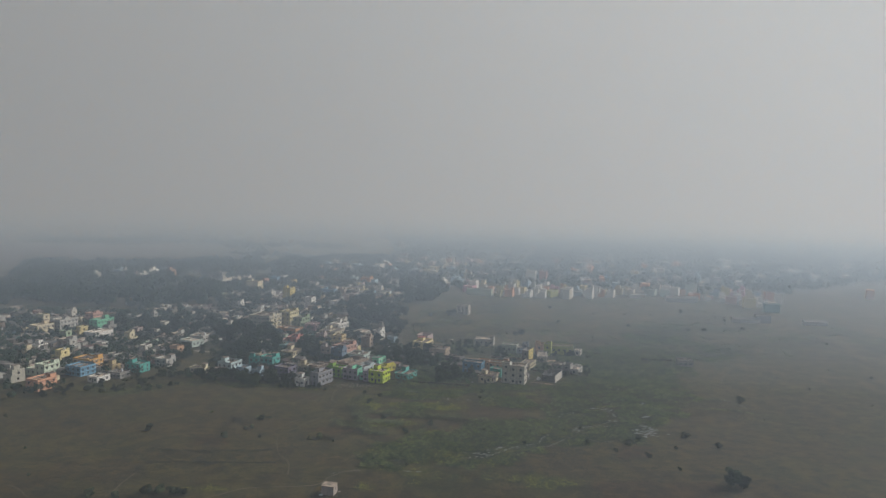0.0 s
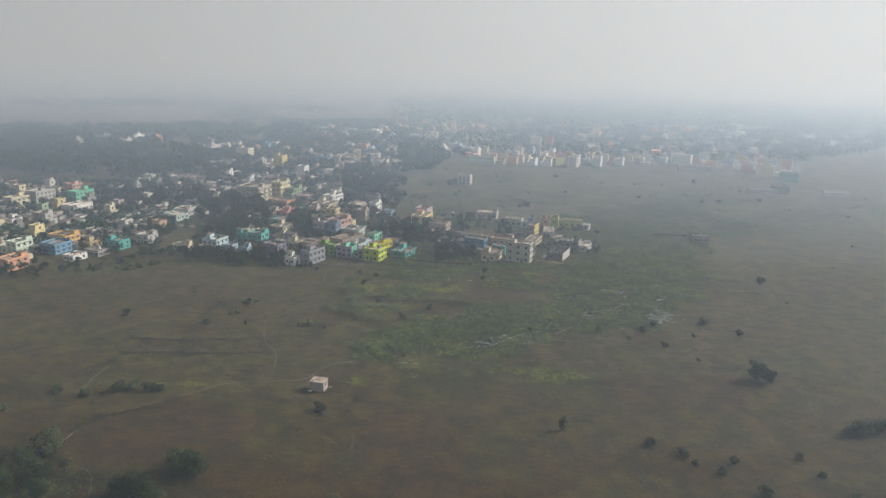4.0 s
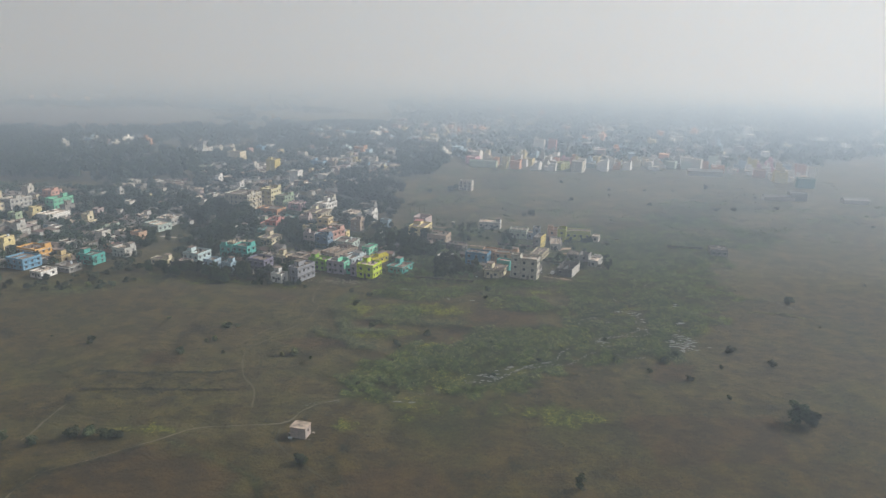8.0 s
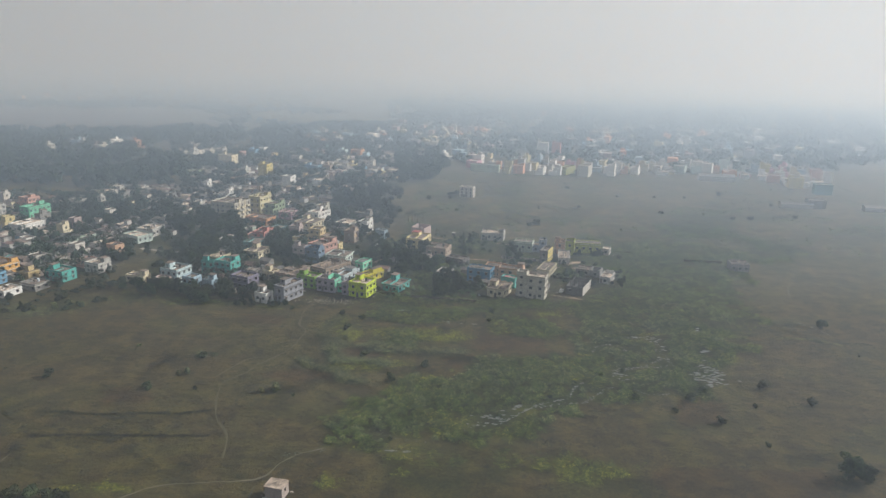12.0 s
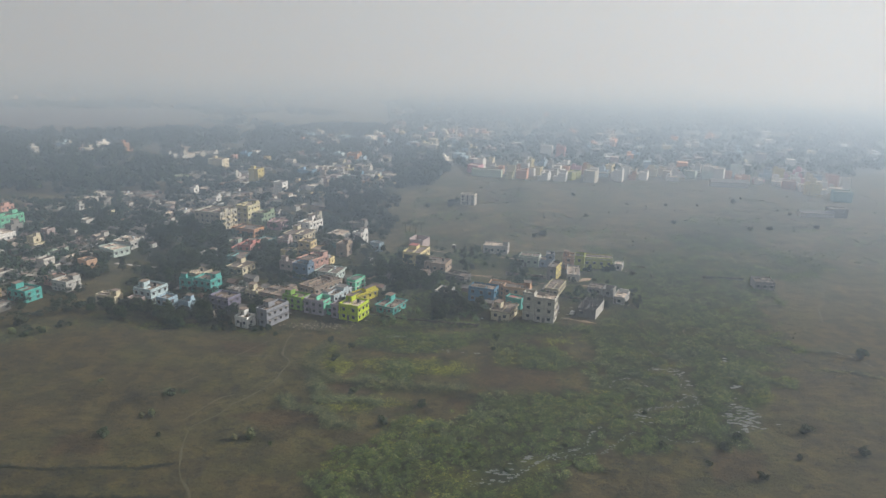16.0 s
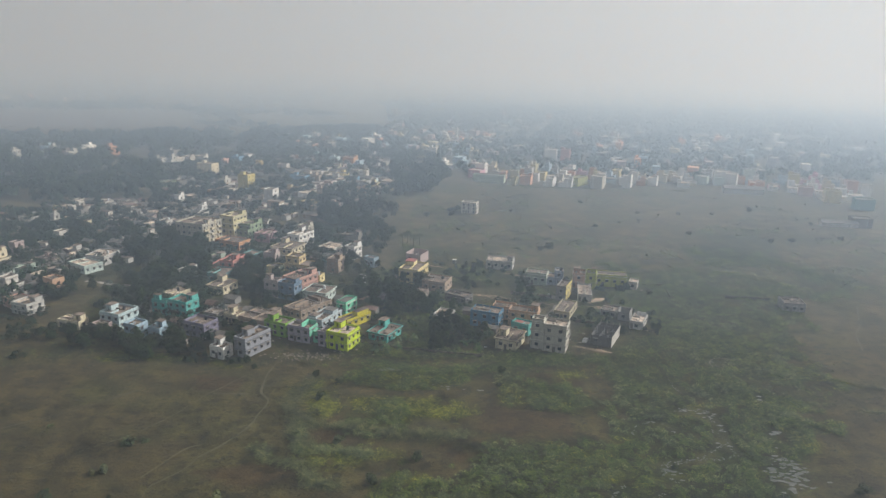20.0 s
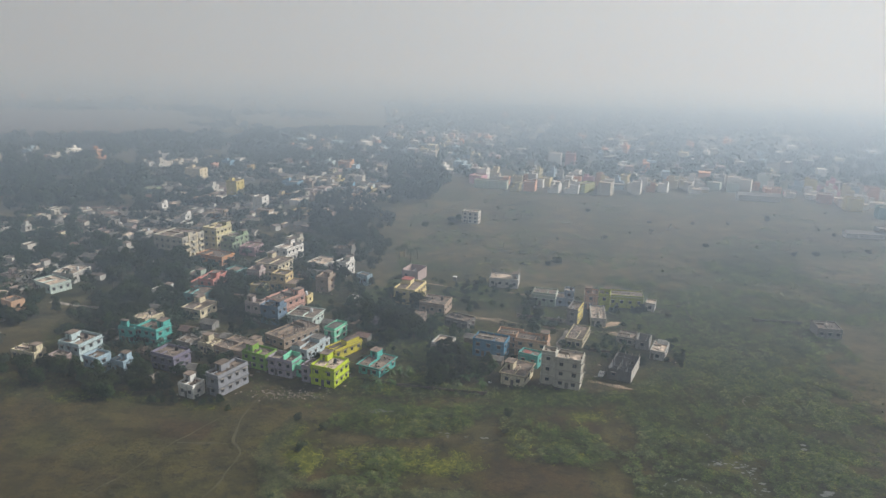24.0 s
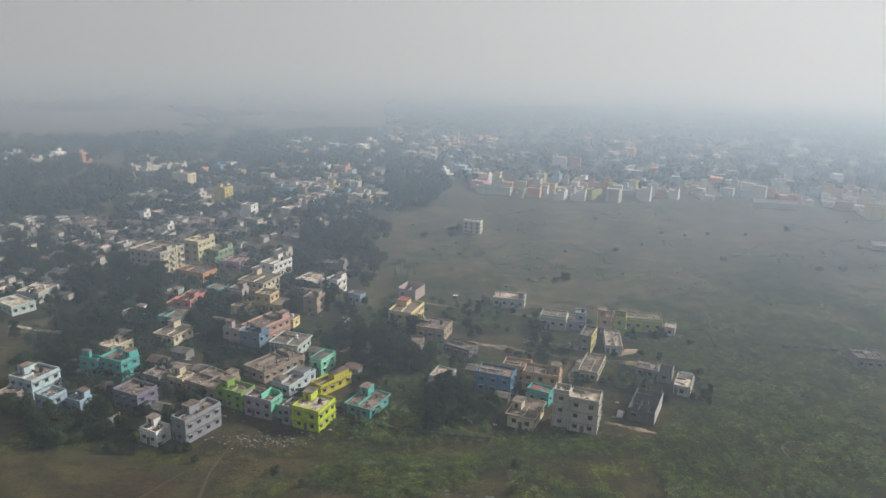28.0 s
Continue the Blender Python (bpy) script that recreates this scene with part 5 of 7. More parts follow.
for k, (x0, x1, y0) in enumerate(((-3.4, 0.4, -3.2), (0.6, 3.6, 0.4), (-3.4, 1.2, 3.6))):
    screen(h, x0, x1, y0, y0 + 0.2, 0.2, 2.4 + 0.7 * k, "darkconc", "unfinished inner wall")
house(64.0, 411.0, -24, 6.4, 7.0, 2.7, 1, "greyconc", "low unfinished grey house with a debris-strewn deck", "c")
house(69.0, 406.8, -24, 4.6, 6.4, 3.4, 1, "greyconc", "grey roofless room with a dark floor", "r")
h = house(72.8, 399.6, -24, 5.0, 10.4, 3.2, 1, "greywhite", "small grey-white house with a walled dark deck", "")
screen(h, -1.4, 2.2, 3.2, 3.4, 2.75, 4.4, "white", "white roof wall")
house(45.5, 410.1, -21, 6.3, 15.0, 3.3, 1, "yellowgrey", "long low yellowish-grey house with a white side wall", "")
house(56.9, 432.1, -8, 5.7, 15.0, 3.3, 1, "dustwhite", "long low shed with a pale flat roof", "")
h = house(47.4, 429.7, -22, 4.2, 10.3, 6.7, 2, "greyconc", "two-storey house with a grey front and yellow side", "b")
screen(h, 2.104, 2.2, -5.1, 5.1, -0.2, 6.9, "yellow", "yellow-painted side wall")
house(56.9, 447.5, -11, 5.5, 7.0, 6.7, 2, "peachbeige", "beige house with unfinished roof columns", "cs")
house(62.2, 445.9, -14, 4.7, 7.0, 7.3, 2, "olivegreen", "olive-green two-storey house with a stair room", "s")
house(71.9, 450.0, -8, 14.1, 7.0, 5.6, 1, "olivegreen", "long olive-green house with a white edge", "c")
house(37.8, 449.4, -15, 9.7, 7.0, 5.6, 1, "greymint", "grey-mint house with a front porch", "l")
house(46.3, 450.0, -9, 7.4, 7.0, 6.3, 2, "greyblue", "grey-blue house with a bright white roof", "kt")
house(81.9, 446.6, -22, 3.8, 5.7, 3.4, 1, "dustwhite", "small dusty white outbuilding", "")
house(143.8, 424.4, -8, 8.7, 8.9, 3.9, 1, "greyconc", "unfinished grey shelter standing alone in scrub", "c")
house(-141.9, 379.7, -15, 9.6, 5.0, 3.2, 1, "cream", "low cream house with a cluttered flat roof", "cs")
house(-171.3, 461.1, -9, 10.2, 11.9, 4.5, 1, "greywhite", "grey house with a broad pale roof", "t")
house(-172.6, 447.5, -30, 12.9, 9.2, 3.9, 1, "mintwhite", "pale mint low house with long roofs", "")
house(-208.3, 385.4, -20, 12.6, 9.6, 5.6, 2, "orangeyellow", "orange-yellow two-storey house with ledges", "sl")
house(-176.9, 379.4, -20, 10.4, 7.6, 4.9, 2, "teal", "turquoise two-storey house at the village edge", "s")
house(-166.9, 393.0, -20, 8.4, 7.6, 4.6, 2, "greywhite", "grey-white two-storey house with ledges", "sl")
house(-181.1, 366.2, -20, 9.0, 7.2, 3.0, 1, "greyconc", "low grey house with a stained roof", "t")
house(-208.1, 340.0, -20, 8.4, 11.0, 5.9, 2, "peach", "peach two-storey house with white trim", "sl")
house(-223.6, 367.3, -20, 13.5, 9.8, 6.7, 2, "whitegreen", "greenish-white two-storey house with a tank", "kst")
house(-204.3, 370.0, -20, 11.0, 10.0, 5.2, 2, "skyblue", "bright sky-blue two-storey house at the village edge", "l")
house(-187.6, 357.3, -20, 7.0, 8.4, 2.9, 1, "white", "long low white house beside shrubs", "")
house(-289.2, 471.0, -20, 15.6, 13.6, 7.2, 2, "cream", "wide cream two-storey house", "ksl")
house(-278.0, 483.9, -20, 9.4, 15.0, 9.0, 3, "greywhite", "grey-white three-storey house in the village", "s")
house(-274.3, 520.4, -20, 14.0, 10.3, 6.7, 2, "salmon", "salmon-brown two-storey house in the village", "ks")
house(-257.1, 495.8, -20, 7.6, 15.0, 7.2, 2, "mint", "mint-blue two-storey house in the village", "s")
house(-240.9, 460.1, -20, 10.4, 15.0, 5.6, 1, "white", "white house with a ribbed parapet", "c")
house(8.5, 594.0, -16, 10.2, 6.5, 7.6, 3, "dustwhite", "lone half-built house with white side bays", "l")


def fill(seed, poly, tries, most, sizes, heights, colours, hut_share, detail, gap=1.0, what="town"):
    """Scatters ordinary houses over a quarter without overlap."""
    rr = random.Random(seed)
    xs, ys = [p[0] for p in poly], [p[1] for p in poly]
    made = 0
    for _ in range(tries):
        if made >= most:
            break
        x, y = rr.uniform(min(xs), max(xs)), rr.uniform(min(ys), max(ys))
        if not inside(np.array([x]), np.array([y]), poly)[0]:
            continue
        w, d = rr.uniform(*sizes), rr.uniform(*sizes)
        r_ = max(w, d) * 0.6
        if any((x - fx) ** 2 + (y - fy) ** 2 < (r_ + fr + gap) ** 2 * 0.8 for fx, fy, fr in FOOT):
            continue
        made += 1
        col, rot = rr.choice(colours), -20 + rr.uniform(-9, 9)
        plain = {"white": "white", "cream": "cream"}.get(col, col)
        if rr.random() < hut_share:
            rust = rr.random() < 0.18
            hut(x, y, rot, w, d * 0.8, rr.uniform(2.3, 2.9), col, rust, "low hut under a rusty sheet roof" if rust else "low hut under a grey sheet roof")
        else:
            fl = rr.choice(heights)
            flags = ("k" if rr.random() < 0.5 and fl > 1 else "") + ("s" if rr.random() < 0.5 else "") + ("c" if rr.random() < 0.12 and detail else "") + ("l" if rr.random() < 0.55 and detail else "") + ("t" if rr.random() < 0.25 and detail else "")
            house(x, y, rot, w, d, fl * 3.1 + 0.6, fl, col, {1: "low %s flat-roofed house in the town", 2: "two-storey %s plastered house in the town", 3: "three-storey %s plastered house in the town", 4: "tall %s plastered house in the town"}[fl] % NAME.get(col, col), flags, detail, rr)


NAME = {"pinkgrey": "pinkish-grey", "greywhite": "grey-white", "greyconc": "bare grey", "dustwhite": "dusty white", "paleblue": "pale blue", "whiteblue": "bluish-white", "brownconc": "brown", "palegreen": "pale green", "creamyellow": "cream-yellow", "peachbeige": "peach-beige", "skyblue": "sky-blue", "mintwhite": "mint-white", "whitegreen": "greenish-white", "lilacgrey": "lilac-grey", "orangeyellow": "orange-yellow", "palegrey": "pale grey", "greymint": "grey-mint", "yellowgrey": "yellowish-grey", "dullteal": "dull teal", "yellowapt": "pale yellow"}
DULL = ["greywhite", "greyconc", "dustwhite", "brownconc", "beige", "white", "cream", "pinkgrey"]
MIXED = ["white", "greywhite", "cream", "creamyellow", "paleblue", "greywhite", "dustwhite", "pinkgrey", "salmon", "greymint", "lilac", "ochre", "skyblue", "palegreen", "yellowgrey", "beige", "whiteblue", "peachbeige", "palegrey", "dullteal"]
PALE = ["white", "white", "white", "white", "white", "cream", "dustwhite", "creamyellow", "greywhite", "dustwhite", "paleblue", "peach", "salmon", "palegrey", "yellowapt", "pink", "mintwhite", "orange"]
house(92, 838, -14, 12, 11, 13, 4, "white", "white four-storey block in the far town", "s", 0)
house(107, 841, -14, 9, 11, 12.6, 4, "coral", "brick-red four-storey block in the far town", "s", 0)
house(100, 712, -38, 7, 16, 6.8, 2, "olivegreen", "long yellowish-green house at the far field edge", "l", 1)
house(128, 728, -12, 11, 7, 4.2, 1, "paleblue", "low pale blue house at the far field edge", "o", 1)
house(26, 715, -12, 26, 8, 6.2, 2, "whitegreen", "long greenish-white house at the far field edge", "cl", 1)
house(56, 708, -16, 9, 9, 7.4, 2, "peach", "peach house with a roof tower at the far edge", "sl", 1)
house(289, 742, -16, 8, 9, 9.6, 3, "yellow", "yellow three-storey house at the far edge", "s", 1)
house(284, 668, -14, 11, 9, 9.2, 3, "creamyellow", "cream-yellow three-storey house at the field edge", "sc", 1)
house(294.6, 644, -14, 13, 9, 8, 2, "dullteal", "dull teal house at the hazy field edge", "", 1)
hut(228, 696, -8, 30, 9, 4.2, "greywhite", False, "long shed under a pale sheet roof")
hut(247, 586, -6, 22, 6.5, 3.0, "dustwhite", False, "long low shed under a pale sheet roof")
hut(302, 580, -6, 18, 6.5, 3.0, "dustwhite", False, "long low shed under a pale sheet roof")
house(262, 588, -10, 12, 9, 6.0, 2, "greyconc", "dark grey unfinished house beside sheds", "c", 1)
house(-156.4, 648, -14, 8, 10, 12.4, 4, "yellow", "narrow yellow four-storey house in the town", "s", 1)
house(-124, 681, -18, 13, 9, 7.0, 2, "skyblue", "sky-blue two-storey house in the town", "s", 1)
house(-128.6, 612, -16, 7, 8, 9.2, 3, "white", "white three-storey house in the town", "l", 1)
house(-99.9, 783, -16, 11, 10, 7.4, 2, "orange", "orange two-storey house in the town", "s", 1)
house(-207.8, 712, -16, 14, 10, 9.5, 3, "cream", "cream three-storey house in the town", "s", 1)
fill(1, [(-125, 440), (-60, 440), (-50, 500), (-95, 535), (-130, 520)], 300, 9, (5, 8), [1, 1, 2], MIXED, 0.2, 1)
fill(2, [(-268, 586), (-134, 605), (-106, 530), (-150, 505), (-174, 440), (-205, 460), (-250, 520)], 3000, 85, (4.5, 8), [1, 1, 1, 2], DULL, 0.55, 1, 0.3)
fill(3, [(-372, 569), (-227, 545), (-160, 415), (-195, 352), (-207, 318), (-250, 350), (-300, 420)], 2500, 70, (5, 8), [1, 1, 2, 2], MIXED + DULL + DULL, 0.4, 1, 0.5)
fill(4, [(-290, 800), (-70, 846), (-50, 690), (-75, 560), (-127, 555), (-135, 610), (-200, 610)], 2500, 78, (6, 10.5), [1, 1, 1, 2, 2], DULL + DULL + MIXED, 0.4, 0, 0.6)
fill(6, [(-154, 791), (-64, 778), (-49, 640), (-80, 645), (-111, 618)], 700, 34, (5, 9.5), [1, 1, 1, 2], DULL + MIXED, 0.4, 0, 0.5)
fill(5, [(8, 699), (98, 696), (225, 728), (291, 668), (330, 690), (330, 760), (10, 760)], 3200, 92, (6, 11), [1, 2, 2, 2, 3], PALE, 0.05, 0, 0.1)
h = house(-58.9, 402.8, -33, 9.6, 17.5, 3.7, 1, "beige", "long brown unfinished house with columns on its roof", "c")
for k in range(6):
    screen(h, 3.2 - 1.1 * (k % 2), 3.5 - 1.1 * (k % 2), -7.5 + k * 2.6, -7.2 + k * 2.6, 3.2, 5.0 + 0.25 * (k % 3), "brownconc", "unfinished brick roof pier")
screen(h, -4.2, 1.4, 4.4, 4.6, 3.22, 4.6, "brownconc", "unfinished brick roof wall")
screen(h, -1.2, -1.0, -6.0, 1.2, 3.22, 4.3, "beige", "unfinished plastered roof wall")
house(-92.5, 391.0, -22, 6.5, 5.5, 3.6, 1, "greyconc", "low grey house with a flat stained roof", "c")
house(-84.5, 389.5, -22, 6.0, 5.0, 3.8, 1, "cream", "low cream house with a flat stained roof", "s")
for x, y, w, d, col, rust in ((-88, 398, 6, 4.5, "brownconc", False), (-97, 403, 5.5, 4.5, "greyconc", True), (-80.5, 397.5, 5, 4, "brownconc", False), (-83, 372, 4.5, 3.8, "greywhite", False), (-103.5, 383.5, 5, 4, "brownconc", True), (-122.5, 398.5, 5, 4, "greyconc", False),
                              (-62.5, 392.5, 4, 3.4, "brownconc", False), (-33, 403, 4.6, 3.6, "greyconc", True), (-47.5, 414.5, 4.4, 3.6, "greywhite", False), (6.5, 405, 5, 4, "brownconc", False), (14.5, 386.8, 4, 3.2, "brownconc", False), (41.5, 386, 4.4, 3.6, "greyconc", False),
                              (-88.5, 438, 6, 5, "brownconc", True), (-60, 440, 6, 5, "greywhite", False), (-55, 462, 5, 4, "brownconc", False), (-95, 466, 6, 5, "greyconc", False), (-70, 472, 5, 4, "brownconc", True), (-31, 420, 4.4, 3.4, "greyconc", False), (-118, 424, 5, 4, "brownconc", False), (-92, 410.5, 5.5, 4.2, "greyconc", False)):
    if not any((x - fx) ** 2 + (y - fy) ** 2 < (w * 0.45 + fr * 0.9) ** 2 for fx, fy, fr in FOOT):
        hut(x, y, -22 + (x * 7) % 9, w, d, 2.4, col, rust, "low lean shed under a rusty sheet roof" if rust else "low lean shed under a grey sheet roof")


def car(x, y, rot, label="small white hatchback parked on a village lane"):
    """A small hatchback, parked."""
    e = thing("car", pose(x, y, 0.05, 0, 0, rot), label, "car")
    s = Solid()
    prof = [(-1.8, 0.35), (-1.85, 0.8), (-1.1, 0.9), (-0.6, 1.4), (0.9, 1.45), (1.6, 0.95), (1.8, 0.85), (1.8, 0.35)]
    for a, b in zip(prof, prof[1:] + prof[:1]):
        s.quad((a[0], -0.78, a[1]), (a[0], 0.78, a[1]), (b[0], 0.78, b[1]), (b[0], -0.78, b[1]))
    n = len(s.v)
    s.v += [(p[0], -0.78, p[1]) for p in prof] + [(p[0], 0.78, p[1]) for p in prof]
    s.f += [tuple(range(n, n + 8)), tuple(range(n + 15, n + 7, -1))]
    part("body", s.mesh("body", paint(206, 206, 206, 0.2)), e)
    s = Solid()
    s.box(-0.75, 1.1, -0.79, 0.79, 0.95, 1.3)
    part("side_windows", s.mesh("side_windows", GLASS), e)
    for wx in (-1.15, 1.15):
        for wy in (-0.8, 0.62):
            s = Solid()
            s.tube((wx, wy, 0.3), (wx, wy + 0.18, 0.3), 0.3, 0.3, 12)
            part("wheel", s.mesh("wheel", TANK_BLACK), e)


car(-134.5, 426.2, 12)
car(48.6, 380.3, 65, "small white car parked before an unfinished house")
kiosk = thing("pump_shed", pose(-0.6, 476.2, 0, 0, 0, -14), "tiny dark pump shed with a white roof slab", "shed")
s = Solid()
wall_face(s, (-0.8, -0.7), 1, 0, 1.6, -0.3, 1.9, [(0.45, 1.15)], [(0.1, 1.6)], 0.2)
wall_face(s, (0.8, -0.7), 0, 1, 1.4, -0.3, 1.9, [], [])
wall_face(s, (-0.8, 0.7), 0, -1, 1.4, -0.3, 1.9, [], [])
wall_face(s, (0.8, 0.7), -1, 0, 1.6, -0.3, 1.9, [], [])
part("wall", s.mesh("wall", paint(*PAINTS["darkconc"])), kiosk)
s = Solid()
s.box(-0.95, 0.95, -0.85, 0.85, 1.9, 2.02)
part("roof", s.mesh("roof", paint(214, 214, 212, 0.3)), kiosk)

# ---- the shed in the field ----
shed = thing("shed", pose(-40.3, 226.2, 0, 0, 0, -12), "small pale brick shed with a flat slab roof", "shed")
s = Solid()
wall_face(s, (-2.2, -1.8), 1, 0, 4.4, -0.3, 2.9, [], [])
wall_face(s, (2.2, -1.8), 0, 1, 3.6, -0.3, 2.9, [(1.4, 2.2)], [(1.2, 2.2)])
wall_face(s, (-2.2, 1.8), 0, -1, 3.6, -0.3, 2.9, [], [])
wall_face(s, (2.2, 1.8), -1, 0, 4.4, -0.3, 2.9, [], [])
part("wall", s.mesh("wall", paint(172, 156, 146, 0.6)), shed)
s = Solid()
s.box(-2.35, 2.35, -1.95, 1.95, 2.9, 3.08)
part("roof", s.mesh("roof", ROOF_PALE), shed)
FOOT.append((-40.3, 226.2, 2.6))


# ---- boundary walls ----
def boundary(pts, h, mat, label):
    for (ax, ay), (bx, by) in zip(pts, pts[1:]):
        ln, a = math.hypot(bx - ax, by - ay), math.degrees(math.atan2(by - ay, bx - ax))
        e = thing("boundary_wall", pose(ax, ay, 0, 0, 0, a), label, "wall", "boundary walls")
        s = Solid()
        s.box(0, ln, -0.11, 0.11, -0.4, h)
        part("wall", s.mesh("wall", mat), e)
        s = Solid()
        n = max(1, int(ln / 3))
        for i in range(n + 1):
            s.box(ln * i / n - 0.16, ln * i / n + 0.16, -0.16, 0.16, -0.4, h + 0.15)
        part("pier", s.mesh("pier", mat), e)


boundary([(24.8, 432), (44, 427)], 1.5, CEMENT, "grey cement compound wall beside a dirt lane")
boundary([(-33, 371.5), (-18.7, 368), (-4.2, 365.5), (10, 364)], 1.1, BRICKWALL, "dark weathered brick wall along the marsh edge")
boundary([(-97.5, 359.5), (-93.8, 368.5)], 1.8, CEMENT, "grey cement wall stub at the field edge")
boundary([(120, 435.7), (139, 434)], 1.2, BRICKWALL, "low grey wall beside the roofless shelter")
boundary([(86.7, 450.3), (96.9, 450.2), (95.3, 434.4)], 0.7, BRICKWALL, "low grey plot wall in scrub")
boundary([(47.8, 401), (56.6, 398.6), (61.6, 405)], 0.9, BRICKWALL, "low weathered wall round a grassy plot")


# ---- trees and shrubs, clump by clump ----
def clump(seed, poly, n, smin, smax, kinds=(0, 1, 2, 3, 4, 5, 6, 7), gap=1.4):
    rr = random.Random(seed)
    xs, ys, placed = [p[0] for p in poly], [p[1] for p in poly], []
    for _ in range(n * 14):
        if len(placed) >= n:
            break
        x, y = rr.uniform(min(xs), max(xs)), rr.uniform(min(ys), max(ys))
        if not inside(np.array([x]), np.array([y]), poly)[0] or in_house(np.array([x]), np.array([y]), -0.9)[0]:
            continue
        if any((x - a) ** 2 + (y - b) ** 2 < (gap * smin * 1.6) ** 2 for a, b in placed):
            continue
        placed.append((x, y))
        tree(x, y, rr.choice(kinds), rr.uniform(smin, smax), rr.uniform(0, 360), rr.uniform(-0.15, 0.2))


clump(1, [(-183, 510), (-142, 515), (-112, 440), (-120, 426), (-140, 428)], 44, 0.95, 1.45)
clump(2, [(-99, 634), (-81, 649), (-41, 598), (-36, 547), (-61, 531), (-79, 542)], 20, 0.8, 1.15)
clump(3, [(-41, 434), (-14, 437), (-11, 398), (-31, 394)], 22, 0.75, 1.2)
clump(4, [(-9, 392), (6, 396), (12, 370), (-8, 367)], 24, 0.58, 0.9)
clump(5, [(-104, 462), (-84, 462), (-72, 424), (-90, 422)], 15, 0.7, 1.0)
clump(6, [(-122, 369), (-98, 368), (-86, 358), (-108, 353)], 22, 0.6, 0.85)
clump(28, [(-150, 378), (-122, 372), (-116, 360), (-140, 362)], 13, 0.5, 0.8)
clump(29, [(-132, 402), (-118, 404), (-120, 388), (-134, 388)], 7, 0.6, 0.85)
clump(30, [(-90, 384), (-80, 382), (-78, 366), (-88, 366)], 5, 0.5, 0.7)
clump(31, [(-20, 420), (10, 415), (8, 402), (-16, 405)], 9, 0.5, 0.8)
clump(32, [(-128, 470), (-105, 470), (-92, 440), (-120, 440)], 9, 0.7, 1.0)
clump(7, [(-92, 362), (-82, 358), (-80, 350), (-90, 350)], 7, 0.3, 0.45)
clump(8, [(-86, 520), (-58, 522), (-44, 452), (-66, 448)], 18, 0.6, 1.0)
clump(9, [(-3, 470), (14, 470), (14, 436), (4, 433)], 10, 0.4, 0.65)
clump(10, [(-84, 402), (-72, 406), (-68, 372), (-84, 372)], 8, 0.45, 0.7)
clump(11, [(-60, 445), (-38, 455), (-40, 402), (-54, 404)], 10, 0.5, 0.8)
clump(12, [(-132, 422), (-110, 424), (-116, 402), (-130, 400)], 9, 0.55, 0.9)
clump(13, [(-180, 440), (-150, 425), (-160, 400), (-185, 410)], 10, 0.6, 0.9)
clump(14, [(-215, 352), (-185, 352), (-165, 340), (-200, 322)], 10, 0.35, 0.55)
clump(15, [(-230, 560), (-150, 450), (-170, 420), (-250, 500)], 18, 0.75, 1.1)
clump(16, [(-63, 750), (-21, 801), (-12, 699), (-20, 649), (-44, 628)], 8, 0.8, 1.1)
clump(27, [(-56, 474), (-28, 474), (-28, 448), (-54, 448)], 12, 0.4, 0.7)
clump(17, [(-290, 800), (-80, 846), (-50, 690), (-75, 560), (-127, 555), (-200, 610)], 4, 0.9, 1.2)
clump(18, [(-372, 569), (-227, 545), (-160, 415), (-195, 352), (-250, 350)], 6, 0.7, 1.0)
clump(19, [(26, 446), (32, 446), (34, 430), (26, 430)], 4, 0.5, 0.75)
clump(20, [(60, 400), (70, 392), (60, 384), (52, 396)], 5, 0.35, 0.55)
clump(21, [(74, 398), (80, 396), (78, 388), (72, 389)], 4, 0.3, 0.45)
clump(22, [(72, 446), (80, 445), (79, 438), (71, 438)], 4, 0.4, 0.5)
clump(23, [(-76, 356), (-66, 353), (-64, 348), (-76, 350)], 5, 0.22, 0.36)
clump(24, [(-124, 180), (-99, 180), (-92, 166), (-88, 158), (-106, 152), (-124, 160)], 18, 0.5, 0.78, (0, 1, 2, 3, 4))
tree(-72, 167.5, 2, 1.0, 30)
tree(-76.2, 168.6, 0, 0.78, 140)
tree(-68.4, 165.6, 4, 0.62, 220)
clump(26, [(-60, 166), (-52, 163), (-44, 152), (-52, 158)], 5, 0.4, 0.6, (0, 1, 2))
tree(-65.8, 179, 1, 1.0, 20, -0.1)
tree(-61.8, 178.2, 3, 0.85, 120)
tree(101.8, 240.9, 2, 0.95, 10)
tree(105.2, 239.4, 4, 0.7, 80)
tree(32.9, 204.9, 6, 0.5, 40)
tree(145.9, 344.2, 0, 0.6, 90)
for x, y, s in ((-111.3, 174.5, 1.0), (-106.4, 177.4, 1.05), (-92.9, 176, 0.8), (-100.6, 175.1, 0.9), (-94.4, 167.7, 0.85), (-65.2, 165.7, 0.75), (-116, 404, 0.9), (-121, 408, 1.0), (-112, 406, 0.85), (-29, 506, 1.25), (-23, 502, 1.3), (60.5, 397, 0.8), (-104, 409, 0.9), (-128, 412, 0.8), (-7, 420, 0.9), (-150, 436, 1.1), (-140, 470, 1.3), (-170, 455, 1.1), (-132, 436, 1.2), (-138, 448, 1.25), (-126, 444, 1.15), (-146, 455, 1.3), (-152, 480, 1.3), (-160, 470, 1.2), (-120, 434, 1.0), (-27, 512, 1.2), (-20, 509, 1.15), (-15, 404, 0.9)):
    palm(x, y, s, (x * 37 + y * 11) % 360, int(x + y) % 2)
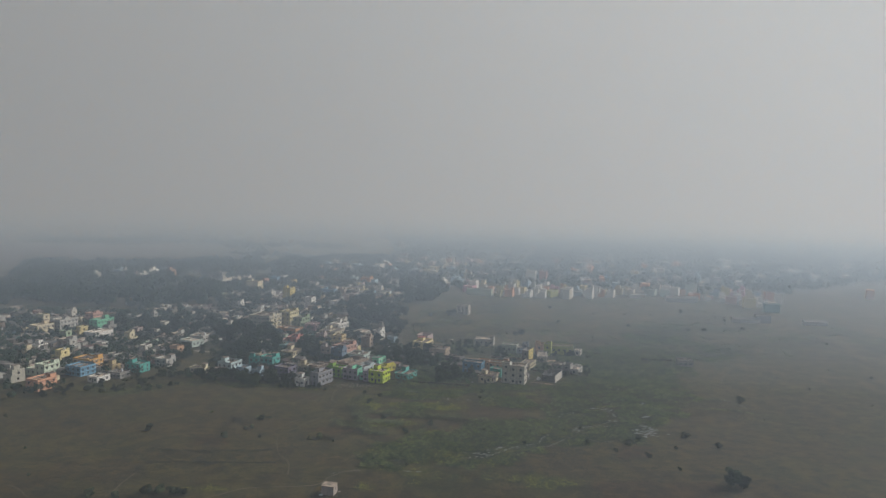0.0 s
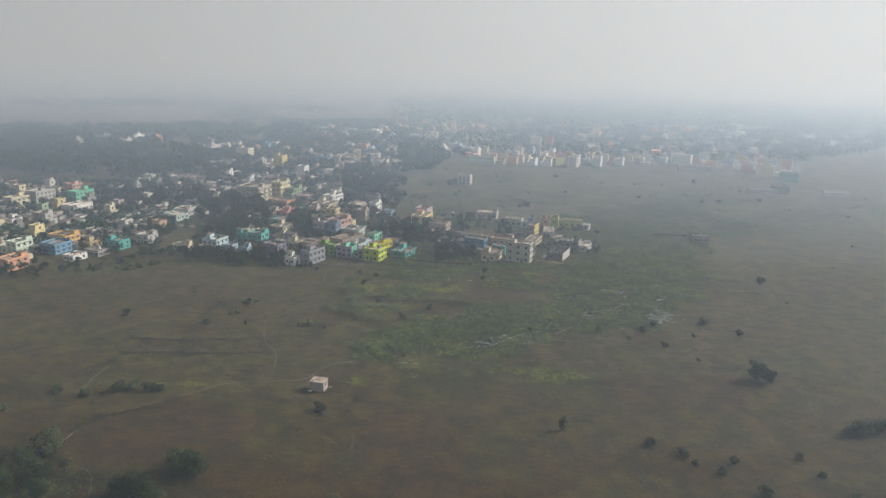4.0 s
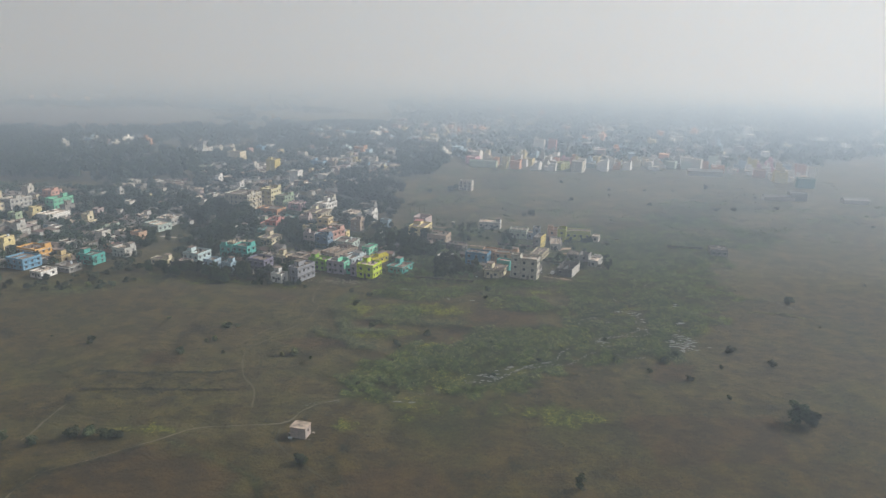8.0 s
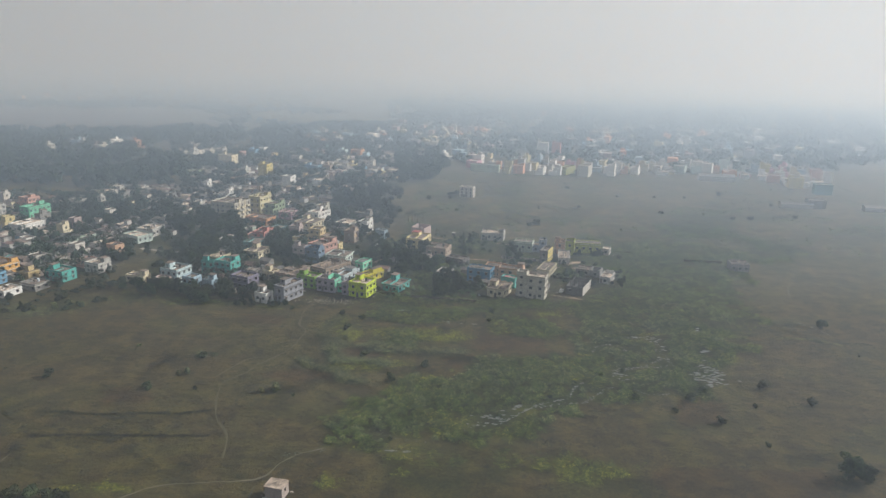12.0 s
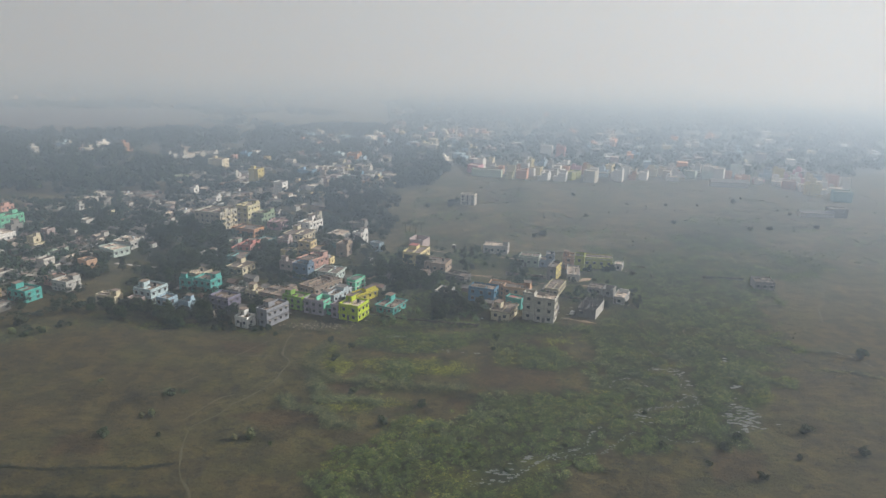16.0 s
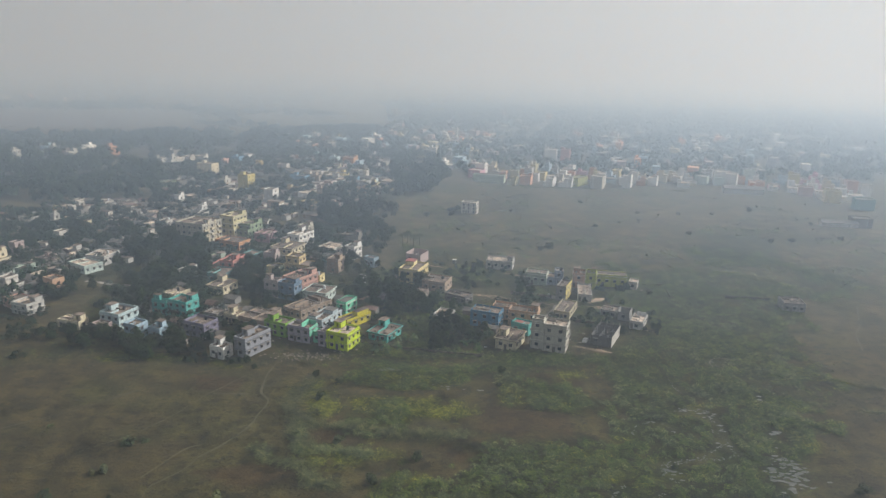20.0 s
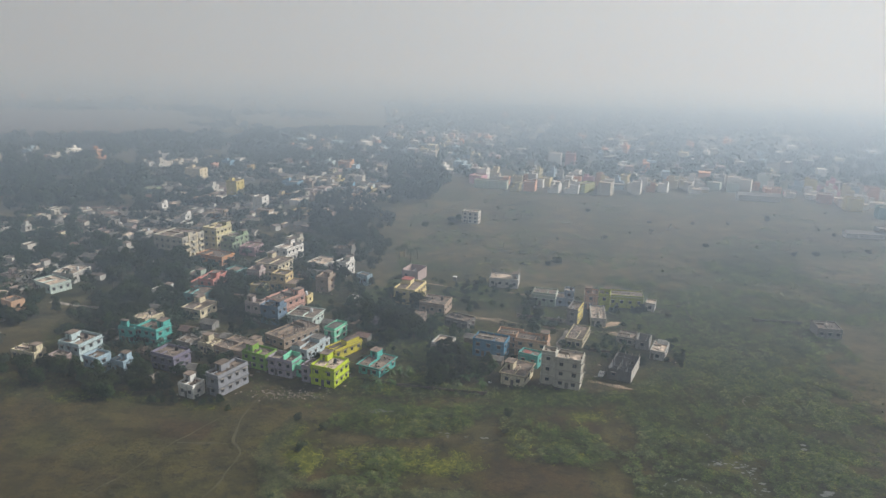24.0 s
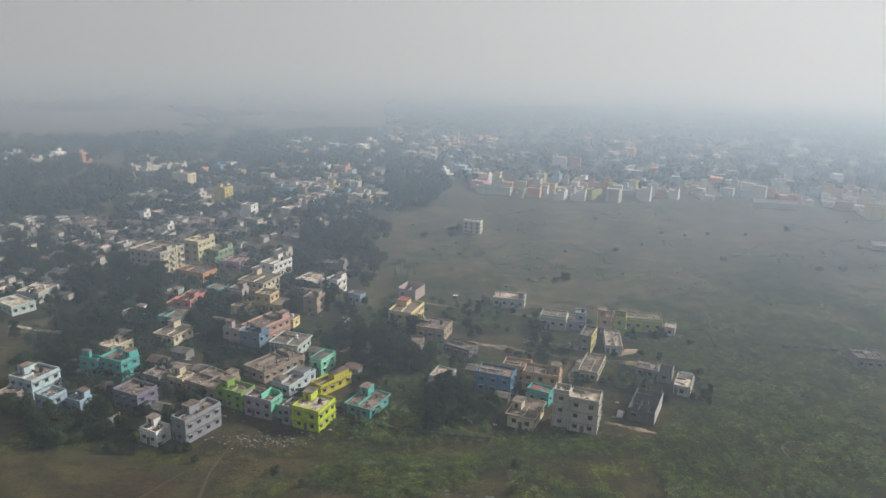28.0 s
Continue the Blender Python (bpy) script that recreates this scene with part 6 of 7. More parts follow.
for x, y, s in ((-54.5, 278.6, 1.25), (-57.8, 277.6, 0.75), (-85.1, 289, 0.9), (-88, 287.4, 0.7), (-25.7, 170.7, 0.6), (-159.3, 343.6, 1.2), (-175, 336, 1.1), (-166, 340, 1.0), (-110, 308.5, 0.6)):
    pale_bush(x, y, s, (x * 53) % 360)
for x, y, s in ((-85.4, 301.9, 1.3), (-81.5, 303, 0.8), (-40.8, 307.6, 1.25), (-39, 321, 0.8)):
    low_palm(x, y, s, (x * 53) % 360)
for i in range(26):
    rr = random.Random(500 + i)
    zx, zy = ((4, 372), (10, 380), (-16.5, 376), (-24, 366.5))[i % 4]
    x, y = zx + rr.uniform(-5, 5), zy + rr.uniform(-3, 4)
    if not in_house(np.array([x]), np.array([y]), -0.6)[0]:
        banana(x, y, rr.uniform(0.75, 1.2), rr.uniform(0, 360))

for x, y, s in ((-84.7, 301, 0.9), (-128, 283, 1.3), (-93.3, 277.3, 0.9), (-30.3, 305.8, 1.0), (-18.9, 288.3, 1.2), (-8.5, 299, 0.9), (101.1, 291.1, 1.2), (111.8, 280, 1.1), (79.3, 267.5, 0.9), (74.6, 280.5, 1.1), (79.4, 285.6, 1.1), (57.8, 280.3, 0.8), (67.6, 272.8, 0.7),
                (55.6, 198.6, 1.0), (63.8, 193.7, 1.0), (65.3, 189.5, 0.8), (76.3, 190.9, 0.9), (70.6, 185.6, 0.9), (95.9, 185.4, 0.8), (78.4, 176.8, 1.2), (73.2, 165.4, 2.0), (40.3, 168.4, 1.0), (99.6, 176.5, 0.9)):
    shrub(x, y, int(x * 3 + y) % 4, s * 1.25, (x * 71) % 360)
for x, y, s in ((111.8, 177.8, 1.1), (105.9, 165.8, 1.5), (18.3, 161.3, 1.6), (94.3, 193.6, 0.8), (118, 208, 1.6), (121, 209, 1.5), (115, 207, 1.3), (124.5, 210, 1.8), (-37.2, 213, 1.1), (-119, 219, 1.0), (-110, 217.3, 1.0), (-101.6, 221.4, 1.4), (-97, 222.5, 1.2), (-92.4, 222, 1.3), (-89, 222, 1.0), (-133.2, 204.9, 1.7), (-129, 206, 1.2),
                (-103.5, 187.6, 2.2), (-162, 352, 1.6), (-150, 345, 1.2), (-154, 341, 1.0), (-168, 340, 1.3), (16, 352, 1.0), (14.5, 342, 0.7), (-40, 330, 1.0), (-36, 341, 0.9), (-44, 345, 0.8), (86, 436, 1.0)):
    shrub(x, y, int(x * 3 + y) % 4, s * 1.25, (x * 71) % 360)
for x, y, s in ((50.6, 508, 0.75), (46, 505, 0.5), (86, 563, 0.45), (195.5, 539, 0.6), (183, 537, 0.5), (204, 622, 0.65), (88, 634, 0.5), (140, 551, 0.45), (229.5, 586, 0.4), (122, 605, 0.4), (-19.5, 578, 0.6), (-4, 583, 0.5), (150, 606, 0.4)):
    tree(x, y, int(x * 3 + y) % 5, s, (x * 31) % 360, -0.25)
rr = random.Random(78)
for i in range(12):
    shrub(rr.uniform(0, 330), rr.uniform(480, 660), rr.randrange(4), rr.uniform(0.6, 1.1), rr.uniform(0, 360))
rr = random.Random(77)
for i in range(110):
    x, y = rr.uniform(-240, 260), rr.uniform(135, 440)
    if (x > 112 or y < 300 or 480 < y) and not in_house(np.array([x]), np.array([y]), 2)[0] and not (y > 380 and x < 30) and not (-130 < x < 40 and y < 235):
        shrub(x, y, rr.randrange(4), rr.uniform(0.25, 0.8), rr.uniform(0, 360))

# ---- growth over the plain ----
x, y, q = scatter(1, 150000, -60, 190, 240, 520, lambda x, y: marsh(x, y) * np.clip(1.2 - (y - 330) / 300, 0.3, 1) * (fbm(x, y, 3.5, 91) > 0.46))
tufts("marsh_growth", x, y, 0.45 + 1.0 * q ** 2, 0.25 + 1.1 * q ** 2, 18, GRASS_GREEN, "dense low green marsh plants", 2)
x, y, q = scatter(15, 26000, -40, 180, 250, 520, lambda x, y: (marsh(x, y) > 0.25) * np.clip((fbm(x, y, 9, 95) - 0.4) * 5, 0, 1))
tufts("marsh_bushes", x, y, 0.7 + 1.1 * q ** 2, 0.7 + 1.3 * q ** 2, 60, GRASS_GREEN, "waist-high green marsh bushes", 16)
x, y, q = scatter(17, 11000, -40, 170, 250, 480, lambda x, y: (marsh(x, y) > 0.2) * np.clip((fbm(x, y, 12, 96) - 0.42) * 6, 0, 1))
tufts("marsh_bushes", x, y, 0.6 + 0.9 * q ** 2, 0.8 + 1.1 * q ** 2, 44, GRASS_PALE, "pale grey-green marsh bushes", 18)
x, y, q = scatter(19, 16000, -220, 240, 130, 420, lambda x, y: (marsh(x, y) < 0.3) * np.clip((fbm(x, y, 26, 97) - 0.38) * 3, 0.04, 1) * (bare(x, y) < 0.3) * ~((y > 362) & (x < 62)) * 0.6)
tufts("dry_bushes", x, y, 0.4 + 1.1 * q ** 2, 0.25 + 0.6 * q ** 2, 34, GRASS_DARK, "low dark thorny cushions on the plain", 20)
x, y, q = scatter(21, 9000, -50, 175, 245, 500, lambda x, y: (marsh(x, y) > 0.15) * np.clip((fbm(x, y, 14, 98) - 0.47) * 7, 0, 1))
tufts("marsh_bushes", x, y, 0.5 + 0.9 * q ** 2, 0.5 + 0.9 * q ** 2, 22, GRASS_DRY, "brownish withered marsh growth", 22)
x, y, q = scatter(3, 120000, -130, 130, 215, 372, lambda x, y: sunny(x, y) * 0.9)
tufts("yellow_growth", x, y, 0.35 + 0.7 * q ** 2, 0.2 + 0.6 * q ** 2, 14, GRASS_YELLOW, "bright yellow-green low plants", 4)
x, y, q = scatter(5, 130000, -230, 260, 130, 560, lambda x, y: np.clip((fbm(x, y, 18, 31) - 0.42) * 3.2, 0.05, 1) * (1 - 0.8 * bare(x, y)) * 0.6 * ~((y > 372) & (x < 62)))
tufts("dry_growth", x, y, 0.22 + 0.8 * q ** 3, 0.12 + 0.5 * q ** 3, 6, GRASS_DRY, "tufts of dry brownish-green grass", 6)
x, y, q = scatter(11, 60000, -220, 240, 130, 460, lambda x, y: np.clip((fbm(x, y, 10, 61) - 0.53) * 6, 0, 0.8) * ~((y > 366) & (x < 62)) * (marsh(x, y) < 0.4))
tufts("dark_patches", x, y, 0.4 + 0.9 * q ** 2, 0.15 + 0.5 * q ** 2, 8, GRASS_DARK, "dark olive mats of creeping weeds", 12)
x, y, q = scatter(7, 40000, -60, 170, 250, 380, lambda x, y: np.clip((fbm(x, y, 11, 47) - 0.58) * 5, 0, 1) * (marsh(x, y) > 0.15) * 0.5)
tufts("pale_growth", x, y, 0.3 + 0.5 * q ** 2, 0.25 + 0.5 * q, 12, GRASS_PALE, "pale grey-green seeding shrubs", 8)
for seed, n, mat, low, label in ((13, 8000, GRASS_DRY, 0.57, "low dry scrub dotted over the far field"), (23, 18000, GRASS_PALE, 0.57, "pale grey-green scrub dotted over the far field"), (25, 12000, GRASS_GREEN, 0.56, "green weeds in streaks over the far field")):
    x, y, q = scatter(seed, n, -30, 330, 455, 700, lambda x, y: np.clip((fbm(x * 0.5, y, 19, 64 + seed) - low) * 8, 0, 1) * 0.7)
    tufts("field_scrub", x, y, 0.7 + 1.6 * q ** 2, 0.3 + 0.9 * q ** 2, 14, mat, label, 14 + seed, 2.1)
for seed, n, mat, label in ((9, 34000, GRASS_GREEN, "rough green weeds in yards between houses"), (27, 26000, GRASS_PALE, "pale rough weeds in yards between houses"), (29, 20000, GRASS_DRY, "dry brownish weeds in yards between houses")):
    x, y, q = scatter(seed, n, -150, 85, 352, 470, lambda x, y: np.clip((fbm(x, y, 12, 53 + seed) - 0.42) * 4, 0, 1) * 0.8)
    tufts("yard_growth", x, y, 0.35 + 0.9 * q ** 3, 0.25 + 1.0 * q ** 2, 14, mat, label, 10 + seed)


def hedge(pts, width, n, mat, seed, label, hgt=0.5, rad=0.5):
    """Growth along a field bank."""
    q = np.random.RandomState(seed)
    p = np.array(pts, float)
    k = q.uniform(0, len(p) - 1, n)
    x = np.interp(k, np.arange(len(p)), p[:, 0]) + q.normal(scale=width, size=n)
    y = np.interp(k, np.arange(len(p)), p[:, 1]) + q.normal(scale=width, size=n)
    tufts("bank_growth", x, y, rad * q.uniform(0.5, 1.3, n), hgt * q.uniform(0.5, 1.3, n), 12, mat, label, seed)


BANK = "dark grass along a low field bank"
hedge([(-122, 186), (-108, 182), (-96, 176), (-84, 172), (-70, 170), (-56, 164)], 4.5, 900, GRASS_DARK, 40, "dark scrub under the grove of trees", 1.1, 0.9)
hedge([(-116, 178), (-100, 174), (-88, 168)], 4.0, 420, GRASS_PALE, 41, "grey-green scrub under the grove of trees", 1.0, 0.8)
hedge([(-74.7, 221.1), (-63.3, 215.8), (-52.9, 208.9), (-46.8, 204.8), (-44, 198)], 0.6, 260, GRASS_DRY, 21, BANK, 0.45)
hedge([(-113.2, 248.1), (-98.2, 249.9), (-82.3, 250.2), (-65.6, 251.3)], 0.3, 320, GRASS_DARK, 22, BANK, 0.35)
hedge([(-118.7, 261.4), (-99.2, 261), (-79.3, 262.6), (-69.6, 264.8)], 0.35, 280, GRASS_DARK, 23, BANK, 0.35)
hedge([(-102.4, 197), (-99.7, 205), (-93.3, 208), (-88.1, 212), (-81.1, 217.5)], 0.5, 260, GRASS_DRY, 24, BANK, 0.5)
hedge([(-44, 318), (-38, 314), (-28, 315), (-16, 311), (-6, 311), (4, 312)], 1.3, 992, GRASS_PALE, 25, "pale bushy growth along a bank", 1.5, 0.8)
hedge([(-43, 316), (-40, 301), (-30, 302), (-21, 300)], 1.1, 608, GRASS_PALE, 26, "pale bushy growth along a bank", 1.5, 0.8)
hedge([(-52, 303), (-46, 296), (-37, 294), (-34, 287), (-28, 286)], 1.3, 672, GRASS_PALE, 27, "pale bushy growth along a bank", 1.4, 0.8)
hedge([(-44, 343), (-47, 334), (-48, 325), (-44, 318), (-43, 309), (-38, 303)], 1.5, 832, GRASS_PALE, 36, "grey-green bushes at the field corner", 1.8, 0.9)
hedge([(-20, 311), (-8, 309), (4, 306), (14, 305)], 1.6, 420, GRASS_DRY, 37, "brownish bushes between the plots", 0.9, 0.7)
hedge([(-30, 352), (-14, 350), (0, 350), (14, 352), (26, 352)], 1.2, 420, GRASS_DRY, 38, "brownish bushes along a wet ditch", 0.9, 0.7)
hedge([(-84, 346), (-76, 350), (-68, 352), (-62, 354)], 1.3, 220, GRASS_DRY, 39, "green weeds at the foot of the houses", 0.9, 0.7)
hedge([(-62, 276), (-48, 282), (-40, 290), (-36, 286)], 0.8, 200, GRASS_DRY, 28, BANK, 0.5)
hedge([(124.1, 333.4), (137.5, 332.9), (145.7, 327.8)], 0.6, 200, GRASS_PALE, 29, "pale bushy growth along a bank", 0.8, 0.6)
hedge([(127.7, 350.9), (139.9, 350.2)], 0.8, 140, GRASS_PALE, 30, "pale bushy growth along a bank", 0.8, 0.6)
hedge([(-100, 292), (-95, 300), (-88, 296), (-80, 297)], 1.6, 240, GRASS_DRY, 31, "brown thorny growth", 0.8, 0.6)
hedge([(80, 296), (86, 302), (92, 306), (88, 290)], 1.6, 260, GRASS_GREEN, 32, "green plants standing in water", 0.35, 0.35)
hedge([(-185, 345), (-172, 337), (-160, 338), (-150, 347)], 4.0, 520, GRASS_PALE, 33, "pale grey scrub at the village edge", 0.9, 0.8)
hedge([(-30, 356), (-10, 352), (10, 354), (30, 362), (40, 366)], 2.4, 1300, GRASS_GREEN, 34, "green growth along the foot of the wall", 0.8, 0.8)
hedge([(-36, 364), (-24, 361), (-10, 358)], 2.0, 300, GRASS_DRY, 35, "rough dry growth by the wall", 0.6, 0.7)

# rubble by the lime-yellow house
q = np.random.RandomState(3)
s = Solid()
for i in range(230):
    x, y, r_ = float(q.normal(-50, 6)), float(q.normal(360, 2.0)), float(0.07 + 0.25 * q.uniform() ** 2)
    z = float(height_at(np.array([x]), np.array([y]))[0])
    s.box(x - r_, x + r_, y - r_ * 0.7, y + r_ * 0.7, z - 0.1, z + r_ * 0.8)
tagged(new("rubble", s.mesh("rubble", STONE)), "scattered pale building rubble beside the houses", "rubble", kind="stuff")


for seed, mat, label in ((4, STONE, "pale bricks and rubble lying about the yards"), (5, TIN, "grey boards and scraps lying about the yards"), (6, TANK_WHITE, "white sacks and scraps lying about the yards")):
    q = np.random.RandomState(seed)
    s = Solid()
    for i in range(330 if mat is not TANK_WHITE else 90):
        fx, fy, fr = FOOT[q.randint(len(FOOT))]
        while not (-135 < fx < 85 and fy < 460):
            fx, fy, fr = FOOT[q.randint(len(FOOT))]
        a, k, r_ = q.uniform(0, 2 * np.pi), fr * q.uniform(0.95, 1.5), float(0.08 + 0.34 * q.uniform() ** 2)
        x, y = float(fx + np.cos(a) * k), float(fy + np.sin(a) * k)
        if in_house(np.array([x]), np.array([y]), -0.4)[0]:
            continue
        z = float(height_at(np.array([x]), np.array([y]))[0])
        s.box(x - r_ * 1.3, x + r_ * 1.3, y - r_ * 0.8, y + r_ * 0.8, z - 0.1, z + r_ * 0.9)
    tagged(new("rubble", s.mesh("rubble", mat)), label, "rubble", kind="stuff")


# ---- far woods, roofs and fields, beyond counting ----
def woods(name, x, y, seed, label, per=46, size=(0.7, 1.5), rad=(2.4, 4.4), hgt=(5.5, 9.5)):
    q = np.random.RandomState(seed)
    n = len(x)
    rad, hgt = q.uniform(*rad, n), q.uniform(*hgt, n)
    d = q.normal(size=(n, per, 3))
    d /= np.linalg.norm(d, axis=2)[..., None]
    d[..., 2] = np.abs(d[..., 2]) * 1.0 - 0.25
    c = np.stack([x, y, hgt * 0.55], -1)[:, None, :]
    sc = np.stack([rad, rad, hgt * 0.48], -1)[:, None, :]
    p = c + d * sc * q.uniform(0.7, 1.08, (n, per, 1))
    t1 = np.cross(d + q.normal(scale=0.5, size=d.shape), q.normal(size=d.shape))
    t1 /= np.linalg.norm(t1, axis=2)[..., None]
    t2 = np.cross(d, t1)
    s_ = q.uniform(*size, (n, per, 1))
    v = np.stack([p - t1 * s_, p + t1 * s_, p + t2 * s_ * 1.3], 2).reshape(-1, 3)
    return tagged(new(name, mesh_np(name, v, np.arange(len(v)), 3, FAR_LEAF)), label, "trees", kind="stuff")


def scatter_poly(seed, n, poly, thin=0.0, patch=60, extra=0.5):
    q = np.random.RandomState(seed)
    xs, ys = [p[0] for p in poly], [p[1] for p in poly]
    x, y = q.uniform(min(xs), max(xs), n), q.uniform(min(ys), max(ys), n)
    k = inside(x, y, poly) & ~in_house(x, y, extra) & (fbm(x, y, patch, seed) > thin)
    return x[k], y[k]


FAR_WOOD = "hazy dark green woodland beyond the houses"
TOWN_WOOD = "dark green trees crowding between the houses"
x, y = scatter_poly(21, 1500, [(-268, 600), (-134, 610), (-100, 530), (-150, 490), (-174, 440), (-205, 440), (-260, 500)], 0.42, 30, -0.8)
woods("town_trees", x, y, 21, TOWN_WOOD, 76, (0.32, 0.74), (1.3, 2.8), (3.5, 7))
x, y = scatter_poly(31, 420, [(-300, 640), (-250, 625), (-190, 500), (-182, 470), (-215, 475)], 0.3, 26, -0.6)
woods("town_trees", x, y, 31, TOWN_WOOD, 90, (0.4, 0.9), (1.8, 3.6), (4, 9))
x, y = scatter_poly(22, 2600, [(-380, 569), (-227, 550), (-160, 415), (-190, 352), (-207, 318), (-260, 340), (-320, 430)], 0.42, 30, -0.8)
woods("town_trees", x, y, 22, TOWN_WOOD, 76, (0.32, 0.74), (1.3, 2.8), (3.5, 7))
x, y = scatter_poly(23, 4200, [(-300, 810), (-60, 850), (-40, 690), (-65, 560), (-127, 550), (-135, 610), (-210, 610)], 0.44, 34, -0.8)
woods("town_trees", x, y, 23, TOWN_WOOD, 58, (0.44, 0.98), (1.6, 3.2), (4, 8))
x, y = scatter_poly(24, 420, [(-125, 440), (-60, 440), (-45, 520), (-95, 545), (-130, 520)], 0.35, 20, -0.8)
woods("town_trees", x, y, 24, TOWN_WOOD, 110, (0.25, 0.6), (1.2, 2.6), (3, 6))
LAWN = [(-168, 412), (-158, 430), (-148, 420), (-144, 404), (-140, 390), (-152, 384)]
x, y = scatter_poly(25, 650, [(-190, 415), (-150, 395), (-112, 365), (-60, 372), (-40, 380), (-44, 430), (-120, 440)], 0.42, 16, -0.8)
k = ~inside(x, y, LAWN)
x, y = x[k], y[k]
woods("yard_trees", x, y, 25, "small dark green yard trees between houses", 260, (0.14, 0.34), (1.2, 2.8), (2.2, 5.5))
x, y = scatter_poly(26, 420, [(-40, 395), (-34, 375), (50, 392), (84, 400), (80, 448), (10, 470), (-40, 480)], 0.5, 14, -0.6)
woods("yard_trees", x, y, 26, "small dark green yard trees between houses", 200, (0.14, 0.3), (0.8, 1.9), (1.4, 3.6))
for seed, n, poly in ((33, 46, [(-147, 434), (-126, 434), (-113, 408), (-137, 404)]), (34, 18, [(-126, 434), (-111, 432), (-105, 424), (-112, 412)]), (35, 24, [(-104, 451), (-95, 455), (-80, 414), (-91, 413)]), (37, 70, [(-237, 481), (-254, 548), (-215, 516), (-186, 446), (-204, 444)]), (36, 40, [(-86, 523), (-71, 525), (-55, 468), (-67, 455)])):
    x, y = scatter_poly(seed, n, poly, 0.3, 12, -0.4)
    woods("town_trees", x, y, seed, TOWN_WOOD, 420, (0.16, 0.4), (1.8, 3.2), (4.5, 8.5))
x, y = scatter_poly(38, 120, [(-184, 338), (-184, 356), (-155, 372), (-141, 352), (-157, 334)], 0.48, 14, 0)
woods("yard_trees", x, y, 38, "low grey-green bushes before the houses", 150, (0.14, 0.3), (0.7, 1.8), (0.9, 2.4))
x, y = scatter_poly(39, 110, [(-176, 386), (-158, 391), (-143, 372), (-158, 358), (-176, 366)], 0.42, 12, -0.3)
woods("yard_trees", x, y, 39, "small dusty trees and bushes at the village edge", 180, (0.14, 0.3), (0.9, 2.1), (1.4, 4.2))
x, y = scatter_poly(27, 300, [(-99, 634), (-81, 649), (-41, 598), (-36, 547), (-61, 531), (-79, 542)], 0.38, 24, 0)
woods("town_trees", x, y, 27, TOWN_WOOD, 100, (0.35, 0.8), (1.8, 3.4), (4.5, 8.5))
x, y = scatter_poly(30, 190, [(-72, 560), (-40, 572), (-34, 530), (-38, 492), (-50, 470), (-58, 492)], 0.34, 20, -0.4)
woods("town_trees", x, y, 30, TOWN_WOOD, 110, (0.3, 0.7), (1.4, 3.0), (3, 7))
x, y = scatter_poly(28, 260, [(-63, 750), (-21, 801), (-12, 699), (-20, 649), (-44, 628)], 0.36, 24, 0)
woods("town_trees", x, y, 28, TOWN_WOOD, 80, (0.4, 0.9), (1.8, 3.4), (4.5, 8.5))
x, y = scatter_poly(1, 3400, [(-560, 895), (-400, 925), (-330, 960), (-230, 1010), (-175, 897), (-290, 800), (-195, 610), (-268, 586), (-380, 590), (-480, 732)], 0.36, 40)
woods("far_woods", x, y, 1, FAR_WOOD, 64, (0.7, 1.7), (2.4, 7.0), (5, 15))
x, y = scatter_poly(2, 3000, [(-240, 1000), (-190, 860), (-60, 850), (-60, 1130), (-260, 1060)], 0.42)
woods("far_woods", x, y, 2, FAR_WOOD)
x, y = scatter_poly(3, 10500, [(12, 745), (330, 740), (560, 900), (1200, 1700), (-150, 1600), (-90, 1050), (-60, 850)], 0.36, 34)
woods("far_woods", x, y, 3, FAR_WOOD, 20, (1.3, 2.6), (3.4, 6.6), (5, 10))
x, y = scatter_poly(4, 2400, [(-480, 732), (-380, 590), (-375, 480), (-600, 480), (-700, 700)], 0.35)
woods("far_woods", x, y, 4, FAR_WOOD)
x, y = scatter_poly(7, 2600, [(-900, 1290), (-430, 1160), (-290, 1040), (-200, 1000), (-60, 1130), (-240, 1330), (-640, 1400)], 0.52, 120)
woods("far_woods", x, y, 7, FAR_WOOD, 30, (0.9, 1.8), (2.4, 5.0), (4.5, 10))
x, y = scatter_poly(5, 5500, [(-1600, 1500), (-900, 1180), (-240, 1350), (300, 1600), (1500, 1900), (2200, 3000), (-2200, 3000)], 0.5, 160)
woods("far_woods", x, y, 5, FAR_WOOD, 26, (1.2, 2.4), (3, 6))
x, y = scatter_poly(29, 30, [(-6, 600), (2, 606), (2, 598), (-4, 588)], 0.2, 14, 0)
woods("yard_trees", x, y, 29, "low bushes beside the lone half-built house", 80, (0.3, 0.6), (1.0, 2.0), (1.2, 3.2))
x, y = scatter_poly(8, 1300, [(-250, 923), (-74, 990), (-64, 824), (-203, 781)], 0.4, 34)
woods("far_woods", x, y, 8, FAR_WOOD)
x, y = scatter_poly(6, 500, [(-60, 850), (-20, 830), (-8, 730), (-20, 660), (-44, 640), (-60, 750)], 0.36, 24)
woods("far_woods", x, y, 6, FAR_WOOD)

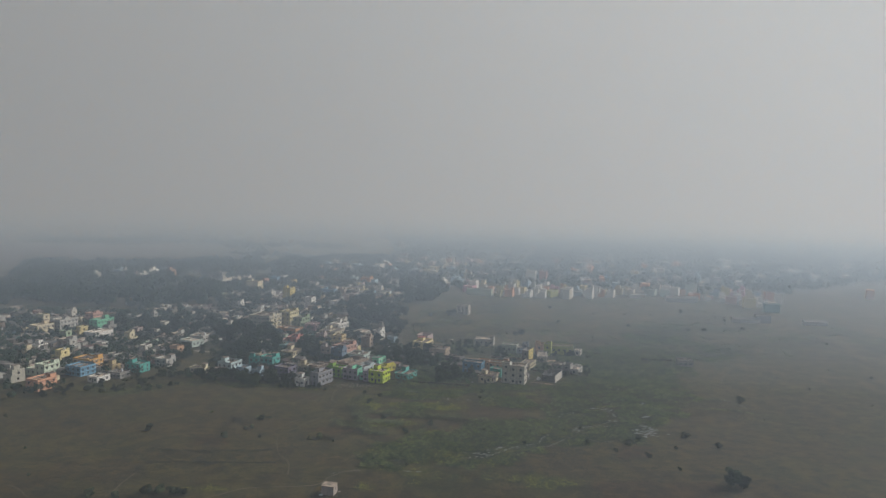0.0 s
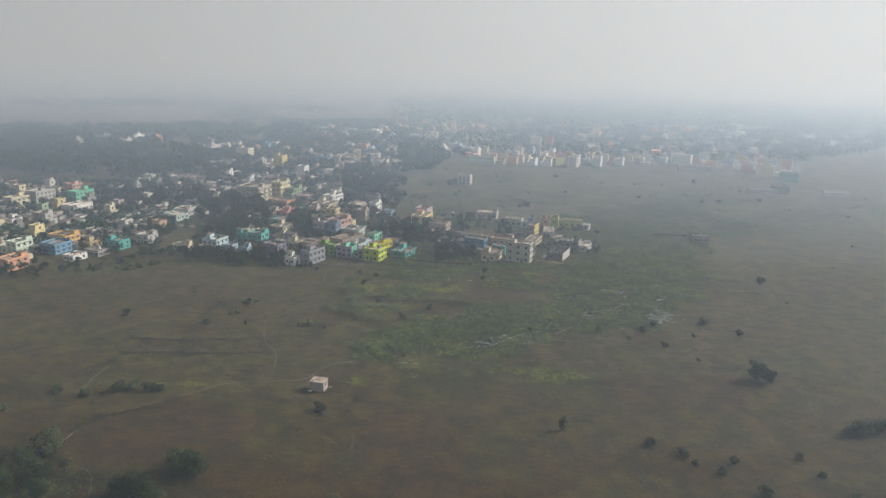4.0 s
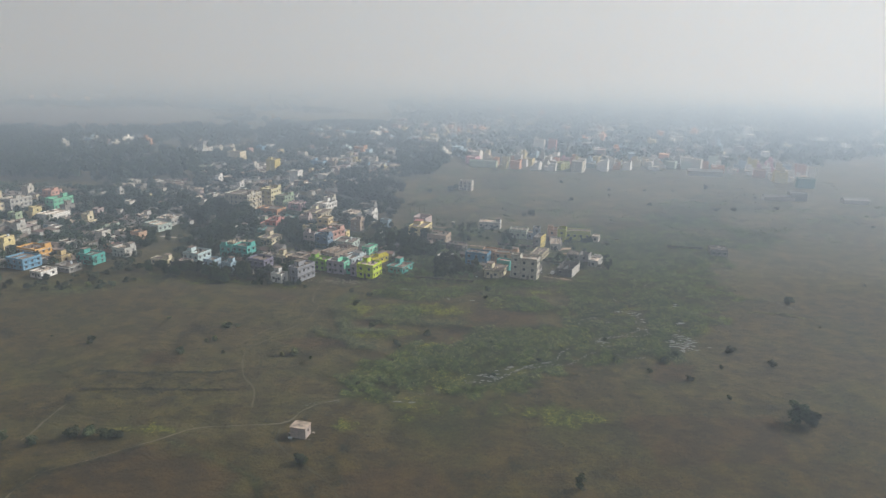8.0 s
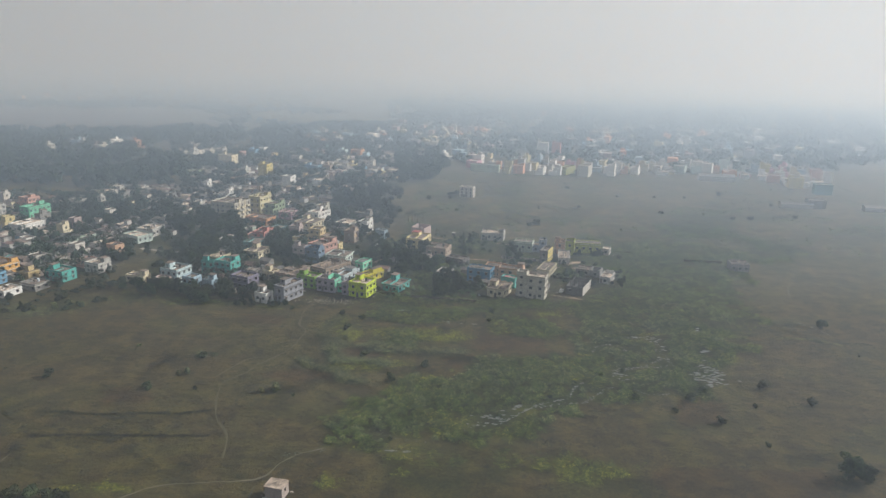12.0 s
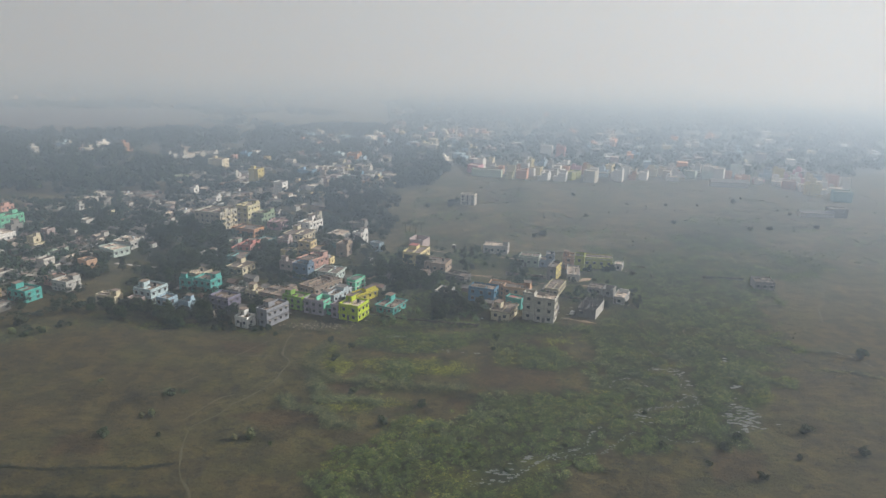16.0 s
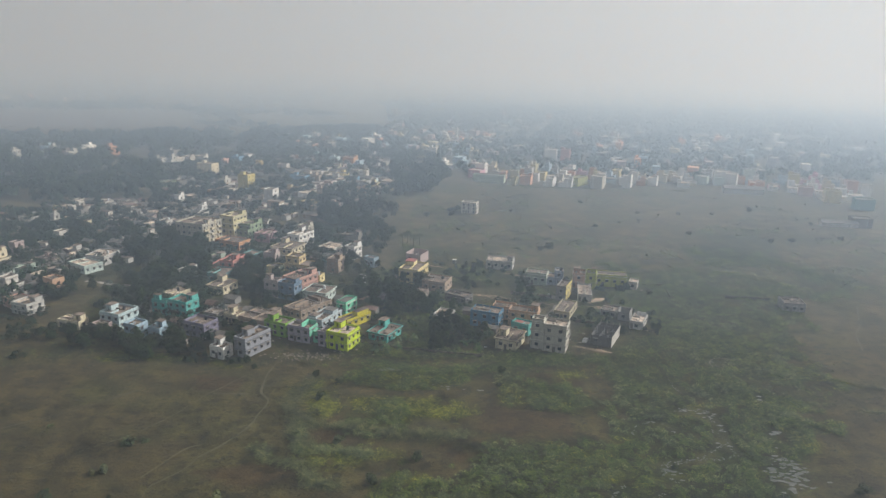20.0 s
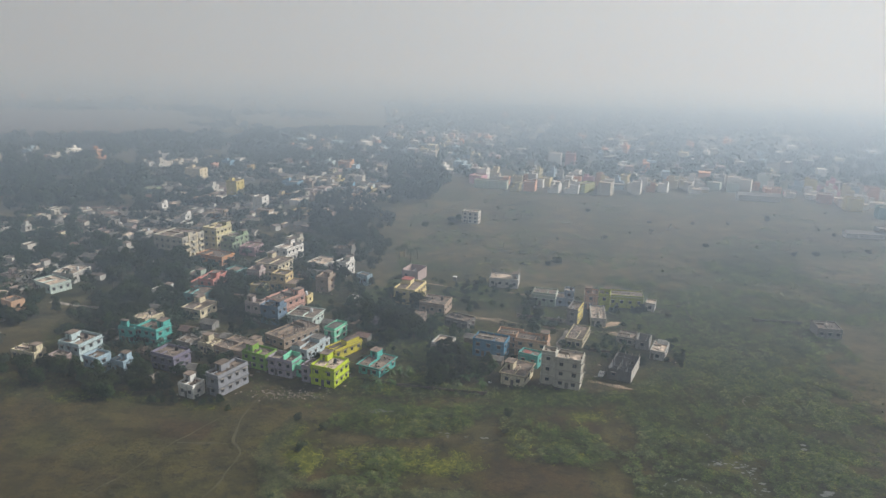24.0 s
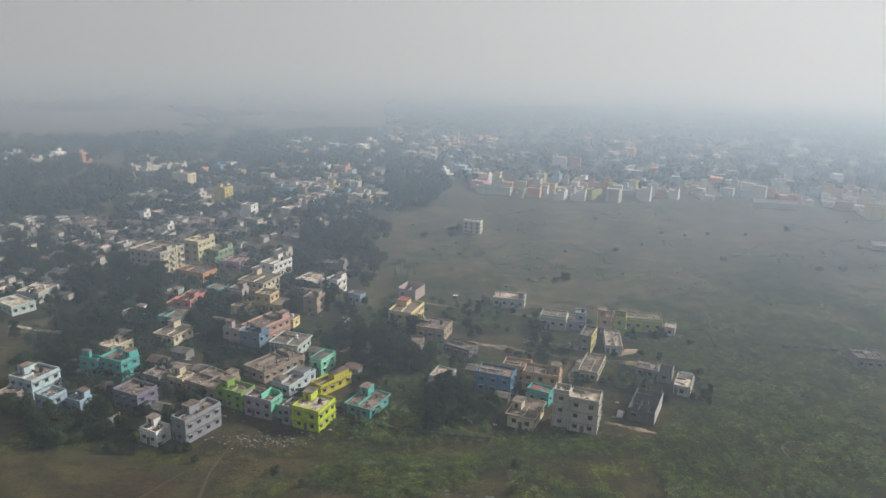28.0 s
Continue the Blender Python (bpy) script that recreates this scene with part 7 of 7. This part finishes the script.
def low_roofs(name, x, y, seed, label):
    """Packed village roofs, too many and too small to count: lean-tos and gables, one material a mesh."""
    q = random.Random(seed)
    mats = [TIN, TIN_RED, ROOF, ROOF_PALE]
    roofs, walls, placed = [Solid() for _ in mats], [Solid() for _ in range(3)], []
    for px, py in zip(x.tolist(), y.tolist()):
        if any((px - a) ** 2 + (py - b) ** 2 < 24 for a, b in placed):
            continue
        placed.append((px, py))
        w, d, h, a = q.uniform(2.0, 4.6), q.uniform(1.4, 2.6), q.uniform(2.0, 3.0), radians(-20 + q.uniform(-14, 14) + q.choice((0, 90)))
        rs, ws = roofs[q.choices((0, 1, 2, 3), (5, 1, 5, 1))[0]], q.choice(walls)
        nr, nw = len(rs.v), len(ws.v)
        ws.box(-w, w, -d, d, -0.3, h)
        if q.random() < 0.6:
            rise = d * 0.26
            for sg in (-1, 1):
                rs.quad((-w - 0.3, sg * (d + 0.4), h - 0.15), (w + 0.3, sg * (d + 0.4), h - 0.15), (w + 0.3, 0, h + rise), (-w - 0.3, 0, h + rise))
            rs.quad((-w, -d, h), (-w, d, h), (-w, 0.01, h + rise), (-w, -0.01, h + rise))
            rs.quad((w, -d, h), (w, d, h), (w, 0.01, h + rise), (w, -0.01, h + rise))
        else:
            rs.box(-w - 0.2, w + 0.2, -d - 0.2, d + 0.2, h, h + 0.16)
        for s, n in ((rs, nr), (ws, nw)):
            s.v[n:] = [(px + vx * math.cos(a) - vy * math.sin(a), py + vx * math.sin(a) + vy * math.cos(a), vz) for vx, vy, vz in s.v[n:]]
    for s, m in zip(roofs + walls, mats + [paint(*PAINTS[k]) for k in ("greywhite", "brownconc", "dustwhite")]):
        if s.v:
            tagged(new(name, s.mesh(name, m)), label, "huts", kind="stuff")


LOW = "tightly packed low village roofs of sheet and cement"
x, y = scatter_poly(41, 1500, [(-262, 592), (-134, 605), (-106, 525), (-135, 505), (-165, 450), (-190, 440), (-240, 500)], 0.4, 26, 0.8)
low_roofs("low_roofs", x, y, 1, LOW)
x, y = scatter_poly(42, 1300, [(-372, 569), (-227, 545), (-165, 420), (-190, 372), (-225, 350), (-300, 420)], 0.42, 26, 0.8)
low_roofs("low_roofs", x, y, 2, LOW)
x, y = scatter_poly(43, 1500, [(-280, 790), (-70, 840), (-50, 690), (-80, 560), (-127, 555), (-135, 610), (-200, 610)], 0.42, 30, 0.8)
low_roofs("low_roofs", x, y, 3, LOW)


def far_roofs(name, x, y, seed, mats, label):
    """Tiny houses of the distance, with roof rooms and dark bays, one colour a mesh."""
    q = random.Random(seed)
    sets = [Solid() for _ in mats]
    for px, py in zip(x.tolist(), y.tolist()):
        s, w, d, fl, a = q.choice(sets), q.uniform(3, 5.5), q.uniform(3, 5.5), q.choice((1, 1, 2, 2, 3)), radians(-20 + q.uniform(-12, 12))
        h = fl * 3.1 + 0.4
        n = len(s.v)
        rows = [(k * 3.1 + 1.0, k * 3.1 + 2.2) for k in range(fl)]
        wall_face(s, (-w, -d), 1, 0, 2 * w, -0.4, h, columns_of(2 * w, 3.4, 1.3), rows, 0.5)
        wall_face(s, (w, -d), 0, 1, 2 * d, -0.4, h, columns_of(2 * d, 3.4, 1.3), rows, 0.5)
        s.quad((-w, d, -0.4), (-w, -d, -0.4), (-w, -d, h), (-w, d, h))
        s.quad((w, d, -0.4), (-w, d, -0.4), (-w, d, h), (w, d, h))
        s.quad((-w, -d, h), (w, -d, h), (w, d, h), (-w, d, h))
        if q.random() < 0.6:
            s.box(-w + 0.5, -w + 3.2, d - 3.4, d - 0.4, h, h + 2.2)
        s.v[n:] = [(px + vx * math.cos(a) - vy * math.sin(a), py + vx * math.sin(a) + vy * math.cos(a), vz) for vx, vy, vz in s.v[n:]]
    for s, m in zip(sets, mats):
        if s.v:
            tagged(new(name, s.mesh(name, m)), label, "houses", kind="stuff")


FAR_PAINT = [paint(*PAINTS[k]) for k in ("white", "cream", "greywhite", "peach", "paleblue", "dustwhite", "greyconc", "pinkgrey")]
FAR_TOWN = "pale houses of the distant town in haze"
x, y = scatter_poly(10, 260, [(10, 762), (330, 762), (480, 900), (560, 1100), (-20, 1050)], 0.4, 45)
far_roofs("far_town", x, y, 3, FAR_PAINT, FAR_TOWN)
x, y = scatter_poly(11, 330, [(330, 720), (480, 900), (560, 1100), (-20, 1050), (-90, 1120), (-150, 1600), (1100, 1750), (900, 1000), (500, 700)], 0.42)
far_roofs("far_town", x, y, 4, FAR_PAINT, FAR_TOWN)
x, y = scatter_poly(12, 90, [(-70, 846), (10, 740), (40, 1000), (-90, 1100)], 0.3)
far_roofs("far_town", x, y, 6, FAR_PAINT, FAR_TOWN)
x, y = scatter_poly(13, 46, [(-395, 745), (-322, 755), (-326, 800), (-400, 800)], 0.2)
far_roofs("far_town", x, y, 7, FAR_PAINT, "pale houses among far trees")
x, y = scatter_poly(14, 60, [(-200, 870), (-80, 850), (-60, 1000), (-180, 960)], 0.45)
far_roofs("far_town", x, y, 8, FAR_PAINT, "pale houses among far trees")
x, y = scatter_poly(15, 110, [(-1300, 1600), (-700, 1250), (-100, 1350), (0, 1700), (-900, 2300)], 0.55, 160)
far_roofs("far_town", x, y, 5, FAR_PAINT, "pale houses of a distant village in haze")

# haze over the plain, last of the setting
s = Solid()
s.box(-4400, 4400, -1300, 4500, -40, 2500)
haze = tagged(new("backdrop_haze", s.mesh("backdrop_haze", haze_mat)), "thin grey winter haze over the plain", "haze", kind="structure")
haze.visible_shadow = False
for reach, top, label in ((368, 2300, "slightly thicker grey haze from the town onwards"), (760, 2100, "dense grey haze bank beyond the town")):
    s = Solid()
    s.box(-4350 + reach / 100, 4350 - reach / 100, reach, 4450 - reach / 100, -35 + reach / 100, top)
    bank = tagged(new("backdrop_haze", s.mesh("backdrop_haze", bank_mat)), label, "haze", kind="structure")
    bank.visible_shadow = False
